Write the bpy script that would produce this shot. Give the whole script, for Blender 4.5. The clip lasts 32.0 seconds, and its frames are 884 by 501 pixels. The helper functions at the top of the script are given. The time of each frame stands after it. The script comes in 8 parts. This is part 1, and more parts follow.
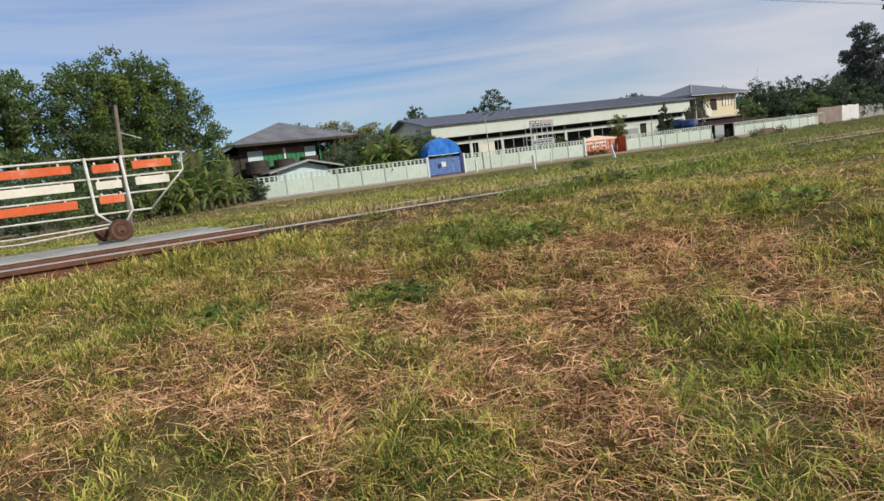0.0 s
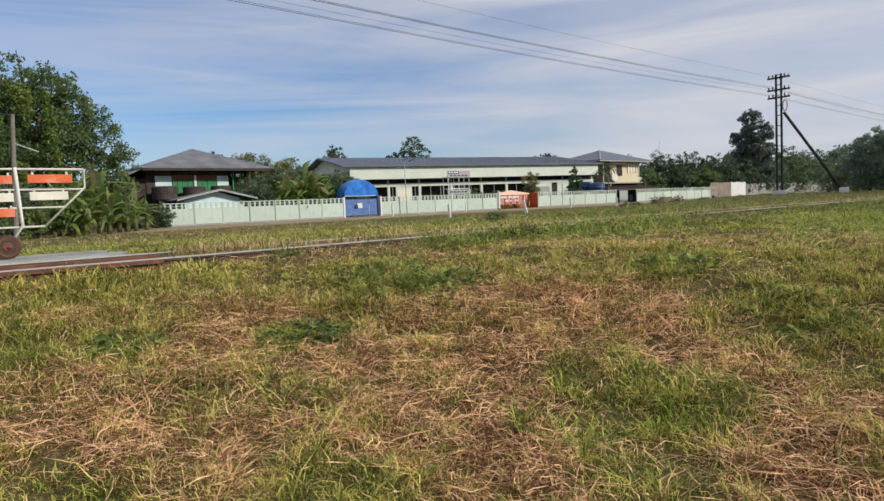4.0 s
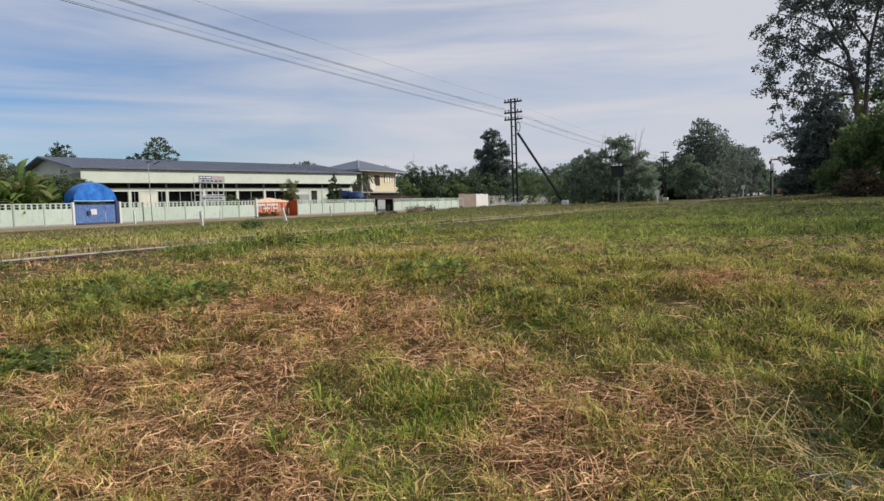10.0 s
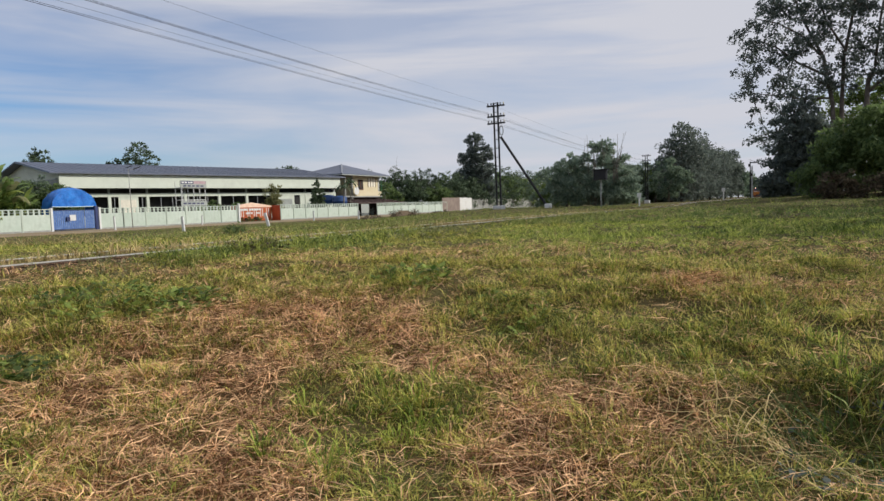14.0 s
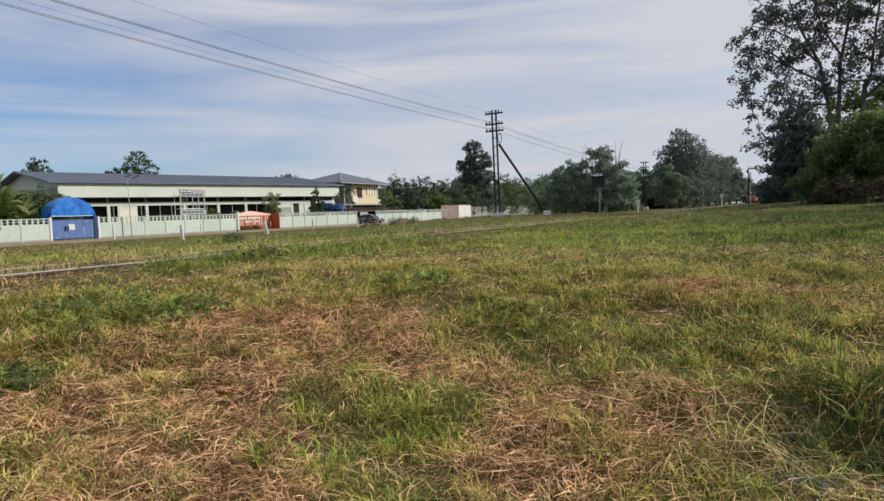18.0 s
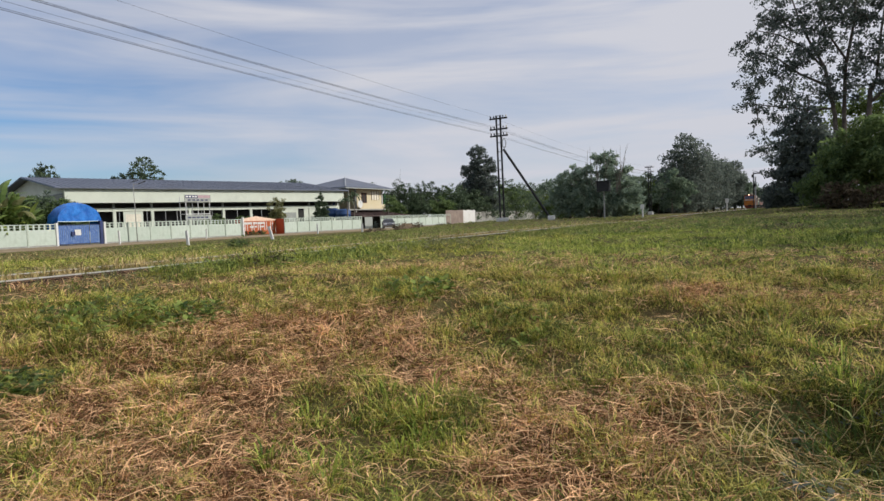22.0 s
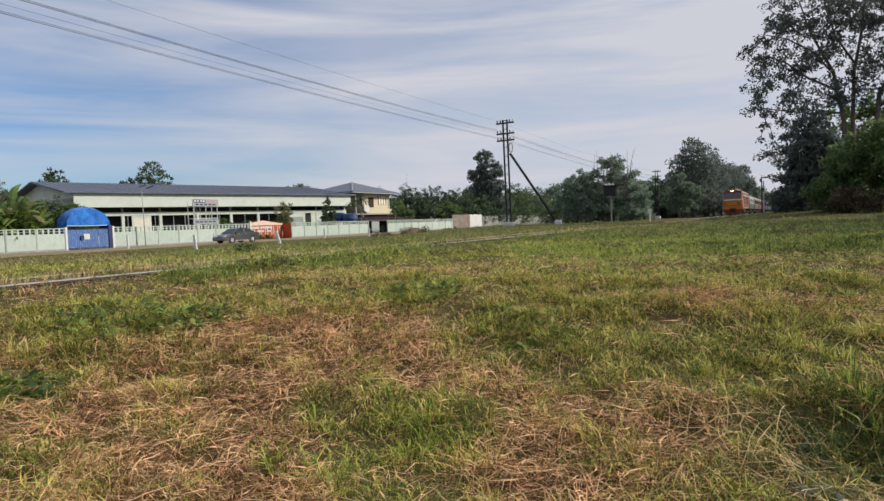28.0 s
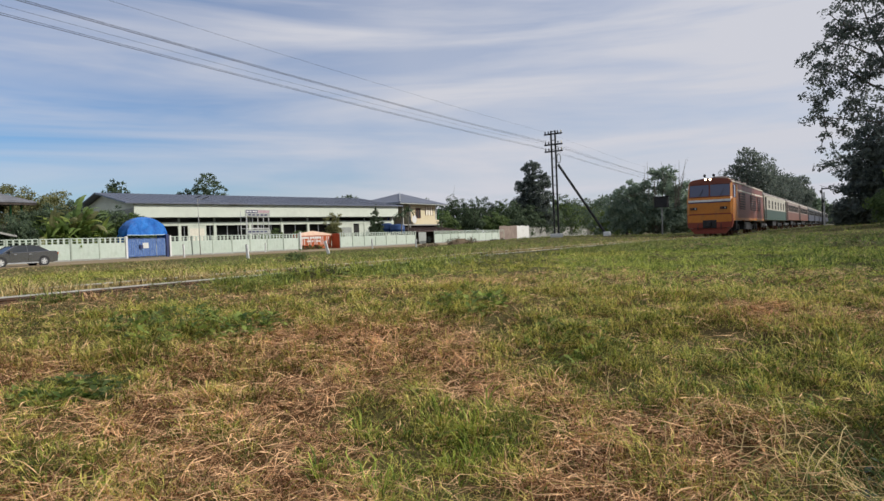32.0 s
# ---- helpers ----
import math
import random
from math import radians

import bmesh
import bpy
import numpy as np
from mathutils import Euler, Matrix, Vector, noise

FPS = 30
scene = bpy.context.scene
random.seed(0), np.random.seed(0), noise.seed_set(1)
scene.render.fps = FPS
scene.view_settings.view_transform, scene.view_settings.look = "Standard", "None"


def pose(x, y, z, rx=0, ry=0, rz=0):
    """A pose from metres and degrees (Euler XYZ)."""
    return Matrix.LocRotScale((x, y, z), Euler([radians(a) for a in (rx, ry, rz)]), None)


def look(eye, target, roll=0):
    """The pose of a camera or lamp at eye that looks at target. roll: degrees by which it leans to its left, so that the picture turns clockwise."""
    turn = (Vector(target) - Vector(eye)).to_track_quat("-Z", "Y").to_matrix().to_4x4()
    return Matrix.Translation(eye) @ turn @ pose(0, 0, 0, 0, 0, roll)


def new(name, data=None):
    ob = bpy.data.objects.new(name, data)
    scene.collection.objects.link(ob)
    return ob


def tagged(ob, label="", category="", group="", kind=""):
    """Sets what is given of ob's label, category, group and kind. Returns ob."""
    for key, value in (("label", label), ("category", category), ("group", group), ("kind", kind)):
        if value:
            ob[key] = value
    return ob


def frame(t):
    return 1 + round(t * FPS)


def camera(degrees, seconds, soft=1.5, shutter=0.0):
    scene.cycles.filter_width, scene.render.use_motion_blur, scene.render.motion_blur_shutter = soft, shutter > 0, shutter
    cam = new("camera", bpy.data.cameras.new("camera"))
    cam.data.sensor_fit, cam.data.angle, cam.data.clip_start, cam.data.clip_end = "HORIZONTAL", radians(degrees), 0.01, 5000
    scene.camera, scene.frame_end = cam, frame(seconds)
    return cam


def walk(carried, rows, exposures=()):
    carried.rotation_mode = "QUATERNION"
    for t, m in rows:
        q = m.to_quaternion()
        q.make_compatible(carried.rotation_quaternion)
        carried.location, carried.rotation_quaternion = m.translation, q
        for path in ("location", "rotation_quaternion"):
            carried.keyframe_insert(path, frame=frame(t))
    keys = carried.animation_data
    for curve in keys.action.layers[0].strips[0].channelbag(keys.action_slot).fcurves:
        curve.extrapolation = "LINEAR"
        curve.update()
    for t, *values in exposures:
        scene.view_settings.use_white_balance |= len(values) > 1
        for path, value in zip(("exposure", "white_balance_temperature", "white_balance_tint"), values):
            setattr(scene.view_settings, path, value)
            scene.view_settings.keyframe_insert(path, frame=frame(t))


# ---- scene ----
cam = camera(69.36, 32.0)
EYE = 1.35
# seconds, sway in metres, yaw, pitch, roll in degrees: hand-held, turning on the spot
TURNS = [
    (0, 0.000, 0.000, 0.000, 58.12, -7.52, -7.13),
    (0.5, 0.000, 0.000, 0.000, 57.92, -7.23, -6.73),
    (1, 0.000, 0.000, 0.000, 56.15, -7.42, -6.06),
    (1.5, 0.000, 0.000, 0.000, 55.88, -6.86, -6.94),
    (2, 0.000, 0.000, 0.000, 56.62, -5.68, -8.10),
    (2.5, 0.000, 0.000, 0.000, 56.52, -3.83, -6.49),
    (4.5, 0.005, -0.053, -0.004, 44.63, -4.97, -0.45),
    (5, -0.029, -0.008, -0.012, 37.81, -5.04, 0.57),
    (5.5, -0.050, 0.015, -0.011, 35.93, -5.03, 0.84),
    (6, -0.033, -0.013, 0.008, 32.22, -3.97, 0.04),
    (6.5, -0.036, 0.007, 0.009, 25.53, -4.00, -0.41),
    (7, -0.033, 0.019, -0.001, 23.95, -4.08, -0.73),
    (7.5, -0.032, 0.016, 0.001, 23.39, -4.21, -0.80),
    (8, -0.021, 0.024, 0.001, 25.83, -4.22, -1.41),
    (8.5, -0.010, 0.020, 0.002, 26.94, -4.21, -1.97),
    (9, -0.011, 0.020, 0.003, 26.94, -4.30, -2.01),
    (9.5, -0.016, 0.026, 0.001, 27.72, -4.35, -1.86),
    (10, -0.017, 0.018, -0.001, 28.59, -4.24, -1.63),
    (10.5, -0.017, 0.011, -0.002, 28.48, -4.20, -1.58),
    (11, -0.012, 0.009, -0.001, 28.19, -4.15, -1.81),
    (11.5, -0.013, 0.008, -0.000, 27.93, -4.15, -1.84),
    (12, -0.013, 0.012, -0.002, 27.72, -4.10, -1.82),
    (12.5, -0.008, 0.016, 0.000, 27.56, -4.10, -2.08),
    (13, -0.009, 0.015, -0.001, 27.42, -4.06, -2.00),
    (13.5, -0.008, 0.016, -0.001, 27.24, -3.98, -2.08),
    (14, -0.010, 0.011, 0.001, 27.15, -3.94, -1.93),
    (14.5, -0.009, 0.013, 0.000, 27.14, -3.89, -1.97),
    (16.5, -0.002, 0.008, -0.000, 27.07, -3.56, -2.19),
    (17, -0.003, 0.007, 0.000, 27.06, -3.50, -2.11),
    (17.5, -0.002, 0.004, -0.001, 27.11, -3.36, -2.12),
    (18, 0.000, 0.004, -0.000, 27.05, -3.27, -2.20),
    (18.5, -0.000, 0.003, -0.001, 27.04, -3.22, -2.15),
    (19, 0.000, 0.001, 0.001, 27.07, -3.17, -2.04),
    (19.5, 0.003, 0.002, 0.002, 27.21, -3.17, -2.18),
    (20, 0.000, -0.000, 0.000, 27.33, -3.12, -2.10),
    (20.5, 0.001, 0.002, -0.001, 27.29, -3.05, -2.17),
    (21, 0.007, -0.001, 0.001, 27.29, -2.99, -2.34),
    (21.5, 0.007, -0.008, -0.000, 27.34, -2.89, -2.27),
    (22, 0.007, -0.007, 0.002, 27.44, -2.81, -2.27),
    (22.5, 0.008, -0.006, 0.000, 27.60, -2.72, -2.29),
    (23, 0.007, -0.011, 0.001, 27.63, -2.63, -2.21),
    (23.5, 0.011, -0.012, 0.002, 27.63, -2.53, -2.39),
    (24, 0.009, -0.006, 0.000, 27.69, -2.46, -2.28),
    (24.5, 0.009, -0.012, 0.002, 27.74, -2.42, -2.25),
    (25, 0.011, -0.014, 0.001, 27.77, -2.42, -2.34),
    (25.5, 0.014, -0.015, 0.001, 27.77, -2.41, -2.44),
    (27.5, 0.010, -0.012, 0.000, 27.96, -2.40, -2.23),
    (28, 0.010, -0.013, 0.000, 28.02, -2.39, -2.25),
    (28.5, 0.012, -0.012, -0.000, 28.03, -2.37, -2.29),
    (29, 0.013, -0.009, -0.000, 28.09, -2.36, -2.35),
    (29.5, 0.013, -0.014, 0.001, 28.44, -2.31, -2.28),
    (30, 0.009, -0.007, -0.000, 28.96, -2.26, -2.21),
    (30.5, 0.015, -0.008, -0.002, 29.95, -2.12, -2.38),
    (31, 0.013, -0.019, -0.001, 30.72, -1.79, -2.05),
    (31.5, 0.013, -0.019, 0.000, 31.33, -1.47, -1.91),
    (32, 0.013, -0.016, -0.003, 32.16, -1.25, -1.95),
]
walk(cam, [(t, pose(dx, dy, EYE + dz, 90 + p, 0, y) @ pose(0, 0, 0, 0, 0, r)) for t, dx, dy, dz, y, p, r in TURNS])

# ---- world, sun, exposure ----
SUN_AZ, SUN_EL = radians(62), radians(30)
world = bpy.data.worlds.new("sky")
world.use_nodes = True
scene.world = world
wn, wl = world.node_tree.nodes, world.node_tree.links
wn.clear()
sky = wn.new("ShaderNodeTexSky")
sky.sky_type, sky.sun_disc = "NISHITA", False
sky.sun_elevation, sky.sun_rotation = SUN_EL, SUN_AZ
sky.air_density, sky.dust_density, sky.ozone_density = 1.0, 0.7, 2.0
wtc = wn.new("ShaderNodeTexCoord")
wmap = wn.new("ShaderNodeMapping")
wmap.inputs["Rotation"].default_value = (0, radians(-2), radians(20))
wmap.inputs["Scale"].default_value = (1.0, 0.9, 9.5)
wnoise = wn.new("ShaderNodeTexNoise")
wnoise.inputs["Scale"].default_value, wnoise.inputs["Detail"].default_value = 1.6, 5
wnoise.inputs["Roughness"].default_value, wnoise.inputs["Distortion"].default_value = 0.55, 0.6
wramp = wn.new("ShaderNodeValToRGB")
wramp.color_ramp.elements[0].position, wramp.color_ramp.elements[1].position = 0.34, 0.66
wramp.color_ramp.elements[0].color, wramp.color_ramp.elements[1].color = (0.40, 0.40, 0.40, 1), (1.0, 1.0, 1.0, 1)
wmix = wn.new("ShaderNodeMix")
wmix.data_type = "RGBA"
wmix.inputs["B"].default_value = (5.1, 5.2, 5.75, 1)
wbg = wn.new("ShaderNodeBackground")
wbg.inputs["Strength"].default_value = 0.12
wout = wn.new("ShaderNodeOutputWorld")
wl.new(wtc.outputs["Generated"], wmap.inputs["Vector"])
wl.new(wmap.outputs["Vector"], wnoise.inputs["Vector"])
wl.new(wnoise.outputs["Fac"], wramp.inputs["Fac"])
wsep = wn.new("ShaderNodeSeparateXYZ")
wveil = wn.new("ShaderNodeMapRange")
wveil.inputs["From Min"].default_value, wveil.inputs["From Max"].default_value = -1.0, -0.55
wveil.inputs["To Min"].default_value, wveil.inputs["To Max"].default_value = -0.6, 0.16
wadd = wn.new("ShaderNodeMath")
wadd.operation, wadd.use_clamp = "ADD", True
wl.new(wtc.outputs["Generated"], wsep.inputs["Vector"])
wl.new(wsep.outputs["X"], wveil.inputs["Value"])
wl.new(wramp.outputs["Color"], wadd.inputs[0])
wl.new(wveil.outputs["Result"], wadd.inputs[1])
wl.new(wadd.outputs[0], wmix.inputs["Factor"])
wtint = wn.new("ShaderNodeMix")
wtint.data_type, wtint.blend_type = "RGBA", "MULTIPLY"
wtint.inputs["Factor"].default_value, wtint.inputs["B"].default_value = 1.0, (0.56, 0.76, 1.0, 1)
wl.new(sky.outputs["Color"], wtint.inputs["A"])
wl.new(wtint.outputs["Result"], wmix.inputs["A"])
wl.new(wmix.outputs["Result"], wbg.inputs["Color"])
wl.new(wbg.outputs["Background"], wout.inputs["Surface"])

sun = new("sun", bpy.data.lights.new("sun", "SUN"))
sun.data.energy, sun.data.angle, sun.data.color = 3.7, radians(1.5), (1.0, 0.95, 0.87)
sd = Vector((math.sin(SUN_AZ) * math.cos(SUN_EL), math.cos(SUN_AZ) * math.cos(SUN_EL), math.sin(SUN_EL)))
sun.matrix_world = look((0, 0, 60), Vector((0, 0, 60)) - sd)
scene.view_settings.exposure = 0.0

# ---- materials ----


def mat(name, low, high, scale=3.0, fine=40.0, rough=0.8, bump=0.2, metal=0.0, island=0.0, objects=0.0, spec=0.3, dist=0.01, stain=None, stain_scale=0.6, stain_amount=0.5):
    """Two-scale noise between two colours, fine relief, optional stains and variation by piece."""
    m = bpy.data.materials.new(name)
    m.use_nodes = True
    n, l = m.node_tree.nodes, m.node_tree.links
    b = n["Principled BSDF"]
    tc = n.new("ShaderNodeTexCoord")
    a = n.new("ShaderNodeTexNoise")
    a.inputs["Scale"].default_value, a.inputs["Detail"].default_value, a.inputs["Roughness"].default_value = scale, 5, 0.6
    f = n.new("ShaderNodeTexNoise")
    f.inputs["Scale"].default_value, f.inputs["Detail"].default_value = fine, 3
    l.new(tc.outputs["Object"], a.inputs["Vector"])
    l.new(tc.outputs["Object"], f.inputs["Vector"])
    add = n.new("ShaderNodeMath")
    add.operation = "MULTIPLY_ADD"
    add.inputs[1].default_value = 0.45
    l.new(f.outputs["Fac"], add.inputs[0])
    l.new(a.outputs["Fac"], add.inputs[2])
    ramp = n.new("ShaderNodeMapRange")
    ramp.inputs["From Min"].default_value, ramp.inputs["From Max"].default_value = 0.5, 0.95
    last = add.outputs[0]
    for amount, socket in ((island, "Random Per Island"), (objects, "Random")):
        if amount:
            g = n.new("ShaderNodeNewGeometry" if socket != "Random" else "ShaderNodeObjectInfo")
            k = n.new("ShaderNodeMath")
            k.operation = "MULTIPLY_ADD"
            k.inputs[1].default_value = amount
            s = n.new("ShaderNodeMath")
            s.operation = "SUBTRACT"
            s.inputs[1].default_value = amount / 2
            l.new(g.outputs[socket], k.inputs[0])
            l.new(last, k.inputs[2])
            l.new(k.outputs[0], s.inputs[0])
            last = s.outputs[0]
    l.new(last, ramp.inputs["Value"])
    mix = n.new("ShaderNodeMix")
    mix.data_type = "RGBA"
    mix.inputs["A"].default_value, mix.inputs["B"].default_value = (*low, 1), (*high, 1)
    l.new(ramp.outputs["Result"], mix.inputs["Factor"])
    col = mix.outputs["Result"]
    if stain:
        sn = n.new("ShaderNodeTexNoise")
        sn.inputs["Scale"].default_value, sn.inputs["Detail"].default_value, sn.inputs["Roughness"].default_value = stain_scale, 6, 0.65
        l.new(tc.outputs["Object"], sn.inputs["Vector"])
        sr = n.new("ShaderNodeMapRange")
        sr.inputs["From Min"].default_value, sr.inputs["From Max"].default_value, sr.inputs["To Max"].default_value = 0.5, 0.72, stain_amount
        l.new(sn.outputs["Fac"], sr.inputs["Value"])
        sm = n.new("ShaderNodeMix")
        sm.data_type = "RGBA"
        sm.inputs["B"].default_value = (*stain, 1)
        l.new(sr.outputs["Result"], sm.inputs["Factor"])
        l.new(col, sm.inputs["A"])
        col = sm.outputs["Result"]
    l.new(col, b.inputs["Base Color"])
    b.inputs["Roughness"].default_value, b.inputs["Metallic"].default_value, b.inputs["Specular IOR Level"].default_value = rough, metal, spec
    if bump:
        bp = n.new("ShaderNodeBump")
        bp.inputs["Strength"].default_value, bp.inputs["Distance"].default_value = bump, dist
        l.new(f.outputs["Fac"], bp.inputs["Height"])
        l.new(bp.outputs["Normal"], b.inputs["Normal"])
    return m


def leaf_mat(name, low, high, through_light=0.45, rough=0.55, island=0.5, scale=0.5, fine=3.0):
    """Foliage: every leaf its own tone, some light passes through."""
    m = mat(name, low, high, scale=scale, fine=fine, rough=rough, bump=0, island=island, spec=0.25)
    n, l = m.node_tree.nodes, m.node_tree.links
    b = n["Principled BSDF"]
    tr = n.new("ShaderNodeBsdfTranslucent")
    l.new(b.inputs["Base Color"].links[0].from_socket, tr.inputs["Color"])
    mx = n.new("ShaderNodeMixShader")
    mx.inputs["Fac"].default_value = through_light
    l.new(b.outputs["BSDF"], mx.inputs[1])
    l.new(tr.outputs["BSDF"], mx.inputs[2])
    l.new(mx.outputs["Shader"], n["Material Output"].inputs["Surface"])
    return m


def glow(name, colour, strength):
    m = bpy.data.materials.new(name)
    m.use_nodes = True
    b = m.node_tree.nodes["Principled BSDF"]
    b.inputs["Base Color"].default_value = (*colour, 1)
    b.inputs["Emission Color"].default_value = (*colour, 1)
    b.inputs["Emission Strength"].default_value = strength
    return m


def glass(name, colour=(0.02, 0.025, 0.03)):
    m = bpy.data.materials.new(name)
    m.use_nodes = True
    b = m.node_tree.nodes["Principled BSDF"]
    b.inputs["Base Color"].default_value = (*colour, 1)
    b.inputs["Roughness"].default_value, b.inputs["Specular IOR Level"].default_value = 0.06, 0.6
    return m


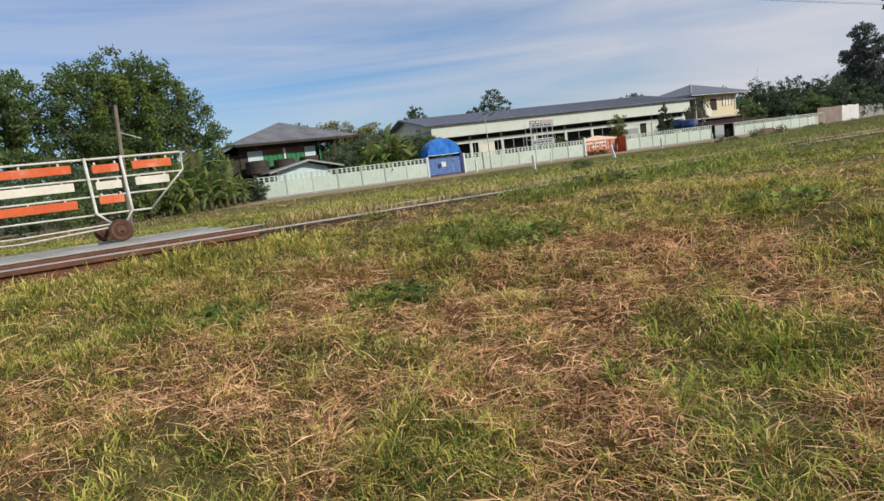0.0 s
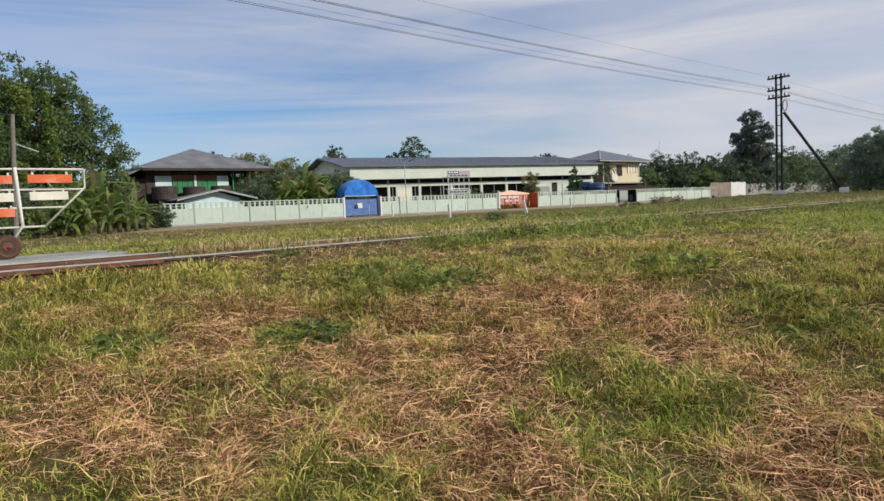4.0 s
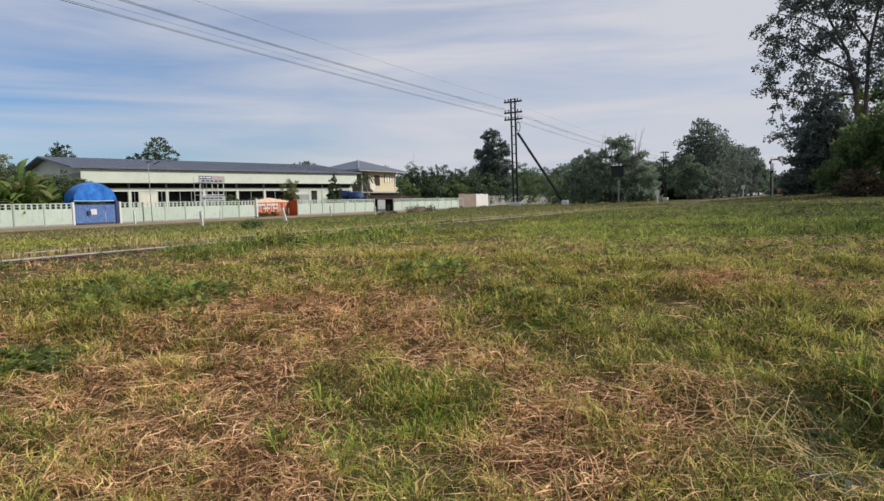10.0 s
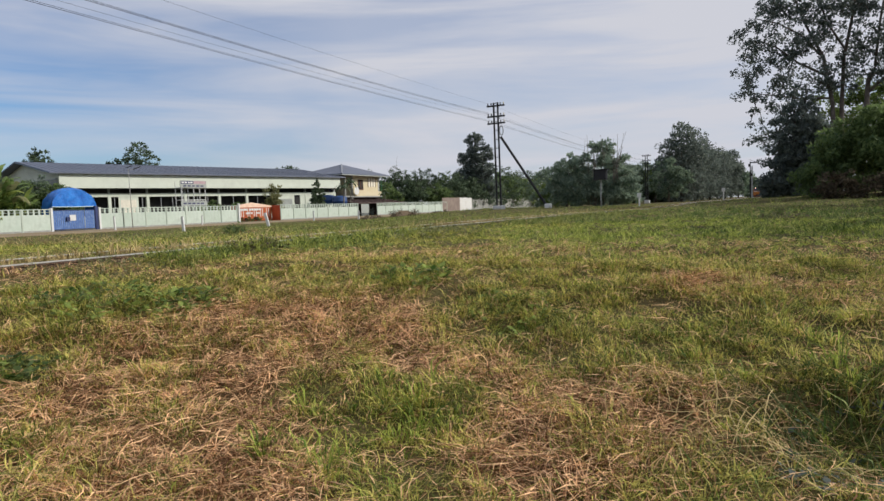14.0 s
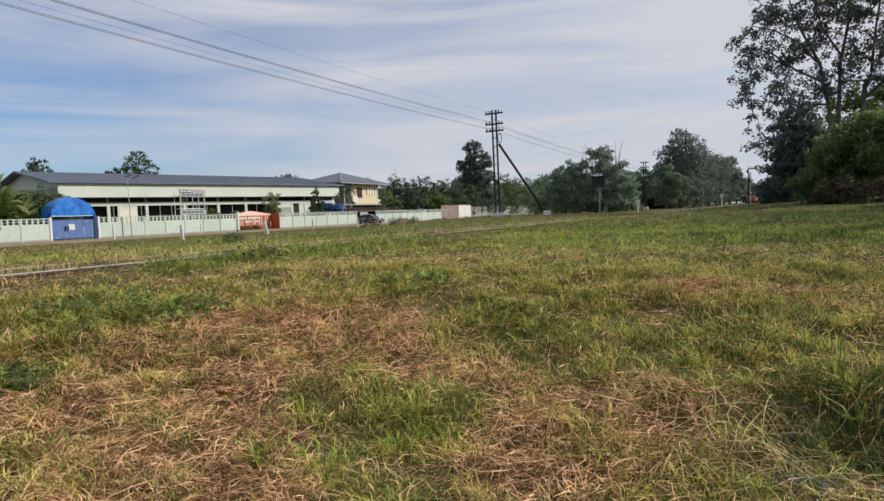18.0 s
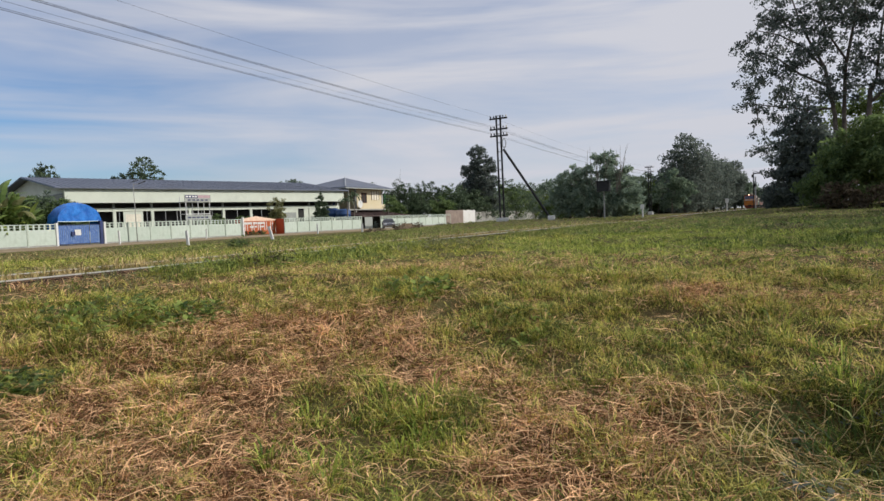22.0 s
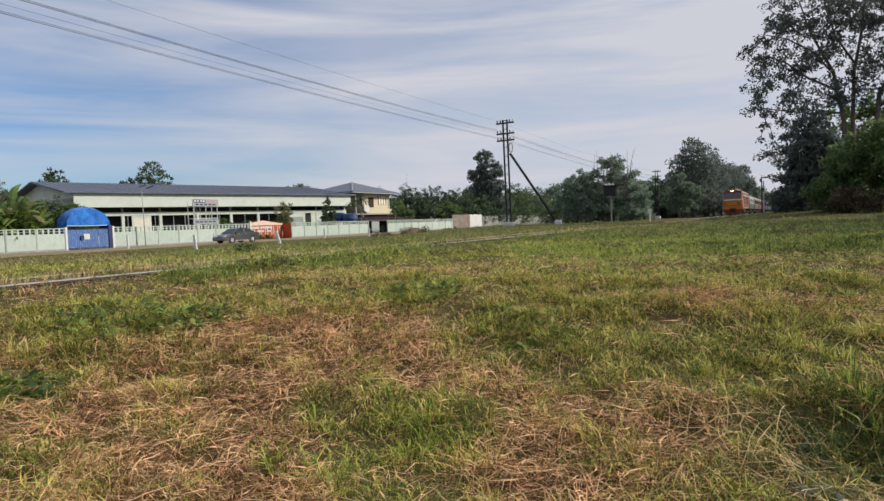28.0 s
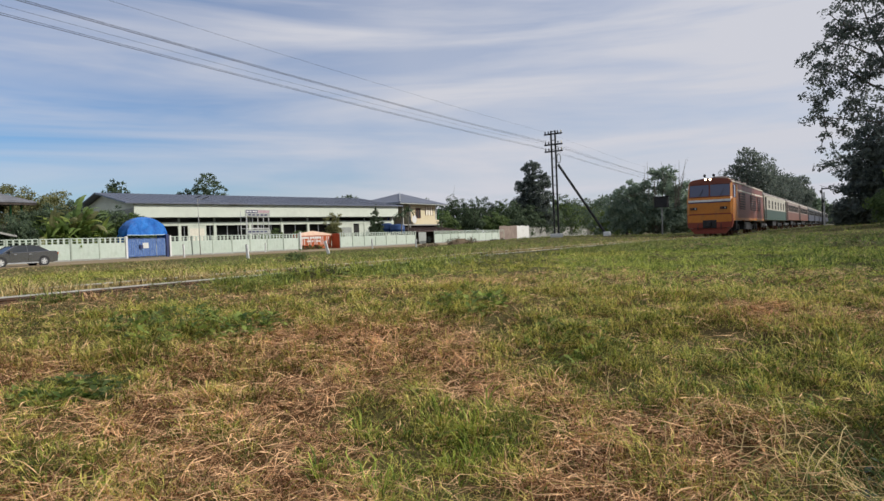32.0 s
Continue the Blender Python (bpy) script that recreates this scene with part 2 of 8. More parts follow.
M = dict(
    wall_paint=mat("pale_green_paint", (0.40, 0.47, 0.40), (0.50, 0.565, 0.50), 1.2, 30, 0.85, 0.1, objects=0.25, stain=(0.27, 0.31, 0.25), stain_scale=1.1, stain_amount=0.45),
    post_paint=mat("weathered_concrete_post", (0.28, 0.32, 0.27), (0.44, 0.49, 0.42), 2.0, 30, 0.9, 0.15, objects=0.5),
    white_paint=mat("white_paint", (0.54, 0.55, 0.53), (0.70, 0.70, 0.68), 2.0, 40, 0.6, 0.05, stain=(0.45, 0.42, 0.36), stain_amount=0.35),
    cream=mat("cream_paint", (0.57, 0.61, 0.52), (0.65, 0.69, 0.59), 0.5, 20, 0.85, 0.05, stain=(0.36, 0.38, 0.33), stain_scale=0.35, stain_amount=0.35),
    yellow=mat("yellow_paint", (0.56, 0.48, 0.31), (0.66, 0.58, 0.40), 0.6, 20, 0.85, 0.05, stain=(0.42, 0.38, 0.28), stain_amount=0.3),
    # near-black: stands in for the shade inside openings
    dark=mat("dark_opening_shade", (0.018, 0.018, 0.018), (0.05, 0.048, 0.045), 1.0, 10, 0.9, 0),
    roof_blue=mat("grey_blue_sheet_roof", (0.10, 0.115, 0.15), (0.15, 0.165, 0.21), 0.3, 8, 0.45, 0.05, metal=0.2, stain=(0.12, 0.11, 0.11), stain_scale=0.25, stain_amount=0.5),
    roof_grey=mat("grey_tile_roof", (0.12, 0.125, 0.145), (0.21, 0.215, 0.235), 0.7, 12, 0.8, 0.2, stain=(0.09, 0.085, 0.08), stain_amount=0.5),
    roof_rust=mat("rusty_sheet_roof", (0.10, 0.065, 0.055), (0.19, 0.14, 0.13), 0.9, 15, 0.75, 0.2),
    wood_dark=mat("dark_weathered_wood", (0.025, 0.02, 0.018), (0.075, 0.06, 0.05), 1.5, 25, 0.85, 0.3),
    brown=mat("brown_shutter_wood", (0.13, 0.05, 0.035), (0.2, 0.09, 0.06), 2, 25, 0.8, 0.2),
    green_cloth=mat("green_curtain", (0.03, 0.15, 0.06), (0.06, 0.24, 0.10), 2, 20, 0.85, 0.2),
    pale_blue=mat("pale_blue_board", (0.48, 0.62, 0.62), (0.6, 0.72, 0.70), 1, 20, 0.85, 0.05, stain=(0.4, 0.48, 0.46)),
    grey_board=mat("grey_louvre_board", (0.28, 0.30, 0.28), (0.38, 0.40, 0.37), 1, 20, 0.85, 0.1),
    blue_sheet=mat("blue_sheet", (0.05, 0.12, 0.34), (0.10, 0.20, 0.46), 2.5, 12, 0.5, 0.25, dist=0.03, stain=(0.30, 0.38, 0.52), stain_scale=5.0, stain_amount=0.75),
    gate_bar=mat("worn_pale_blue_bars", (0.13, 0.20, 0.38), (0.30, 0.38, 0.52), 6, 40, 0.5, 0.1),
    tarp=mat("bright_blue_tarpaulin", (0.012, 0.10, 0.40), (0.035, 0.21, 0.64), 0.9, 1.8, 0.26, 0.6, dist=0.14, spec=0.5),
    blue_dark=mat("dark_blue_paint", (0.02, 0.03, 0.09), (0.035, 0.05, 0.14), 1, 20, 0.6, 0.1),
    tank_blue=mat("faded_blue_plastic", (0.018, 0.05, 0.15), (0.032, 0.08, 0.21), 1.5, 20, 0.5, 0.05),
    orange=mat("orange_paint", (0.37, 0.085, 0.028), (0.48, 0.125, 0.042), 1.2, 25, 0.6, 0.1, stain=(0.32, 0.10, 0.05), stain_scale=1.5, stain_amount=0.4),
    orange_dark=mat("red_orange_sheet", (0.33, 0.05, 0.018), (0.45, 0.085, 0.03), 1.2, 25, 0.6, 0.1),
    board_orange=mat("scuffed_orange_board", (0.58, 0.10, 0.03), (0.70, 0.16, 0.05), 3, 30, 0.55, 0.1, stain=(0.72, 0.55, 0.45), stain_scale=2.2, stain_amount=0.5),
    board_cream=mat("chalky_cream_board", (0.66, 0.62, 0.50), (0.78, 0.74, 0.63), 3, 30, 0.7, 0.1, stain=(0.5, 0.45, 0.38), stain_scale=2.0, stain_amount=0.5),
    pipe_white=mat("worn_white_pipe_paint", (0.50, 0.49, 0.43), (0.68, 0.67, 0.60), 6, 60, 0.55, 0.1, stain=(0.28, 0.20, 0.14), stain_scale=5, stain_amount=0.5),
    rust=mat("rusty_steel", (0.085, 0.035, 0.022), (0.20, 0.085, 0.05), 5, 60, 0.85, 0.4, dist=0.004),
    rail_side=mat("dark_rail_web", (0.045, 0.03, 0.022), (0.10, 0.06, 0.042), 5, 60, 0.85, 0.4, dist=0.004),
    rail_top=mat("polished_rail_head", (0.52, 0.50, 0.46), (0.70, 0.68, 0.63), 6, 40, 0.35, 0.05, metal=0.6),
    concrete=mat("grey_concrete", (0.24, 0.24, 0.22), (0.38, 0.38, 0.35), 2, 35, 0.9, 0.25, objects=0.2, stain=(0.15, 0.14, 0.12), stain_scale=1.5, stain_amount=0.5),
    plank=mat("grey_weathered_crossing_panel", (0.20, 0.205, 0.19), (0.36, 0.365, 0.34), 3, 40, 0.85, 0.25, objects=0.3, stain=(0.16, 0.14, 0.12), stain_scale=2, stain_amount=0.5),
    plank_dark=mat("dark_crossing_panel", (0.11, 0.10, 0.09), (0.21, 0.195, 0.175), 3, 40, 0.9, 0.25, objects=0.3),
    sleeper=mat("dark_sleeper", (0.05, 0.04, 0.035), (0.11, 0.09, 0.075), 3, 40, 0.9, 0.3),
    black=mat("black_paint", (0.012, 0.012, 0.013), (0.028, 0.028, 0.03), 3, 40, 0.6, 0.1),
    steel=mat("galvanised_steel", (0.28, 0.29, 0.30), (0.42, 0.43, 0.44), 5, 50, 0.45, 0.05, metal=0.5),
    dusty_tyre=mat("dusty_old_rubber", (0.05, 0.034, 0.026), (0.11, 0.075, 0.055), 6, 50, 0.9, 0.3),
    tyre=mat("rubber", (0.012, 0.012, 0.012), (0.03, 0.028, 0.026), 6, 50, 0.85, 0.2),
    bark=mat("bark", (0.07, 0.058, 0.048), (0.16, 0.135, 0.115), 2.5, 18, 0.95, 0.6, dist=0.03),
    bark_pale=mat("pale_bark", (0.12, 0.105, 0.085), (0.24, 0.21, 0.175), 2.5, 18, 0.95, 0.5, dist=0.03),
    leaf_dark=leaf_mat("dark_leaves", (0.078, 0.115, 0.075), (0.19, 0.25, 0.145), 0.55),
    leaf_mid=leaf_mat("green_leaves", (0.08, 0.13, 0.05), (0.21, 0.28, 0.10), 0.55),
    leaf_light=leaf_mat("light_green_leaves", (0.095, 0.155, 0.042), (0.25, 0.31, 0.095), 0.5),
    leaf_yellow=leaf_mat("yellow_green_creeper", (0.09, 0.145, 0.035), (0.30, 0.36, 0.085)),
    leaf_olive=leaf_mat("olive_yellow_leaves", (0.12, 0.135, 0.05), (0.33, 0.32, 0.15)),
    # haze over distant foliage is mixed into these two paler leaf colours
    leaf_haze_teal=leaf_mat("haze_lifted_thicket_leaves", (0.15, 0.215, 0.165), (0.33, 0.40, 0.29), 0.55),
    leaf_haze_blue=leaf_mat("haze_tinted_far_leaves", (0.10, 0.15, 0.105), (0.23, 0.29, 0.19), 0.6),
    # dark leaves lifted toward blue-grey in place of haze
    leaf_deep=leaf_mat("deep_shade_leaves", (0.08, 0.105, 0.098), (0.18, 0.21, 0.175), 0.4),
    leaf_wood=leaf_mat("dark_wood_leaves", (0.045, 0.072, 0.042), (0.125, 0.17, 0.09), 0.35),
    # greyed and lightened to carry the distance haze
    leaf_haze_grey=leaf_mat("haze_greyed_leaves", (0.085, 0.11, 0.095), (0.195, 0.225, 0.185), 0.55),
    banana=leaf_mat("banana_leaves", (0.065, 0.13, 0.034), (0.22, 0.30, 0.085), 0.45, 0.4),
    dry=leaf_mat("dry_straw", (0.17, 0.075, 0.031), (1.0, 0.635, 0.345), 0.2, 0.8, 0.9, 3.0, 14.0),
    straw_pale=leaf_mat("pale_scattered_straw", (0.20, 0.14, 0.05), (0.74, 0.58, 0.28), 0.3, 0.8, 0.7),
    grass=leaf_mat("grass_blades", (0.085, 0.12, 0.02), (0.78, 0.69, 0.18), 0.32, 0.6, 0.8, 3.0, 12.0),
    field_green=leaf_mat("soft_field_grass", (0.064, 0.118, 0.02), (0.61, 0.64, 0.145), 0.36, 0.6, 0.7, 2.0, 9.0),
    grass_far=leaf_mat("far_grass_blades", (0.08, 0.13, 0.028), (0.38, 0.40, 0.12), 0.4, 0.7, 0.6, 1.6, 6.0),
    green_grass=leaf_mat("fresh_grass_blades", (0.075, 0.14, 0.018), (0.48, 0.55, 0.10), 0.36, 0.55, 0.6, 3.0, 12.0),
    soil=mat("dug_soil", (0.12, 0.085, 0.05), (0.26, 0.19, 0.12), 3, 25, 0.95, 0.6, dist=0.03),
    weed_bright=leaf_mat("bright_weed_leaves", (0.075, 0.135, 0.03), (0.38, 0.47, 0.12), 0.5, 0.5, 0.6, 2.0, 8.0),
    # weed green darkened to stand in for shade on the field
    weed_shade_green=leaf_mat("shade_toned_weed_leaves", (0.045, 0.085, 0.018), (0.17, 0.235, 0.058), 0.45, 0.6, 0.6, 2.0, 8.0),
    brush=leaf_mat("dead_brown_brush", (0.055, 0.046, 0.03), (0.16, 0.125, 0.08), 0.2, 0.9),
)

# ---- trees ----


def leaf_cloud(rng, blobs, n, size, clump=0.25, sub=26):
    """Leaves in clumps over the shells of blobs (x, y, z, rx, ry, rz). Returns arrays."""
    vol = np.array([b[3] * b[4] + b[4] * b[5] + b[3] * b[5] for b in blobs])
    cent = []
    for b, share in zip(blobs, vol / vol.sum()):
        k = max(4, int(sub * len(blobs) * share))
        d = rng.normal(size=(k, 3))
        d /= np.linalg.norm(d, axis=1, keepdims=True)
        rad = rng.uniform(0.15, 1.06, (k, 1)) ** 0.6
        c = np.array(b[:3]) + d * rad * np.array(b[3:6])
        s = np.full((k, 1), np.mean(b[3:6]) * clump)
        cent.append(np.concatenate([c, s], 1))
    cent = np.concatenate(cent)
    w = cent[:, 3] ** 2
    pick = rng.choice(len(cent), n, p=w / w.sum())
    g = rng.normal(size=(n, 3))
    g /= np.linalg.norm(g, axis=1, keepdims=True)
    c = cent[pick, :3] + g * (cent[pick, 3:4] * rng.uniform(0.15, 1.25, (n, 1)) ** 0.8) * [1, 1, 0.75]
    a = rng.normal(size=(n, 3))
    a[:, 2] -= 0.4
    a /= np.linalg.norm(a, axis=1, keepdims=True)
    q = np.cross(a, rng.normal(size=(n, 3)))
    q /= np.linalg.norm(q, axis=1, keepdims=True)
    s = size * rng.uniform(0.6, 1.5, (n, 1))
    v = np.stack([c - a * s, c + q * s * 0.42 - a * s * 0.1, c + a * s, c - q * s * 0.42 - a * s * 0.1], 1).reshape(-1, 3)
    f = np.arange(n * 4).reshape(n, 4)
    return v, f


def tree(name, at, blobs, n, size, leaf, label, trunk_r=0.25, bark="bark", seed=0, fork=0.4, clump=0.25, sub=26, limbs=True, group=""):
    """A tapered trunk with limbs to every part of its crown, and a crown of leaves."""
    rng = np.random.default_rng(seed)
    x, y = at[0], at[1]
    z = at[2] if len(at) > 2 else gz(x, y)
    t = thing(name, (x, y, z - 0.05), label, "tree" if name != "bush" else "bush", group)
    b = Buf()
    tops = sorted(blobs, key=lambda q: -q[2])
    if trunk_r:
        hi = tops[0]
        f = fork * hi[2]
        b.tube([(0, 0, 0), (0.04 * f, 0.03 * f, f * 0.5), (0.1 * hi[0], 0.1 * hi[1], f)], [trunk_r * 1.25, trunk_r, trunk_r * 0.8], 8)
        part("trunk", b, M[bark], t, smooth=True)
        if limbs:
            for q in blobs:
                s = Vector((0.1 * hi[0], 0.1 * hi[1], f))
                e = Vector((q[0], q[1], q[2] + 0.3 * q[5]))
                mid = s.lerp(e, 0.5) + Vector(rng.normal(0, 0.06, 3)) * (e - s).length
                lb = Buf().tube([s, mid, e], [trunk_r * 0.45, trunk_r * 0.26, trunk_r * 0.08], 6)
                for k in range(4):
                    d = Vector(rng.normal(0, 0.6, 3))
                    m2 = mid.lerp(e, rng.uniform(0, 0.9))
                    e2 = m2 + Vector((d.x * q[3], d.y * q[4], abs(d.z) * q[5]))
                    lb.tube([m2, m2.lerp(e2, 0.5) + Vector(rng.normal(0, 0.05, 3)) * q[3], e2], [trunk_r * 0.25, trunk_r * 0.15, trunk_r * 0.05], 5)
                part("limb", lb, M[bark], t, smooth=True)
    v, f = leaf_cloud(rng, blobs, n, size, clump, sub)
    part("crown", raw_mesh("crown", v, f, M[leaf]), None, t)
    return t


def polar(az, d):
    """Place at an angle left of the track's way and a distance."""
    return (-d * math.sin(radians(az)), d * math.cos(radians(az)))


def clump_tree(name, at, limbs, envelope, n, r, per, size, leaf, label, seed, group="", bark="bark", flat=0.7, shell=0.35):
    """A tree of leaf clumps: given limbs, then twigs that join every clump to the nearest wood."""
    rng = np.random.default_rng(seed)
    t = thing(name, at, label, "tree", group)
    nodes, rad = [], []
    for path, r0, r1 in limbs:
        path = [Vector(p) for p in path]
        m = len(path) - 1
        part("trunk" if r0 >= 0.14 else "limb", Buf().tube(path, [r0 + (r1 - r0) * i / m for i in range(m + 1)], 7), M[bark], t, smooth=True)
        for i in range(1, m + 1):
            for u in (0.25, 0.5, 0.75, 1.0):
                nodes.append(tuple(path[i - 1].lerp(path[i], u)))
                rad.append(r1)
    env = np.array(envelope)
    vol = env[:, 3] * env[:, 4] * env[:, 5]
    cents = np.zeros((0, 3))
    for k in range(n * 12):
        e = env[rng.choice(len(env), p=vol / vol.sum())]
        d = rng.normal(size=3)
        c = e[:3] + d / np.linalg.norm(d) * e[3:6] * rng.uniform(shell, 1.0) ** 0.5
        if len(cents) == 0 or np.min(np.linalg.norm(cents - c, axis=1)) > r * 0.8:
            cents = np.concatenate([cents, c[None]])
        if len(cents) == n:
            break
    # join the clumps, the nearest first
    pts = np.array(nodes)
    best = np.array([np.linalg.norm(pts - c, axis=1).min() for c in cents])
    link = np.array([np.linalg.norm(pts - c, axis=1).argmin() for c in cents])
    tree_pts = list(map(tuple, pts))
    free = np.ones(len(cents), bool)
    tw = Buf()
    for k in range(len(cents)):
        i = int(np.argmin(np.where(free, best, 1e9)))
        free[i] = False
        a, b = Vector(tree_pts[link[i]]), Vector(cents[i])
        g = 0.006 * r + 0.012 + 0.012 * min(best[i], 3.0)
        tw.tube([a, a.lerp(b, 0.5) + Vector(rng.normal(0, 0.07, 3)) * (b - a).length, b], [g * 1.5, g, g * 0.5], 4, cap=False)
        tree_pts.append(tuple(cents[i]))
        d = np.linalg.norm(cents - cents[i], axis=1) * 1.12
        nearer = d < best
        best[nearer], link[nearer] = d[nearer], len(tree_pts) - 1
    tagged(part("twig", tw, M[bark], t), kind="stuff")
    m = len(cents) * per
    sz = np.repeat(rng.uniform(0.6, 1.3, len(cents)), per)[:, None] * r
    g = rng.normal(size=(m, 3))
    g /= np.linalg.norm(g, axis=1, keepdims=True)
    c = np.repeat(cents, per, 0) + g * sz * rng.uniform(0.05, 1.0, (m, 1)) ** 0.5 * [1, 1, flat]
    a = rng.normal(size=(m, 3))
    a[:, 2] -= 0.4
    a /= np.linalg.norm(a, axis=1, keepdims=True)
    q = np.cross(a, rng.normal(size=(m, 3)))
    q /= np.linalg.norm(q, axis=1, keepdims=True)
    s = size * rng.uniform(0.6, 1.5, (m, 1))
    v = np.stack([c - a * s, c + q * s * 0.45, c + a * s, c - q * s * 0.45], 1).reshape(-1, 3)
    part("crown", raw_mesh("crown", v, np.arange(m * 4).reshape(m, 4), M[leaf]), None, t)
    return t

# ---- mesh tools ----


class Buf:
    """Collects simple solids into one mesh."""

    def __init__(self):
        self.v, self.f = [], []

    def add(self, verts, faces):
        k = len(self.v)
        self.v += [tuple(p) for p in verts]
        self.f += [tuple(i + k for i in q) for q in faces]
        return self

    def box(self, x0, x1, y0, y1, z0, z1, m=None, bevel=0.0):
        """A box; bevel cuts its upright and top edges back."""
        if bevel:
            b = bevel
            ring = lambda e, z: [(x0 + e, y0 + b, z), (x0 + b, y0 + e, z), (x1 - b, y0 + e, z), (x1 - e, y0 + b, z), (x1 - e, y1 - b, z), (x1 - b, y1 - e, z), (x0 + b, y1 - e, z), (x0 + e, y1 - b, z)]
            vs = ring(0, z0) + ring(0, z1 - b) + ring(b * 0.8, z1)
            fs = [tuple(range(7, -1, -1)), tuple(range(16, 24))]
            fs += [(r * 8 + i, r * 8 + (i + 1) % 8, r * 8 + 8 + (i + 1) % 8, r * 8 + 8 + i) for r in (0, 1) for i in range(8)]
        else:
            vs = [(x, y, z) for z in (z0, z1) for x, y in ((x0, y0), (x1, y0), (x1, y1), (x0, y1))]
            fs = [(3, 2, 1, 0), (4, 5, 6, 7), (0, 1, 5, 4), (1, 2, 6, 5), (2, 3, 7, 6), (3, 0, 4, 7)]
        if m is not None:
            vs = [m @ Vector(p) for p in vs]
        return self.add(vs, fs)

    def tube(self, path, radii, n=8, cap=True):
        """A round bar along points."""
        path = [Vector(p) for p in path]
        if not hasattr(radii, "__len__"):
            radii = [radii] * len(path)
        vs = []
        for i, p in enumerate(path):
            d = (path[min(i + 1, len(path) - 1)] - path[max(i - 1, 0)]).normalized()
            a = d.cross(Vector((0, 0, 1)) if abs(d.z) < 0.95 else Vector((1, 0, 0))).normalized()
            b = d.cross(a)
            vs += [p + (a * math.cos(2 * math.pi * j / n) + b * math.sin(2 * math.pi * j / n)) * radii[i] for j in range(n)]
        fs = [(i * n + j, i * n + (j + 1) % n, (i + 1) * n + (j + 1) % n, (i + 1) * n + j) for i in range(len(path) - 1) for j in range(n)]
        if cap:
            fs += [tuple(range(n - 1, -1, -1)), tuple(range((len(path) - 1) * n, len(path) * n))]
        return self.add(vs, fs)

    def prism(self, outline, a0, a1, axis="x"):
        """An outline of (u, v) swept along an axis: x sweeps (y, z), y sweeps (x, z), z sweeps (x, y)."""
        n = len(outline)
        put = {"x": lambda a, u, v: (a, u, v), "y": lambda a, u, v: (u, a, v), "z": lambda a, u, v: (u, v, a)}[axis]
        vs = [put(a, u, v) for a in (a0, a1) for u, v in outline]
        fs = [tuple(range(n)), tuple(range(2 * n - 1, n - 1, -1))] + [(i, i + n, (i + 1) % n + n, (i + 1) % n) for i in range(n)]
        return self.add(vs, fs)

    def loft(self, rings, closed=True, caps=True):
        n = len(rings[0])
        vs = [p for r in rings for p in r]
        fs = [(i * n + j, i * n + (j + 1) % n, (i + 1) * n + (j + 1) % n, (i + 1) * n + j) for i in range(len(rings) - 1) for j in range(n if closed else n - 1)]
        if caps:
            fs += [tuple(range(n - 1, -1, -1)), tuple(range((len(rings) - 1) * n, len(rings) * n))]
        return self.add(vs, fs)

    def mesh(self, name, material, smooth=False):
        me = bpy.data.meshes.new(name)
        me.from_pydata(self.v, [], self.f)
        bm = bmesh.new()
        bm.from_mesh(me)
        bmesh.ops.recalc_face_normals(bm, faces=bm.faces)
        bm.to_mesh(me)
        bm.free()
        me.materials.append(material)
        if smooth:
            me.polygons.foreach_set("use_smooth", [True] * len(me.polygons))
        return me


def thing(name, at, label, category, group="", kind="", turn=0.0):
    """An empty at a thing's base."""
    ob = new(name)
    ob.empty_display_size = 0.2
    ob.matrix_basis = at if isinstance(at, Matrix) else pose(*at, 0, 0, turn)
    return tagged(ob, label, category, group, kind)


def part(name, buf, material, parent, label="", smooth=False, at=None):
    """One mesh object under a thing or a part, in its space."""
    data = buf.mesh(name, material, smooth) if isinstance(buf, Buf) else buf
    ob = new(name, data)
    ob.parent = parent
    if at is not None:
        ob.matrix_basis = at
    if label:
        ob["label"] = label
    return ob


def solo(name, buf, material, label, category, group="", kind="", at=None, smooth=False):
    """A thing of one mesh."""
    ob = new(name, buf.mesh(name, material, smooth) if isinstance(buf, Buf) else buf)
    if at is not None:
        ob.matrix_basis = at
    return tagged(ob, label, category, group, kind)


def raw_mesh(name, verts, faces, material):
    """A mesh from arrays: faces all of one size."""
    me = bpy.data.meshes.new(name)
    nv, nf, k = len(verts), len(faces), faces.shape[1]
    me.vertices.add(nv)
    me.vertices.foreach_set("co", np.asarray(verts, np.float32).ravel())
    me.loops.add(nf * k)
    me.loops.foreach_set("vertex_index", np.asarray(faces, np.int32).ravel())
    me.polygons.add(nf)
    me.polygons.foreach_set("loop_start", np.arange(0, nf * k, k, dtype=np.int32))
    me.update(calc_edges=True)
    me.materials.append(material)
    return me


def smooth01(a, b, x):
    s = np.clip((x - a) / (b - a), 0, 1)
    return s * s * (3 - 2 * s)


def track_x(y):
    return -7.45 + 0.0105 * y - 0.2 * np.exp(-((y - 46) / 24) ** 2)


RAIL_Z = EYE - 0.445
ROAD_Z = 0.27


def rail_z(y):
    """Height of the rail heads: a shallow dip in the middle distance."""
    return RAIL_Z - 0.16 * np.exp(-((y - 46) / 14) ** 2)


def wave(x, y, s, seed=0):
    """Cheap smooth noise in about -1 to 1."""
    out, amp = 0, 1.0
    for k in range(4):
        a = seed * 1.7 + k * 2.4
        out = out + amp * np.sin(x * s * (0.9 + 0.13 * k) + 1.3 * np.sin(y * s * 0.8 + a) + a) * np.cos(y * s * (1.1 - 0.11 * k) + 1.1 * np.sin(x * s * 0.7 - a) + 2 * a)
        s, amp = s * 1.9, amp * 0.55
    return out / 1.6


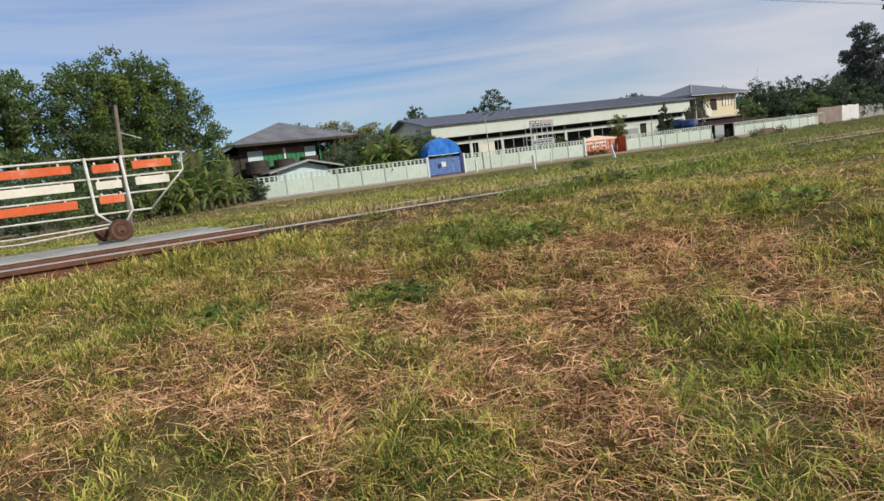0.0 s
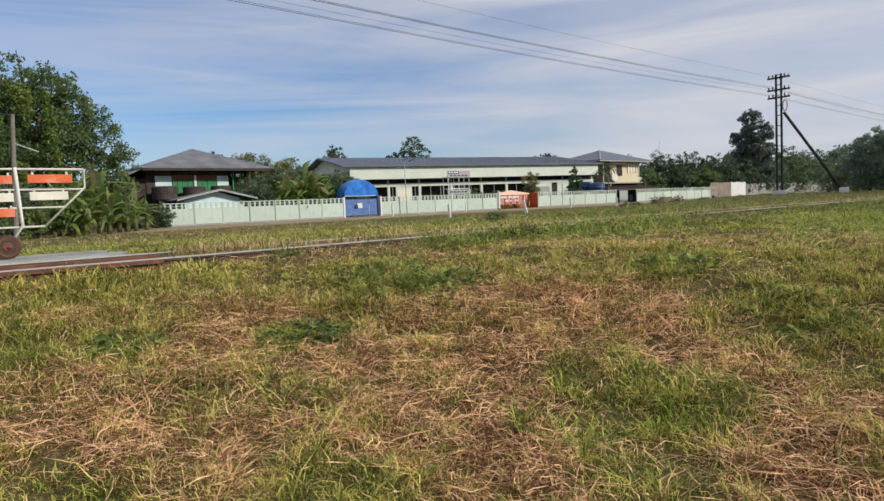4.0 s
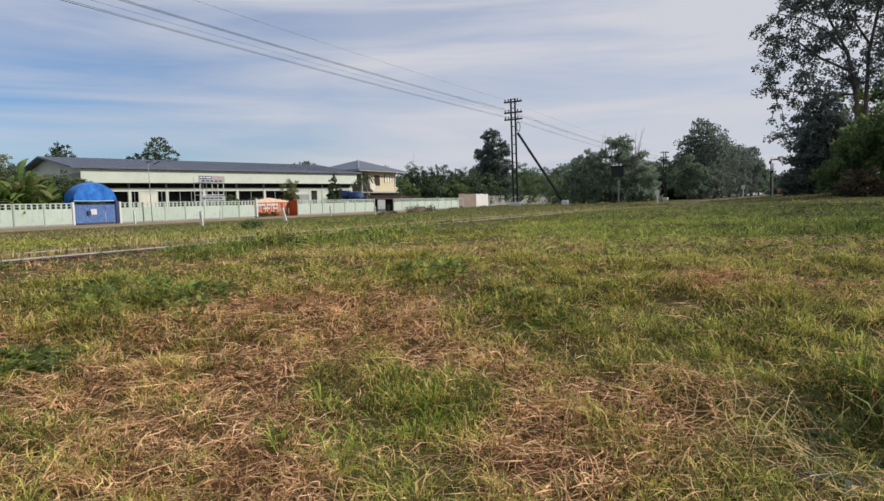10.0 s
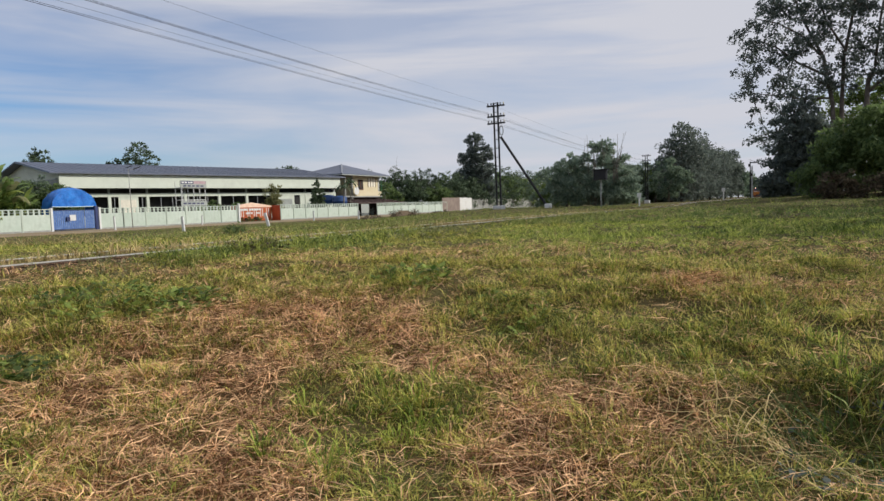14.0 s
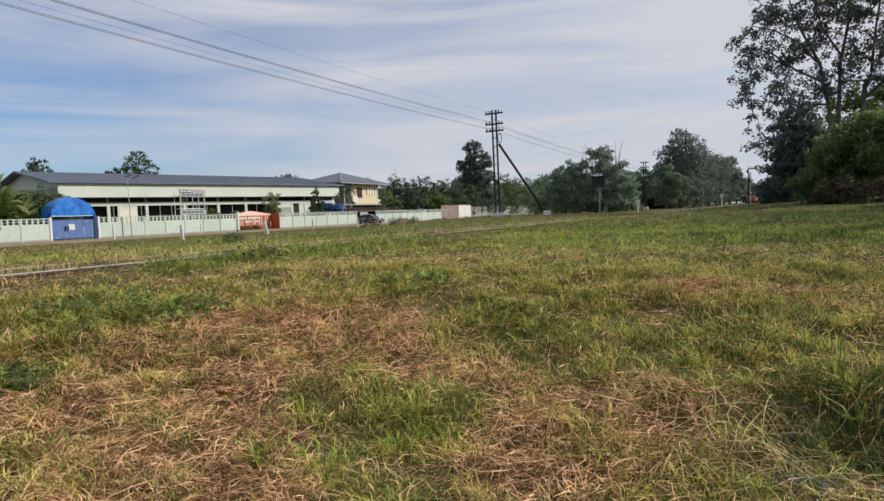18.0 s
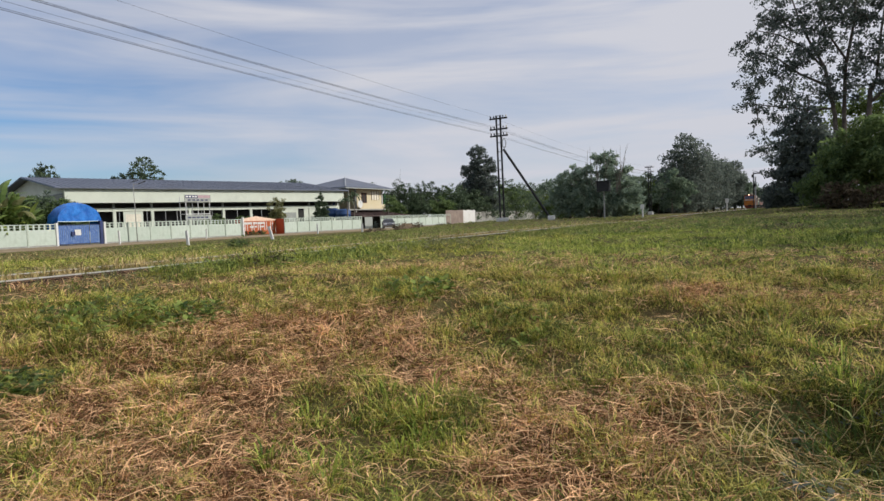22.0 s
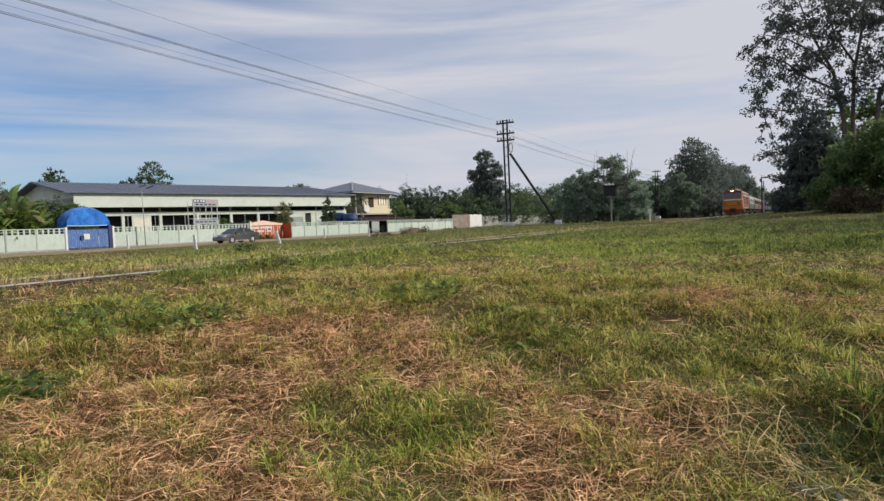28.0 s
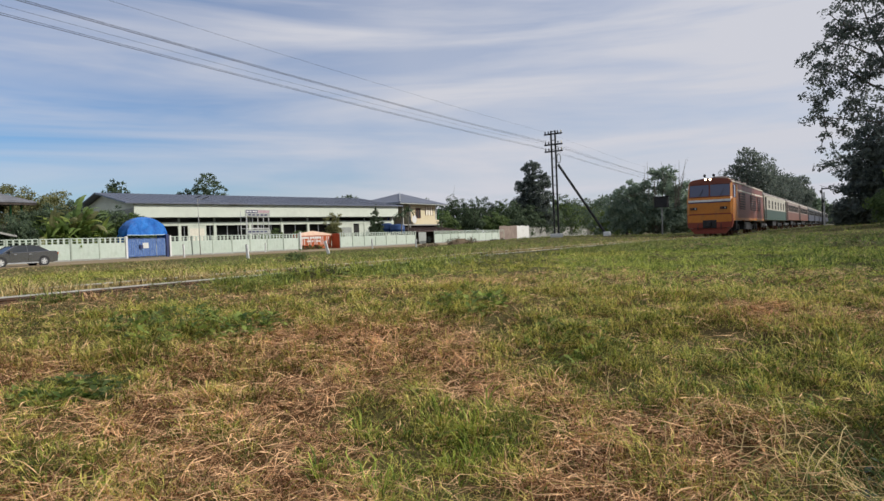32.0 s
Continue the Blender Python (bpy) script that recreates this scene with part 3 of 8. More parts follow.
def bump_at(x, y, cx, cy, r, h):
    return h * np.exp(-((x - cx) ** 2 + (y - cy) ** 2) / (r * r))


def ground_z(x, y):
    """Height of the ground: a field that rises from a hollow to the rail bank, and the lower road beyond it."""
    x, y = np.asarray(x, float), np.asarray(y, float)
    r = np.hypot(x, y)
    z = 0.78 * smooth01(1.0, 7.6, r)
    off = x - track_x(y)
    shoulder = 4.5 + 0.18 * np.clip(y, 0, 80)
    low = smooth01(0, 11, -off - shoulder)
    z = z * (1 - low) + ROAD_Z * low
    z = z + bump_at(x, y, -16.8, 43.5, 7, 0.28) + bump_at(x, y, 7, 52, 14, 0.6) + bump_at(x, y, -30.4, 51.7, 3.0, 0.25) + bump_at(x, y, -22.5, 55, 2.5, 0.3)
    # hollow at (0.4, 3.4) and the ridge beside it are shaped to hold shade
    z = z + bump_at(x, y, -5.2, 9.5, 1.8, 0.12) - bump_at(x, y, 0.4, 3.4, 0.4, 0.2) + bump_at(x, y, 0.85, 3.85, 0.35, 0.12) - bump_at(x, y, -2.75, 0.45, 0.22, 0.06) - bump_at(x, y, -1.75, 2.7, 0.25, 0.06)
    z = z + 0.055 * np.exp(-((off - 1.0) / 0.45) ** 2) * smooth01(2.2, 3.4, y)
    near_track = np.exp(-(off / 1.5) ** 2)
    rough = 0.05 * wave(x, y, 0.9, 1) + 0.035 * wave(x, y, 2.6, 2) + 0.036 * wave(x, y, 6.0, 12) * np.clip(10 / (r + 1), 0, 1)
    z = z + rough * (1 - low * 0.6) * (1 - near_track) * np.clip(30 / (r + 1), 0.15, 1)
    z = z - (RAIL_Z - rail_z(y)) * np.exp(-(off / 6) ** 2)
    bed = rail_z(y) - 0.13 + 0.075 * smooth01(0.62, 0.9, off)
    z = np.where(near_track > 0.2, np.minimum(z, bed), z)
    return z


def gz(x, y):
    return float(ground_z(x, y))

# ---- ground ----


STRAW = ((-3.6, 3.7, 0.6), (-2.7, 4.35, 0.6), (-2.7, 3.55, 0.65), (-3.6, 2.9, 0.65), (-3.65, 2.2, 0.6), (-2.7, 2.6, 0.55), (-2.7, 1.95, 0.55), (-2.0, 2.0, 0.5), (-0.95, 3.05, 0.45), (-0.6, 3.4, 0.4), (-1.0, 2.6, 0.45), (-1.5, 3.5, 0.45), (-0.6, 5.6, 0.3), (0.2, 5.5, 0.35), (-4.2, 0.4, 0.6), (-3.7, -0.1, 0.6), (-4.9, 2.0, 0.55), (-4.3, 1.3, 0.4), (-5.4, 0.9, 0.5), (1.2, 6.0, 0.3), (-0.2, 8.6, 0.3), (-2.0, 1.2, 0.6), (-2.9, 0.9, 0.6))
GREEN = ((-1.7, 2.68, 0.42), (-1.85, 4.6, 0.6), (-0.2, 4.3, 0.35), (0.35, 3.4, 0.4), (-4.75, 3.2, 0.5), (-4.7, 1.05, 0.35), (-4.15, 2.0, 0.3), (-4.1, 2.3, 0.3), (-2.9, 5.1, 0.45), (-5.4, 0.15, 0.5), (-4.6, 0.1, 0.3), (-4.0, 0.3, 0.2), (-3.3, 1.6, 0.25), (-2.1, 1.15, 0.35), (-2.6, 1.3, 0.3), (-3.0, 0.2, 0.3), (-2.75, 0.45, 0.25), (-2.4, 2.85, 0.2), (-1.4, 3.2, 0.25), (-2.15, 1.6, 0.22), (-1.4, 2.2, 0.22), (-2.6, 3.1, 0.2))


def straw_amount(x, y):
    """0 to 1: how much mown dry straw covers the place."""
    a = 0.0
    for cx, cy, r in STRAW:
        a = a + bump_at(x, y, cx, cy, r * 1.15, 0.85)
    for cx, cy, r in GREEN:
        a = a - bump_at(x, y, cx, cy, r, 1.0)
    return np.clip(np.minimum(a, 1.1) + 0.36 * wave(x, y, 2.3, 5) + 0.22 * wave(x, y, 6.5, 3) - 0.2, 0, 1)


def make_ground():
    def axis(lo, hi):
        s = [0.0]
        while s[-1] < hi:
            s.append(s[-1] + max(0.19, 0.055 * abs(s[-1])))
        t = [0.0]
        while t[-1] < -lo:
            t.append(t[-1] + max(0.19, 0.055 * abs(t[-1])))
        return np.array([-v for v in t[:0:-1]] + s)

    xs, ys = axis(-1500, 1500), axis(-1500, 2500)
    xs = np.unique(np.concatenate([xs[(xs < -8.7) | (xs > -5.8)], np.arange(-8.7, -5.75, 0.11)]))
    X, Y = np.meshgrid(xs, ys, indexing="ij")
    Z = ground_z(X, Y)
    nx, ny = len(xs), len(ys)
    i = np.arange(nx * ny).reshape(nx, ny)
    faces = np.stack([i[:-1, :-1], i[1:, :-1], i[1:, 1:], i[:-1, 1:]], -1).reshape(-1, 4)
    # dark soil tones and stain also stand in for shadow between tufts
    m = mat("soil_thatch_and_gap_shade", (0.055, 0.055, 0.02), (0.17, 0.14, 0.055), 1.6, 34, 0.95, 0.9, spec=0.1, dist=0.03, stain=(0.04, 0.028, 0.015), stain_scale=3.2, stain_amount=0.85)
    # bare reddish thatch where the straw lies
    n, l = m.node_tree.nodes, m.node_tree.links
    at = n.new("ShaderNodeAttribute")
    at.attribute_name = "straw"
    mx = n.new("ShaderNodeMix")
    mx.data_type = "RGBA"
    base = n["Principled BSDF"].inputs["Base Color"]
    l.new(base.links[0].from_socket, mx.inputs["A"])
    mx.inputs["B"].default_value = (0.15, 0.08, 0.042, 1)
    fm = n.new("ShaderNodeMath")
    fm.operation = "MULTIPLY"
    fm.inputs[1].default_value = 0.55
    l.new(at.outputs["Fac"], fm.inputs[0])
    l.new(fm.outputs[0], mx.inputs["Factor"])
    l.new(mx.outputs["Result"], base)
    me = raw_mesh("ground", np.stack([X, Y, Z], -1).reshape(-1, 3), faces, m)
    me.polygons.foreach_set("use_smooth", [True] * len(me.polygons))
    me.attributes.new("straw", "FLOAT", "POINT").data.foreach_set("value", straw_amount(X, Y).astype(np.float32).ravel())
    tagged(new("ground", me), "rough grassy field with mown dry straw patches", "ground", kind="structure")
    # the road: a sandy, worn strip beside the long wall
    b = Buf()
    ys = [-60 + 4 * k for k in range(76)]
    for y0, y1 in zip(ys, ys[1:]):
        w0, w1 = -45.2 + 0.9 * math.sin(y0 * 0.11), -45.2 + 0.9 * math.sin(y1 * 0.11)
        a = [(-55.8, y0), (w0, y0), (w1, y1), (-55.8, y1)]
        b.add([(x, y, gz(x, y) + 0.03) for x, y in a] + [(x, y, gz(x, y) - 0.2) for x, y in a], [(0, 1, 2, 3), (1, 5, 6, 2)])
    road = mat("dusty_road", (0.22, 0.165, 0.105), (0.34, 0.265, 0.17), 0.35, 9, 0.95, 0.3, spec=0.1, stain=(0.17, 0.15, 0.09), stain_scale=0.5, stain_amount=0.6)
    solo("road", b, road, "dusty pale road with worn grassy edge", "road", kind="structure")


make_ground()


def blades(name, xy, height, width, lean, material, label, seed, flat=0.0, tuft=1, loose=0.03, lumpy=0.8, bent=True):
    """Grass: every blade a narrow strip, bent in the middle or straight; tuft blades fan out from one root."""
    rng = np.random.default_rng(seed)
    if tuft > 1:
        lump = np.clip(0.95 + lumpy * wave(xy[:, 0], xy[:, 1], 7.0, 4) + lumpy * 0.6 * wave(xy[:, 0], xy[:, 1], 2.2, 8), 0.35, 2.2)
        tall = np.repeat(np.minimum(rng.lognormal(0, 0.35, len(xy)) * lump, 1.9), tuft)
        xy = np.repeat(xy, tuft, 0)
    else:
        tall = 1.0
    n = len(xy)
    a = rng.uniform(0, 2 * np.pi, n)
    if tuft > 1:
        xy = xy + np.stack([np.cos(a), np.sin(a)], -1) * np.abs(rng.normal(0, loose, (n, 1)))
    z = ground_z(xy[:, 0], xy[:, 1])
    face = a + rng.normal(np.pi / 2, 0.5, n)
    h = height * tall * np.minimum(rng.lognormal(0, 0.3, n), 1.7)
    w = width * rng.uniform(0.6, 1.4, n)
    le = lean * rng.uniform(0.2, 1.6, n) * h
    up = h * (1 - flat * rng.uniform(0.75, 1.1, n)).clip(0.01) if flat else h
    base = np.stack([xy[:, 0], xy[:, 1], z - 0.01], -1)
    if flat:
        base[:, 2] += rng.uniform(0.005, 0.07, n)
    out = np.stack([np.cos(a), np.sin(a), 0 * a], -1)
    side = np.stack([np.cos(face), np.sin(face), 0 * a], -1) * w[:, None]
    if flat:
        side[:, 2] += w * rng.uniform(-0.8, 0.8, n)
    tip = base + out * le[:, None] + np.stack([0 * a, 0 * a, up * rng.uniform(0.6, 1.05, n)], -1)
    if bent:
        bow = np.stack([-np.sin(a), np.cos(a), 0 * a], -1) * (rng.normal(0, 0.16, n) * le)[:, None]
        mid = base + out * (le * (0.5 if flat else 0.35))[:, None] + np.stack([0 * a, 0 * a, up * 0.65], -1) + bow
        v = np.stack([base, mid + side * 0.5, tip, mid - side * 0.5], 1).reshape(-1, 3)
        k = np.arange(n)[:, None] * 4
        f = np.concatenate([k + [[0, 1, 3]], k + [[1, 2, 3]]], 0)
    else:
        v = np.stack([base - side * 0.5, base + side * 0.5, tip], 1).reshape(-1, 3)
        f = np.arange(n * 3).reshape(n, 3)
    ob = new(name, raw_mesh(name, v, f, material))
    return tagged(ob, label, "grass", kind="stuff")


def strands(name, starts, length, width, material, label, seed, droop=0.5, heading=None):
    """Long curved stems that arch up and lie over the grass, four joints each."""
    rng = np.random.default_rng(seed)
    n, k = len(starts), 6
    a = rng.uniform(0, 2 * np.pi, n) if heading is None else heading + rng.normal(0, 0.35, n)
    L = length * rng.uniform(0.5, 1.5, n)
    curl = rng.normal(0, 0.9 if heading is None else 0.5, n)
    rise = rng.uniform(0.15, 0.6, n) * L * (1 - 0.5 * droop)
    p = np.stack([starts[:, 0], starts[:, 1]], -1)
    rows = []
    for j in range(k):
        u = j / (k - 1)
        ang = a + curl * u
        if j:
            p = p + np.stack([np.cos(ang), np.sin(ang)], -1) * (L / (k - 1))[:, None]
        z = ground_z(p[:, 0], p[:, 1]) + 0.02 + rise * 4 * u * (1 - u * (0.75 + 0.25 * droop)) * 0.5
        sd = np.stack([-np.sin(ang), np.cos(ang), rng.uniform(-0.5, 0.5, n)], -1) * (width * (1 - 0.7 * u))
        c = np.concatenate([p, z[:, None]], 1)
        rows += [c - sd * 0.5, c + sd * 0.5]
    v = np.stack(rows, 1).reshape(-1, 3)
    b = np.arange(n)[:, None] * (2 * k)
    f = np.concatenate([b + [[2 * j, 2 * j + 1, 2 * j + 3, 2 * j + 2]] for j in range(k - 1)], 0)
    return tagged(new(name, raw_mesh(name, v, f, material)), label, "grass", kind="stuff")


def sector(rng, n, r0, r1, a0=-14, a1=97, power=1.0):
    """Random places in a sector, angles left of the track's way; power 1 is even over the area."""
    u = rng.uniform(0, 1, n)
    r = np.sqrt(r0 * r0 + u * (r1 * r1 - r0 * r0)) if power == 1.0 else r0 * (r1 / r0) ** u
    a = np.radians(rng.uniform(a0, a1, n))
    return np.stack([-r * np.sin(a), r * np.cos(a)], -1)


def clear_of(xy, rng, keep_straw=0.12, patch=0.5):
    x, y = xy[:, 0], xy[:, 1]
    off = np.abs(x - track_x(y))
    ok = ~((off < 0.62) & (off > 0.44) & (y > -3)) & ~((x < -44.5) & (x > -57)) & ~((x > -10.5) & (x < -6.65) & (y < 2.3))
    ok &= ~((off < 1.25) & (x > track_x(y)) & (y > 2.3) & (y < 5.0) & (rng.uniform(0, 1, len(x)) < 0.72))
    ok &= rng.uniform(0, 1, len(x)) > straw_amount(x, y) * (1 - keep_straw)
    ok &= rng.uniform(0, 1, len(x)) < 0.75 + patch * wave(x, y, 2.2, 7) + 0.45 * wave(x, y, 7.0, 4)
    return xy[ok]


def make_grass():
    rng = np.random.default_rng(11)
    # the near field: short grass, fresh shoots and dry stubble grow through one another
    xy = clear_of(sector(rng, 36000, 2.0, 6.8), rng, 0.7)
    blades("grass_near", xy, 0.050, 0.0052, 1.2, M["grass"], "short green and yellowing field grass", 1, tuft=8, loose=0.035)
    xy = clear_of(sector(rng, 6500, 2.0, 6.8), rng, 0.3, 0.9)
    blades("fresh_grass", xy, 0.058, 0.0055, 1.2, M["green_grass"], "fresh green grass among dry stems", 21, tuft=8)
    xy = sector(rng, 20000, 2.0, 7.5)
    xy = xy[rng.uniform(0, 1, len(xy)) < 0.2 + 0.7 * straw_amount(xy[:, 0], xy[:, 1])]
    blades("dry_stubble", xy, 0.05, 0.0050, 1.4, M["dry"], "short dry stubble standing in the mown patches", 24, tuft=8, loose=0.05)
    # the field as far as the trees
    xy = clear_of(sector(rng, 44000, 6.6, 17), rng, 0.3)
    lush = xy[:, 0] > -3.6 + 1.2 * wave(xy[:, 0], xy[:, 1], 0.6, 4) + 0.25 * np.clip(9 - xy[:, 1], -3, 6)
    blades("grass_middle", xy[~lush], 0.044, 0.0125, 1.3, M["grass"], "short green and yellowing field grass", 2, tuft=7, loose=0.07, bent=False)
    blades("grass_middle", xy[lush], 0.048, 0.0125, 1.2, M["field_green"], "soft green field grass toward the trees", 12, tuft=7, loose=0.07, bent=False)
    xy = clear_of(sector(rng, 17000, 6.6, 17), rng, 0.2, 0.9)
    blades("fresh_grass", xy, 0.052, 0.0125, 1.2, M["green_grass"], "fresh green grass among dry stems", 22, tuft=7, loose=0.07, bent=False)
    xy = clear_of(sector(rng, 46000, 16.5, 75, power=0), rng, 0.2, 0.35)
    # weeds where the trees' shade falls, darkened by their colour
    weedy = (xy[:, 0] > -4.5 + wave(xy[:, 0], xy[:, 1], 0.5, 2)) & (xy[:, 1] > 15)
    dry = ~weedy & (np.arctan2(-xy[:, 0], xy[:, 1]) + 0.25 * wave(xy[:, 0], xy[:, 1], 0.35, 6) > 0.95)
    dry &= rng.uniform(0, 1, len(xy)) < 0.6
    weedy &= rng.uniform(0, 1, len(xy)) < 0.6
    blades("dry_field_grass", xy[dry], 0.075, 0.03, 1.2, M["straw_pale"], "dry pale grass between the rails and the road", 34, tuft=5, loose=0.16, bent=False)
    blades("grass_far", xy[~weedy & ~dry], 0.07, 0.032, 1.2, M["grass_far"], "short yellow-green grass by the railway", 3, tuft=5, loose=0.16, bent=False)
    blades("field_weeds", xy[weedy], 0.06, 0.036, 1.2, M["weed_shade_green"], "low weeds by the trees, shade put into their dark green", 33, tuft=5, loose=0.16, bent=False)
    xy = clear_of(sector(rng, 9000, 14, 60, power=0), rng, 0.2, 0.9)
    blades("fresh_grass", xy, 0.05, 0.026, 1.2, M["green_grass"], "fresh green grass among dry stems", 23, tuft=5, loose=0.13, bent=False)
    # nearer weeds in the same shade-darkened green
    xy = clear_of(sector(rng, 3200, 9.5, 24, -14, 6), rng, 0.2, 0.9)
    blades("field_weeds", xy, 0.062, 0.024, 1.1, M["weed_shade_green"], "weeds toward the trees, shade put into their dark green", 35, tuft=6, loose=0.1, bent=False)
    xy = sector(rng, 2600, 0.3, 9.0, 97, 346)
    xy = np.concatenate([xy[(xy[:, 0] > -6.6)], sector(rng, 420, 0.3, 2.1)])
    blades("grass_around", xy, 0.06, 0.012, 1.2, M["grass"], "short grass round the standing place", 36, tuft=5, loose=0.06)
    # taller grass along and between the rails
    y = 2.3 * (55 / 2.3) ** rng.uniform(0, 1, 5600)
    d = np.where(rng.uniform(0, 1, len(y)) < 0.2, rng.uniform(-0.44, 0.44, len(y)), rng.choice([1, 1, -1], len(y)) * rng.uniform(0.66, 1.6, len(y)))
    xy = np.stack([track_x(y) + d, y], -1)
    bank = wave(xy[:, 0], xy[:, 1], 0.8, 3)
    keep = (np.abs(d) < 0.5) | (d < 0) | (bank > np.where(y < 5.0, 0.85, -0.3))
    blades("trackside_grass", xy[keep], 0.085, 0.011, 0.9, M["grass_far"], "taller dry grass along the rails", 5, tuft=8, loose=0.05)
    y = 2.3 * (60 / 2.3) ** rng.uniform(0, 1, 3800)
    d = rng.uniform(-0.46, 0.2, len(y))
    blades("trackside_grass", np.stack([track_x(y) + d, y], -1), 0.125, 0.009, 0.7, M["straw_pale"], "dry grass standing between the rails", 15, tuft=8, loose=0.05, lumpy=0.3)
    y = rng.uniform(-2.5, 2.6, 800)
    xy = np.stack([-6.62 + np.abs(rng.normal(0, 0.28, len(y))), y], -1)
    blades("trackside_grass", xy, 0.08, 0.007, 0.8, M["grass"], "grass against the rusty crossing edge", 6, tuft=14, loose=0.05)
    # mown straw that lies on the ground: a fine mat with long strands over it
    xy = sector(rng, 165000, 2.0, 8.5)
    s = straw_amount(xy[:, 0], xy[:, 1])
    xy = xy[rng.uniform(0, 1, len(xy)) < (s * 0.95 + 0.15) * (0.85 + 0.9 * wave(xy[:, 0], xy[:, 1], 7.0, 12))]
    blades("dry_straw", xy, 0.115, 0.0046, 1.1, M["dry"], "mown dry straw lying in patches", 4, flat=0.85)
    xy = sector(rng, 13000, 2.0, 7.5)
    s = straw_amount(xy[:, 0], xy[:, 1])
    xy = xy[rng.uniform(0, 1, len(xy)) < (s * 0.9 + 0.07)]
    strands("straw_stalks", xy, 0.22, 0.0046, M["dry"], "long pale stalks lying loose on the mown grass", 14, 0.9)
    # raked bundles: stalks that lie the same way, heaped a little
    mid = sector(rng, 1500, 2.0, 7.5)
    mid = mid[rng.uniform(0, 1, len(mid)) < straw_amount(mid[:, 0], mid[:, 1])]
    way = np.repeat(rng.uniform(0, 2 * np.pi, len(mid)), 11)
    xy = np.repeat(mid, 11, axis=0) + rng.normal(0, 0.055, (len(mid) * 11, 2))
    strands("raked_straw", xy, 0.24, 0.0068, M["dry"], "bundles of dry salmon-brown stalks raked one way", 41, 1.2, way)
    xy = np.stack([rng.normal(0.0, 0.4, 240), rng.normal(3.4, 0.25, 240)], -1)
    strands("tangled_stems", xy, 0.38, 0.0052, M["straw_pale"], "long pale stems lying over the dark tangle", 16, 0.95)
    # dark stems deepen the hollow's shade by colour
    xy = np.stack([rng.normal(0.45, 0.35, 420), rng.normal(3.5, 0.28, 420)], -1)
    strands("tangled_stems", xy, 0.28, 0.007, M["weed_shade_green"], "stems bent over a hollow, its shade put into their dark green", 17, 0.7)
    xy = sector(rng, 46000, 6, 26)
    s = 0.13 + np.clip(0.8 * wave(xy[:, 0], xy[:, 1], 0.9, 9), 0, 1) * np.where((xy[:, 0] > -3) & (xy[:, 1] > 5.5), 0.6, 1.0) * np.where((xy[:, 0] < -4.6) & (xy[:, 0] > -7) & (xy[:, 1] < 10), 0.3, 1.0)
    xy = xy[rng.uniform(0, 1, len(xy)) < s * 0.7 * np.where((xy[:, 0] < -4.2) & (xy[:, 0] > -7), 0.3, 1.0)]
    blades("dry_straw_beyond", xy, 0.13, 0.009, 1.2, M["straw_pale"], "scattered mown straw farther out", 8, flat=0.8)
    xy = sector(rng, 26000, 7, 32, -14, 14)
    xy = xy[wave(xy[:, 0], xy[:, 1], 0.75, 21) + 0.4 * wave(xy[:, 0], xy[:, 1], 2.4, 22) > 0.42]
    blades("dead_stems", xy, 0.11, 0.012, 1.2, M["brush"], "dead brown stems lying in the field", 26, flat=0.75)
    y = rng.uniform(4.8, 11.0, 900)
    xy = np.stack([track_x(y) + 0.75 + np.abs(rng.normal(0, 0.55, len(y))), y], -1)
    blades("bank_grass", xy, 0.10, 0.0085, 0.9, M["field_green"], "taller green grass on the bank before the rail", 27, tuft=9, loose=0.05)
    # a few tall seeding stems
    xy = np.stack([rng.uniform(-6.5, 2.5, 90), rng.uniform(5.0, 16.0, 90)], -1)
    blades("seeding_stems", xy, 0.26, 0.006, 0.25, M["straw_pale"], "thin tall seeding grass stems", 19)


make_grass()


def weed(name, x, y, r, h, n, material, label, seed, leaf=0.06):
    """A clump of broad-leaved weed: stems fan out and bear flat leaves."""
    rng = np.random.default_rng(seed)
    t = thing(name, (x, y, gz(x, y) - 0.02), label, "weed", group="weeds in the field")
    st = Buf()
    vs = []
    for k in range(n):
        a, d = rng.uniform(0, 2 * math.pi), r * math.sqrt(rng.uniform(0, 1))
        bx, by = d * math.cos(a), d * math.sin(a)
        hh = h * rng.uniform(0.55, 1.1) * (1 - 0.45 * d / r)
        lx, ly = rng.normal(0, 0.35, 2) * hh
        z0 = float(ground_z(x + bx, y + by)) - gz(x, y)
        top = Vector((bx + lx, by + ly, z0 + hh))
        st.tube([(bx, by, z0), (bx + lx * 0.4, by + ly * 0.4, z0 + hh * 0.6), top], [0.004, 0.003, 0.002], 4, cap=False)
        for j in range(5):
            p = Vector((bx, by, z0)).lerp(top, rng.uniform(0.35, 1.0))
            b = rng.uniform(0, 2 * math.pi)
            o = Vector((math.cos(b), math.sin(b), rng.uniform(-0.35, 0.95)))
            q = Vector((-math.sin(b), math.cos(b), 0)) * 0.36
            L = leaf * rng.uniform(0.6, 1.4)
            vs += [p, p + (o * 0.5 + q) * L, p + o * L + Vector((0, 0, -0.15 * L)), p + (o * 0.5 - q) * L]
    tagged(part("stem", st, M["leaf_olive"], t), kind="stuff")
    tagged(part("foliage", raw_mesh("foliage", np.array([tuple(p) for p in vs]), np.arange(len(vs)).reshape(-1, 4), M[material]), None, t), kind="stuff")
    return t


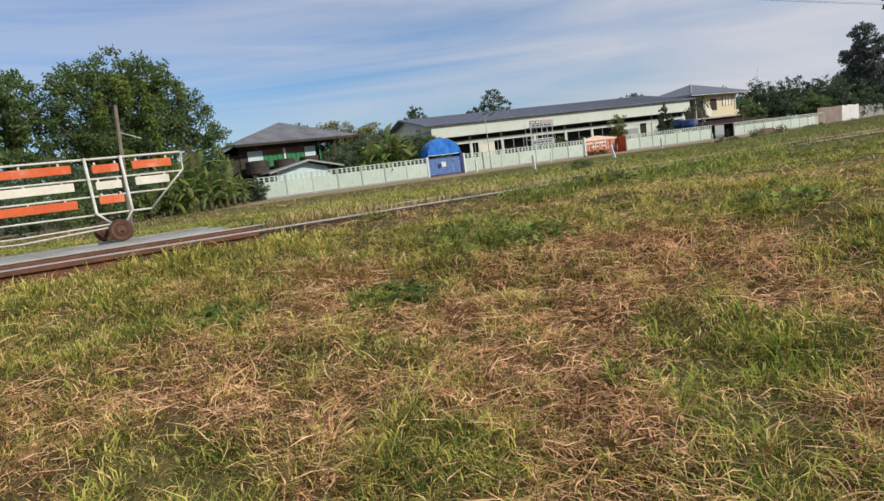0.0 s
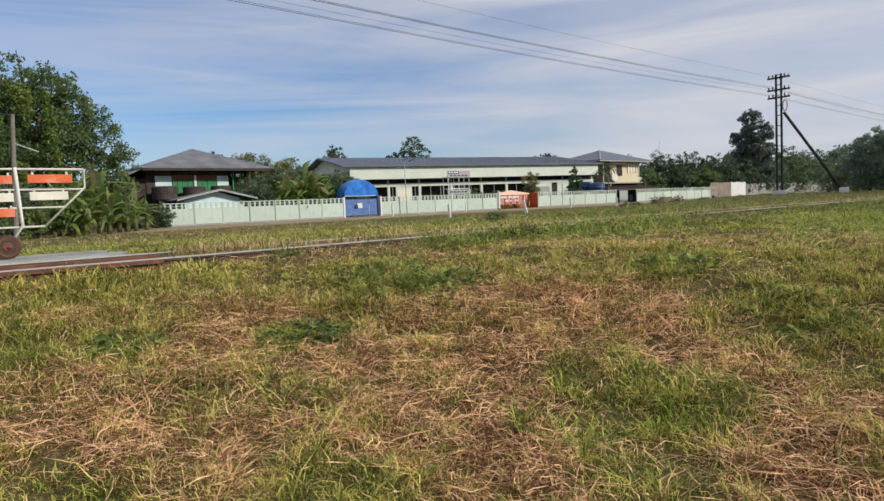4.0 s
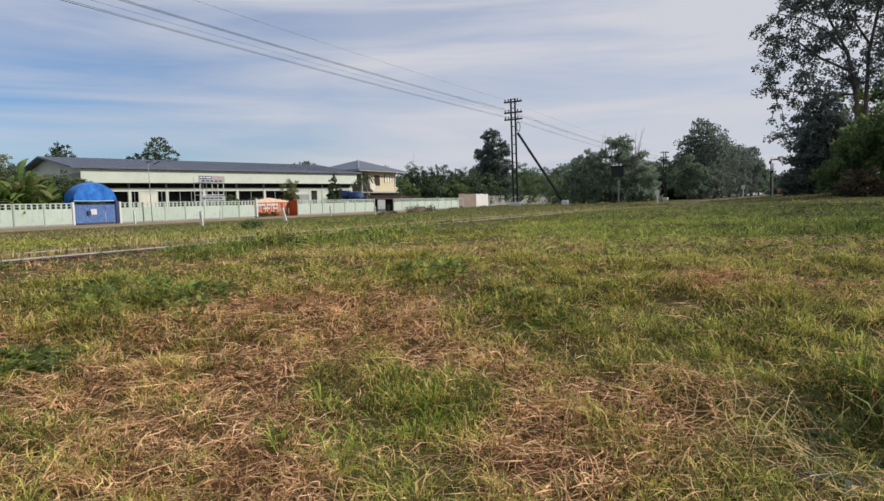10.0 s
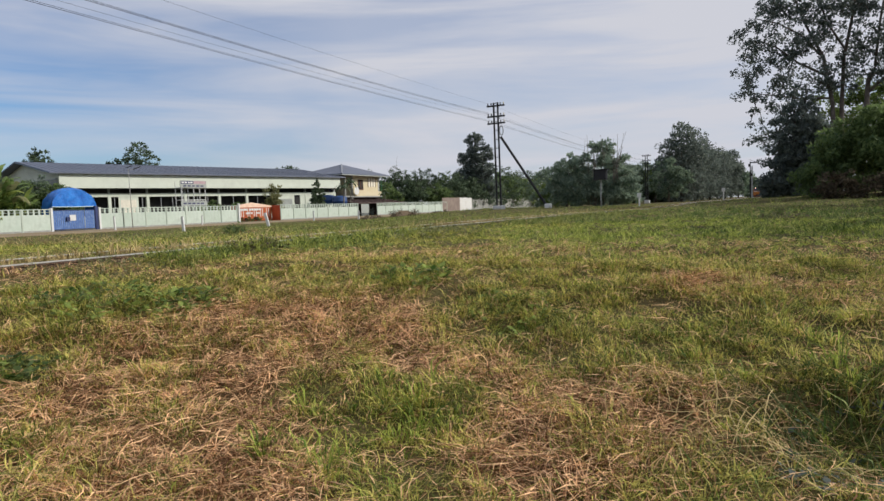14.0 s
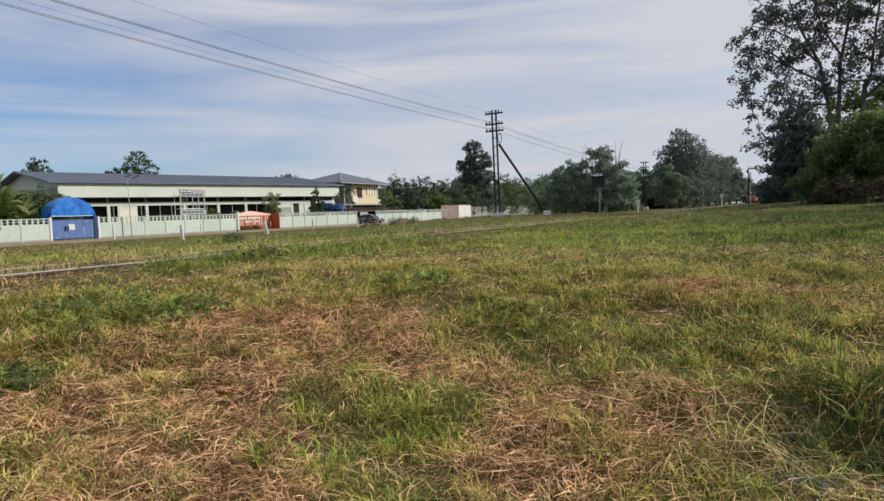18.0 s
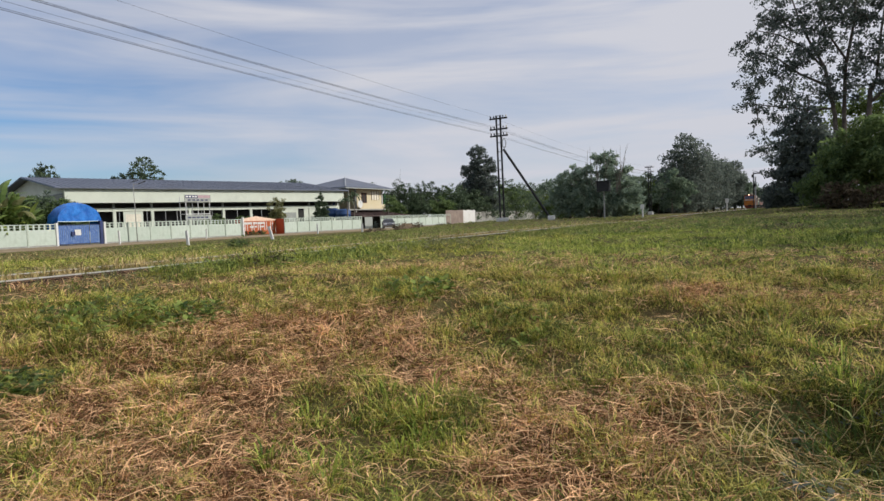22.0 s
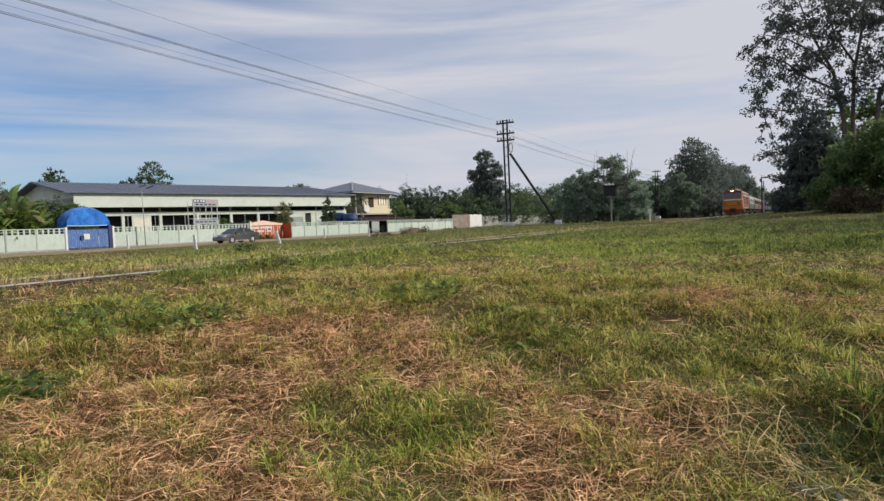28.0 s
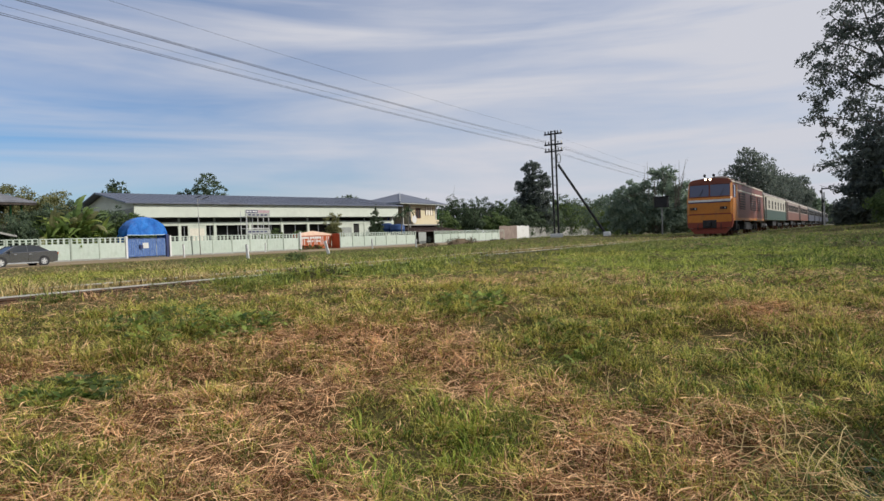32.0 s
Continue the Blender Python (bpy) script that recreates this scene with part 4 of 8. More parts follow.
def make_weeds():
    W = weed
    W("weed_clump", -4.75, 3.35, 0.55, 0.22, 110, "weed_bright", "broad-leaved green weed clump in the grass", 1, 0.055)
    W("weed_clump", -4.25, 3.65, 0.35, 0.16, 70, "weed_bright", "light green leafy weed clump", 2, 0.06)
    W("weed_clump", -2.9, 5.1, 0.35, 0.14, 60, "weed_bright", "low leafy weed clump in the grass", 3, 0.07)
    W("weed_clump", -4.7, 1.05, 0.26, 0.12, 50, "weed_bright", "low light green weed clump", 4, 0.06)
    W("weed_clump", -4.15, 2.0, 0.24, 0.12, 50, "weed_bright", "low light green weed clump", 5, 0.06)
    W("weed_clump", -4.1, 2.3, 0.2, 0.12, 30, "leaf_mid", "low dark weed clump", 6, 0.06)
    # dark leaf colour stands in for shade in the hollow
    W("weed_clump", 0.4, 3.3, 0.45, 0.10, 80, "leaf_deep", "weed clump in tangled grass, dark leaves for the hollow's shade", 7, 0.04)
    W("weed_clump", -12.6, 12.6, 0.3, 0.42, 34, "leaf_mid", "weed bush beyond the rails", 8, 0.11)
    W("weed_clump", -1.8, 4.7, 0.5, 0.1, 90, "weed_bright", "bright green low weeds", 9, 0.045)
    W("weed_clump", -6.2, 4.4, 0.8, 0.16, 120, "leaf_olive", "yellowing weeds on the bank by the rails", 10, 0.035)
    W("weed_clump", -6.3, 5.6, 0.6, 0.22, 110, "weed_bright", "tall weeds on the bank before the rail", 17, 0.04)
    W("weed_clump", -6.25, 6.6, 0.5, 0.24, 70, "brush", "dry brown weeds on the bank before the rail", 18, 0.05)
    W("weed_clump", -5.6, 7.2, 1.0, 0.2, 150, "weed_bright", "green weeds on the bank by the rails", 11, 0.045)
    W("weed_clump", -5.0, 9.6, 0.9, 0.2, 120, "leaf_olive", "yellowing weeds on the bank by the rails", 12, 0.05)
    W("weed_clump", -6.1, 13.5, 0.7, 0.16, 70, "leaf_olive", "dry yellowing weeds on the bank", 13, 0.05)
    W("weed_clump", 2.6, 13.5, 1.2, 0.26, 120, "leaf_light", "low weeds at the field's edge", 14, 0.06)
    W("weed_clump", 4.2, 17.0, 1.5, 0.4, 130, "leaf_light", "tall weeds at the field's edge", 15, 0.08)
    W("weed_clump", 0.3, 16.5, 0.6, 0.26, 60, "brush", "dark dead weed clump in the field", 16, 0.06)
    # long-bladed tufts
    for k, (x, y, r, m) in enumerate(((-1.7, 2.68, 0.22, 26), (-1.95, 2.95, 0.16, 14), (0.55, 3.75, 0.2, 18), (0.5, 4.0, 0.3, 18), (-2.2, 2.35, 0.12, 10), (-0.9, 3.6, 0.2, 10))):
        rng = np.random.default_rng(200 + k)
        xy = np.stack([rng.normal(x, r, m), rng.normal(y, r, m)], -1)
        blades("grass_tuft", xy, 0.10, 0.0075, 0.8, M["green_grass"], "taller green grass tuft", 210 + k, tuft=14, loose=0.03)


make_weeds()

# ---- railway ----


def make_track():
    tr = thing("railway_track", (0, 0, 0), "single metre-gauge railway track in tall grass", "railway track", kind="structure")
    prof = [(-0.055, 0.0), (0.055, 0.0), (0.055, 0.012), (0.012, 0.03), (0.012, 0.092), (0.031, 0.1), (0.031, 0.125), (0.022, 0.132), (-0.022, 0.132), (-0.031, 0.125), (-0.031, 0.1), (-0.012, 0.092), (-0.012, 0.03), (-0.055, 0.012)]
    for s in (-0.53, 0.53):
        b, t = Buf(), Buf()
        rings, tops = [], []
        for y in (-40, -10, 5, 12, 20, 28, 36, 44, 52, 60, 70, 85, 100, 120, 300, 700):
            x = track_x(y) + s
            zr = float(rail_z(y))
            rings.append([(x + u, y, zr - 0.132 + v) for u, v in prof])
            tops.append([(x - 0.032, y, zr + 0.0015), (x + 0.032, y, zr + 0.0015), (x + 0.032, y, zr - 0.010), (x - 0.032, y, zr - 0.010)])
        r = part("rail", b.loft(rings), M["rail_side"], tr)
        part("rail_head", t.loft(tops), M["rail_top"], r, "bright worn running surface")
    sl = Buf().box(-1.0, 1.0, -0.11, 0.11, -0.10, 0.0, bevel=0.01).mesh("sleeper", M["sleeper"])
    for k in range(110):
        y = -6 + 0.62 * k
        part("sleeper", sl, None, tr, at=pose(track_x(y), y, float(rail_z(y)) - 0.134, 0, 0, random.uniform(-0.8, 0.8)))


make_track()


def make_crossing():
    """Panels of the level crossing, beside and between the rails, ending in the grass."""
    end = 2.15
    cr = thing("level_crossing_deck", (0, 0, 0), "grey weathered crossing panels beside rusty guard rail", "crossing deck", kind="structure")
    for lane, (x0, x1) in enumerate(((-7.78, -7.61), (-8.0, -7.84), (-8.60, -8.42), (-8.88, -8.66), (-9.18, -8.95), (-9.52, -9.26), (-9.92, -9.60), (-10.32, -10.0))):
        for y0 in (-14.2, -10.1, -6.0, -1.9):
            y1 = min(y0 + 4.07, end + random.uniform(-0.15, 0.1))
            # every second lane lies lower and has the darker colour
            part("panel", Buf().box(x0, x1, y0, y1, RAIL_Z - 0.2, RAIL_Z - 0.004 + random.uniform(-0.012, 0.004) - 0.035 * (lane % 2), bevel=0.012), M["plank_dark" if lane % 2 else "plank"], cr)
            # added rust strip that keeps the sunlit panel edge a dark band
            part("edge_strip", Buf().box(x1 - 0.002, x1 + 0.012, y0, y1 - 0.02, RAIL_Z - 0.19, RAIL_Z - 0.062), M["rust"], cr)
    part("guard_rail", Buf().box(-7.52, -7.46, -14, end, RAIL_Z - 0.13, RAIL_Z + 0.002, bevel=0.008), M["rust"], cr, "rusty guard rail")
    part("edge_channel", Buf().prism([(-6.79, RAIL_Z - 0.20), (-6.72, RAIL_Z - 0.20), (-6.72, RAIL_Z - 0.17), (-6.76, RAIL_Z - 0.16), (-6.76, RAIL_Z - 0.05), (-6.72, RAIL_Z - 0.04), (-6.72, RAIL_Z - 0.01), (-6.79, RAIL_Z - 0.01)], -14, end - 0.2, "y"), M["rust"], cr, "rusty steel edge channel")


make_crossing()


def make_barrier():
    """Rolling crossing gate: pipe frame with hanging boards on a pair of wheels."""
    z0 = RAIL_Z
    g = thing("crossing_gate", (-9.6, 0, z0), "white pipe crossing gate with orange and cream boards", "crossing gate")
    # long rails of the frame run along y; ends rise to a slanted nose
    top, bot = 1.09, 0.36
    r = 0.0125
    for z, y1 in ((top, 1.87), (0.83, 1.86), (0.60, 1.62), (bot, 1.38)):
        part("rail_pipe", Buf().tube([(0, -7.0, z + 0.02), (0, y1, z)], r if z != top else 0.0145, 8), M["pipe_white"], g, smooth=True)
    part("nose_pipe", Buf().tube([(0, 1.87, top), (0, 1.87, 0.85), (0, 1.38, bot)], 0.014, 8), M["pipe_white"], g, smooth=True)
    for y in (0.70, 1.13):
        lean = 0.06 if y < 1 else -0.04
        part("upright", Buf().tube([(0.03, y - 0.03, top + 0.02), (0.03, y, bot + 0.02), (0.03, 0.92 + (0.2 if y > 1 else -0.03) * 0.4, 0.16)], 0.020, 8), M["pipe_white"], g, smooth=True)
    for y in (-1.6, -3.9, -6.2):
        part("upright", Buf().tube([(0.03, y, top), (0.03, y, bot)], 0.022, 8), M["pipe_white"], g, smooth=True)
    for dz in (0.0, 0.04):
        part("tow_bar", Buf().tube([(0.06, 0.86, 0.22 - dz), (0.06, -0.2, 0.19 - dz * 1.8), (0.06, -3.0, 0.22)], 0.011, 6), M["pipe_white"], g, smooth=True)
    part("axle", Buf().tube([(-0.34, 0.775, 0.128), (0.3, 0.95, 0.128)], 0.025, 8), M["rust"], g, smooth=True)
    for x, yc in ((-0.28, 0.79), (0.22, 0.93)):
        w = part("wheel", Buf().loft([[(x + dx, yc + rr * math.cos(a), 0.128 + rr * math.sin(a)) for a in [2 * math.pi * k / 28 for k in range(28)]] for dx, rr in ((-0.05, 0.120), (-0.045, 0.144), (-0.02, 0.148), (0.02, 0.148), (0.045, 0.144), (0.05, 0.120))]), M["dusty_tyre"], g, "old worn dusty tyre")
        part("rim", Buf().loft([[(x + dx, yc + rr * math.cos(a), 0.128 + rr * math.sin(a)) for a in [2 * math.pi * k / 24 for k in range(24)]] for dx, rr in ((0.035, 0.121), (0.056, 0.120), (0.05, 0.095), (0.038, 0.07), (0.06, 0.05), (0.062, 0.02))]), M["rust"], w, "rusty wheel rim")
        for k in range(5):
            a = 2 * math.pi * k / 5
            part("bolt", Buf().tube([(x + 0.04, yc + 0.1 * math.cos(a), 0.128 + 0.1 * math.sin(a)), (x + 0.058, yc + 0.1 * math.cos(a), 0.128 + 0.1 * math.sin(a))], 0.012, 6), M["rust"], w)
    boards = [(-0.62, 0.50, 0.985, 1), (-0.6, 0.5, 0.755, 0), (-0.58, 0.5, 0.525, 1), (0.74, 1.06, 0.96, 1), (0.75, 1.06, 0.74, 0), (0.76, 1.06, 0.55, 1), (1.22, 1.72, 0.97, 1), (1.23, 1.66, 0.75, 0)]
    for y in (-1.75, -2.95, -4.15, -5.35):
        boards += [(y, y + 1.05, 0.96, 1), (y, y + 1.05, 0.73, 0), (y, y + 1.05, 0.49, 1)]
    for y0, y1, z, o in boards:
        bd = part("board", Buf().box(0.035, 0.055, y0, y1, z - 0.055, z + 0.05, bevel=0.006), M["board_orange" if o else "board_cream"], g, "scuffed orange board" if o else "chalky cream board")
        k = 2 if y1 - y0 < 0.7 else 3
        for j in range(k):
            yy = y0 + (y1 - y0) * (0.12 + 0.76 * j / (k - 1))
            part("hanger", Buf().box(0.028, 0.05, yy - 0.012, yy + 0.012, z + 0.04, z + 0.085), M["pipe_white"], bd)


make_barrier()

# ---- the long wall ----
WALL_X, WALL_TOP, WALL_BOT = -56.0, EYE + 0.92, ROAD_Z - 0.15
PITCH = 2.497


def fence_panel_mesh():
    b = Buf()
    w, h = PITCH, WALL_TOP - WALL_BOT
    y0, y1 = 0.07, w - 0.07
    b.box(-0.03, 0.03, y0, y1, 0, h - 0.48)
    b.box(-0.035, 0.035, y0, y1, h - 0.29, h - 0.25)
    b.box(-0.045, 0.045, y0, y1, h - 0.07, h, bevel=0.01)
    n = 5
    for k in range(n + 1):
        y = y0 + (y1 - y0) * k / n
        b.box(-0.03, 0.03, max(y0, y - 0.075), min(y1, y + 0.075), h - 0.48, h - 0.29)
        b.box(-0.03, 0.03, max(y0, y - 0.075), min(y1, y + 0.075), h - 0.25, h - 0.07)
    return b.mesh("panel", M["wall_paint"])


def make_fence():
    wall = thing("concrete_wall", (WALL_X, 0, WALL_BOT), "long pale green precast concrete wall with pierced top", "wall", kind="structure")
    h = WALL_TOP - WALL_BOT
    panel = fence_panel_mesh()
    post = Buf().box(-0.075, 0.075, -0.07, 0.07, 0, h + 0.02, bevel=0.015).mesh("post", M["post_paint"])
    foot = Buf().box(-0.05, 0.05, 0.07, PITCH - 0.07, 0, 0.32).mesh("plinth", M["concrete"])
    for y0, n in ((16.9, 7), (38.95, 7), (64.0, 7), (86.9, 10)):
        for k in range(n + 1):
            part("post", post, None, wall, at=pose(0, y0 + k * PITCH, 0))
            if k < n:
                part("panel", panel, None, wall, at=pose(0, y0 + k * PITCH, 0, 0, random.uniform(-0.4, 0.4), 0))
                part("plinth", foot, None, wall, at=pose(0, y0 + k * PITCH, 0))


make_fence()

# ---- the hall behind the wall ----
HALL = pose(-71.0, 44.8, ROAD_Z, 0, 0, -13.5)  # y runs along the front, x towards the road


def make_hall():
    L, D, top = 41.0, 22.0, EYE + 5.25 - ROAD_Z
    h = thing("school_hall", HALL, "long cream single-storey hall with grey-blue sheet roof", "building")
    ftop, fbot = top, top - 1.75
    part("fascia", Buf().box(-0.15, 0.0, 0, L, fbot, ftop), M["cream"], h, "broad cream fascia band")
    part("fascia_side", Buf().prism([(0, fbot), (-D, fbot), (-D, ftop - 0.2), (-D / 2, ftop + 1.75), (-0.16, ftop - 0.1)], 0, 0.15, "y"), M["cream"], h, "cream board gable end")
    part("gable_wall", Buf().box(-D + 0.2, -0.2, 0.0, 0.14, 0, fbot), M["grey_board"], h, "grey wall behind the louvres")
    for k in range(14):
        z = 1.6 + k * 0.30
        part("louvre", Buf().prism([(-0.14, z), (-0.11, z), (0.0, z + 0.24), (-0.03, z + 0.24)], -D + 0.3, -0.3, "x"), M["grey_board"], h)
    roof = Buf()
    e = 0.45
    p = [(e, ftop + 0.02), (-D / 2, ftop + 1.95), (-D - e, ftop - 0.1), (-D - e, ftop - 0.22), (-D / 2, ftop + 1.8), (e, ftop - 0.12)]
    roof.prism(p, -1.1, L + 0.8, "y")
    r = part("roof", roof, M["roof_blue"], h, "grey-blue ribbed sheet roof")
    rib = Buf().prism([(e, ftop + 0.02), (-D / 2, ftop + 1.95), (-D / 2, ftop + 1.99), (e, ftop + 0.06)], -0.03, 0.03, "y").mesh("roof_rib", M["roof_blue"])
    for k in range(56):
        part("roof_rib", rib, None, r, at=pose(0, -1.0 + k * 0.76, 0))
    part("back_wall", Buf().box(-D, -D + 0.2, 0, L, 0, fbot), M["cream"], h)
    part("end_wall", Buf().box(-D + 0.2, -3.2, L - 0.2, L, 0, fbot), M["cream"], h)
    part("inner_wall", Buf().box(-4.4, -4.2, 0.2, L - 0.2, 0, fbot), M["grey_board"], h)
    part("soffit", Buf().box(-4.2, -0.15, 0.1, L - 0.1, fbot, fbot + 0.1), M["grey_board"], h)
    part("floor", Buf().box(-4.2, 0.0, 0, L, 0, 0.25), M["concrete"], h)
    # the front stands back under the fascia
    bx, beam = -1.0, 3.98
    part("lintel_beam", Buf().box(bx - 0.2, bx, 0.2, L - 0.2, beam - 0.42, beam), M["cream"], h)
    for s in (0.3, 5.7, 10.32, 15.3, 20.2, 24.5, 29.6, 34.9, 40.6):
        part("column", Buf().box(bx - 0.24, bx + 0.03, s - 0.18, s + 0.18, 0, beam - 0.2), M["cream"], h)
        part("upper_post", Buf().box(bx - 0.3, bx - 0.1, s - 0.12, s + 0.12, beam, fbot), M["grey_board"], h, "grey post under the fascia")
    # a near-black sheet in place of the shade inside the hall
    part("back_screen", Buf().box(bx - 1.6, bx - 1.5, 0.3, L - 0.3, 0.3, fbot), M["dark"], h, "dark sheet standing in for the shade inside the open front")
    for a, c in ((6.77, 9.15), (29.8, 32.7), (33.8, 40.4)):
        part("infill", Buf().box(bx - 0.16, bx - 0.06, a, c, 0.25, beam - 0.42), M["cream"], h, "cream wall panel")
    part("shutter", Buf().box(bx - 0.06, bx - 0.04, 7.0, 8.9, 1.0, 3.2), M["board_cream"], h, "tan roller shutter")
    part("shutter", Buf().box(bx - 0.06, bx - 0.04, 30.2, 32.3, 1.0, 3.0), M["grey_board"], h, "grey roller shutter")
    # doorway shade as a near-black panel
    part("door", Buf().box(bx - 0.15, bx - 0.1, 32.75, 33.75, 0.25, 3.3), M["dark"], h, "dark panel standing in for a shaded doorway")
    for a, c in ((0.5, 5.5), (5.9, 6.7), (9.2, 10.1), (10.5, 15.1), (15.5, 20.0), (20.4, 24.3), (24.7, 29.4)):
        part("sill_wall", Buf().box(bx - 0.18, bx - 0.02, a, c, 0.25, 1.3), M["cream"], h)
        part("sill", Buf().box(bx - 0.2, bx + 0.04, a, c, 1.3, 1.36), M["concrete"], h)
        k = max(1, int((c - a) / 2.2))
        for j in range(1, k + 1):
            y = a + (c - a) * j / (k + 1)
            part("mullion", Buf().box(bx - 0.12, bx - 0.07, y - 0.03, y + 0.03, 1.36, beam - 0.42), M["steel"], h)


make_hall()

# ---- gates, sign, lamp, posts ----


def make_blue_gate():
    g = thing("blue_gate", (WALL_X, 34.4, ROAD_Z - 0.05), "closed double gate of blue sheeting in a pipe frame", "gate")
    w, h = 4.47, 1.92
    post = Buf().box(-0.12, 0.12, -0.1, 0.1, 0, h + 0.22, bevel=0.02)
    part("gate_post", post, M["white_paint"], g, at=pose(0, 0, 0))
    part("gate_post", post, M["white_paint"], g, at=pose(0, w + 0.06, 0))
    part("column", Buf().box(-0.1, 0.12, w - 0.42, w - 0.12, 0, h + 0.35, bevel=0.02), M["blue_dark"], g, "dark blue steel column")
    for y0, y1 in ((0.16, 3.02), (3.1, w - 0.46)):
        leaf = part("gate_leaf", Buf().box(-0.02, 0.0, y0, y1, 0.24, h - 0.05), M["blue_sheet"], g, "wrinkled blue sheeting")
        for z in (0.22, h):
            part("bar", Buf().tube([(0.02, y0, z), (0.02, y1, z)], 0.03, 6), M["blue_dark"], leaf)
        k = int((y1 - y0) / 0.17)
        for j in range(k + 1):
            y = y0 + (y1 - y0) * j / k
            part("picket", Buf().tube([(0.02, y, 0.06), (0.02, y, h)], 0.018, 5), M["gate_bar"], leaf)
    part("paper_sign", Buf().box(0.04, 0.055, 1.62, 2.2, 0.98, 1.5), M["white_paint"], g, "white paper notice")
    part("letter_box", Buf().box(0.03, 0.16, 1.28, 1.6, 0.96, 1.32, bevel=0.01), M["blue_dark"], g, "dark blue letter box")
    # the tarpaulin shelter behind the gate
    t = thing("tarpaulin_shelter", (WALL_X - 0.3, 34.6, ROAD_Z), "bright blue tarpaulin stretched over a hooped shelter", "shelter")
    rings = []
    for i in range(13):
        x = -i * 0.14
        bulge = 1 - 0.10 * (max(0, 0.6 + x) / 0.6) ** 2 - 0.16 * (max(0, -x - 0.9) / 0.8) ** 2
        ring = []
        for j in range(25):
            a = math.pi * j / 24
            r = bulge * (1 + 0.018 * math.sin(j * 2.1 + i * 1.3) + 0.012 * math.sin(j * 4.7 - i * 2.2))
            ring.append((x + 0.05 * math.sin(j * 1.7), 2.2 - 2.08 * math.cos(a) * min(1, bulge + 0.1), 2.15 + 1.78 * r * math.sin(a) ** 0.9))
        rings.append(ring)
    b = Buf().loft(rings, closed=False, caps=False)
    b.add(rings[0], [tuple(range(25))])
    part("tarpaulin", b, M["tarp"], t, smooth=True)
    for y in (0.15, 4.25):
        part("skirt", Buf().box(-1.6, -0.05, y - 0.02, y + 0.02, 0.9, 2.25), M["tarp"], t)
    part("hem", Buf().tube([(0.04, 0.1, 2.2), (0.05, 2.2, 2.17), (0.04, 4.3, 2.2)], 0.035, 6), M["pale_blue"], t, "pale rolled hem")
    for x in (-0.1, -1.6):
        for y in (0.2, 4.2):
            part("leg", Buf().tube([(x, y, 0), (x, y, 2.2)], 0.03, 6), M["steel"], t)


make_blue_gate()


def make_orange_gate():
    g = thing("orange_gate", (WALL_X - 1.4, 56.75, ROAD_Z - 0.05), "recessed orange gate with white bars and gabled white head", "gate")
    w = 7.2
    part("return_panel", Buf().box(0, 1.4, w - 0.03, w + 0.03, 0, 2.02), M["orange_dark"], g, "red-orange sheet return")
    part("return_panel", Buf().box(0, 1.4, -0.03, 0.03, 0, 2.02), M["orange_dark"], g)
    leaf = part("gate_leaf", Buf().box(-0.02, 0.0, 0.1, w - 0.1, 0.15, 1.85), M["orange"], g, "orange gate sheet")
    for j in range(19):
        y = 0.25 + j * (w - 0.5) / 18
        part("bar", Buf().box(0.0, 0.035, y - 0.045, y + 0.045, 0.65, 1.7), M["white_paint" if j % 3 else "orange"], leaf)
    # unreadable lettering as plain strokes
    for row, z, ys in ((0, 1.42, (1.3, 1.75, 2.2, 2.55, 3.1, 3.5, 3.95, 4.4, 4.8)), (1, 1.0, (2.5, 2.9, 3.35, 4.2, 4.6))):
        for y in ys:
            part("lettering", Buf().box(0.036, 0.05, y, y + 0.33, z, z + 0.26 - 0.06 * row), M["white_paint"], leaf, "white unreadable lettering stroke")
    head = Buf().prism([(0.0, 1.82), (w, 1.82), (w, 1.98), (w / 2, 2.42), (0.0, 1.98)], -0.05, 0.06, "x")
    part("gabled_head", head, mat("peach_paint", (0.66, 0.45, 0.33), (0.78, 0.58, 0.45), 2, 30, 0.8, 0.05), g, "peach gabled head beam")
    part("gate_post", Buf().box(1.25, 1.5, -0.12, 0.12, 0, 2.3, bevel=0.02), M["white_paint"], g)
    # low plants before the gate
    rng = np.random.default_rng(5)
    for k in range(5):
        y = 57.6 + k * 0.9
        v, f = leaf_cloud(rng, [(0, 0, 0.3, 0.42, 0.5, 0.3)], 260, 0.07, 0.4, 12)
        s = solo("shrub", raw_mesh("shrub", v, f, M["brush" if k % 2 else "leaf_mid"]), None, "low dry shrub before the orange gate", "shrub", group="shrubs at the orange gate", at=pose(WALL_X - 0.9, y, gz(-56.9, y)))


make_orange_gate()


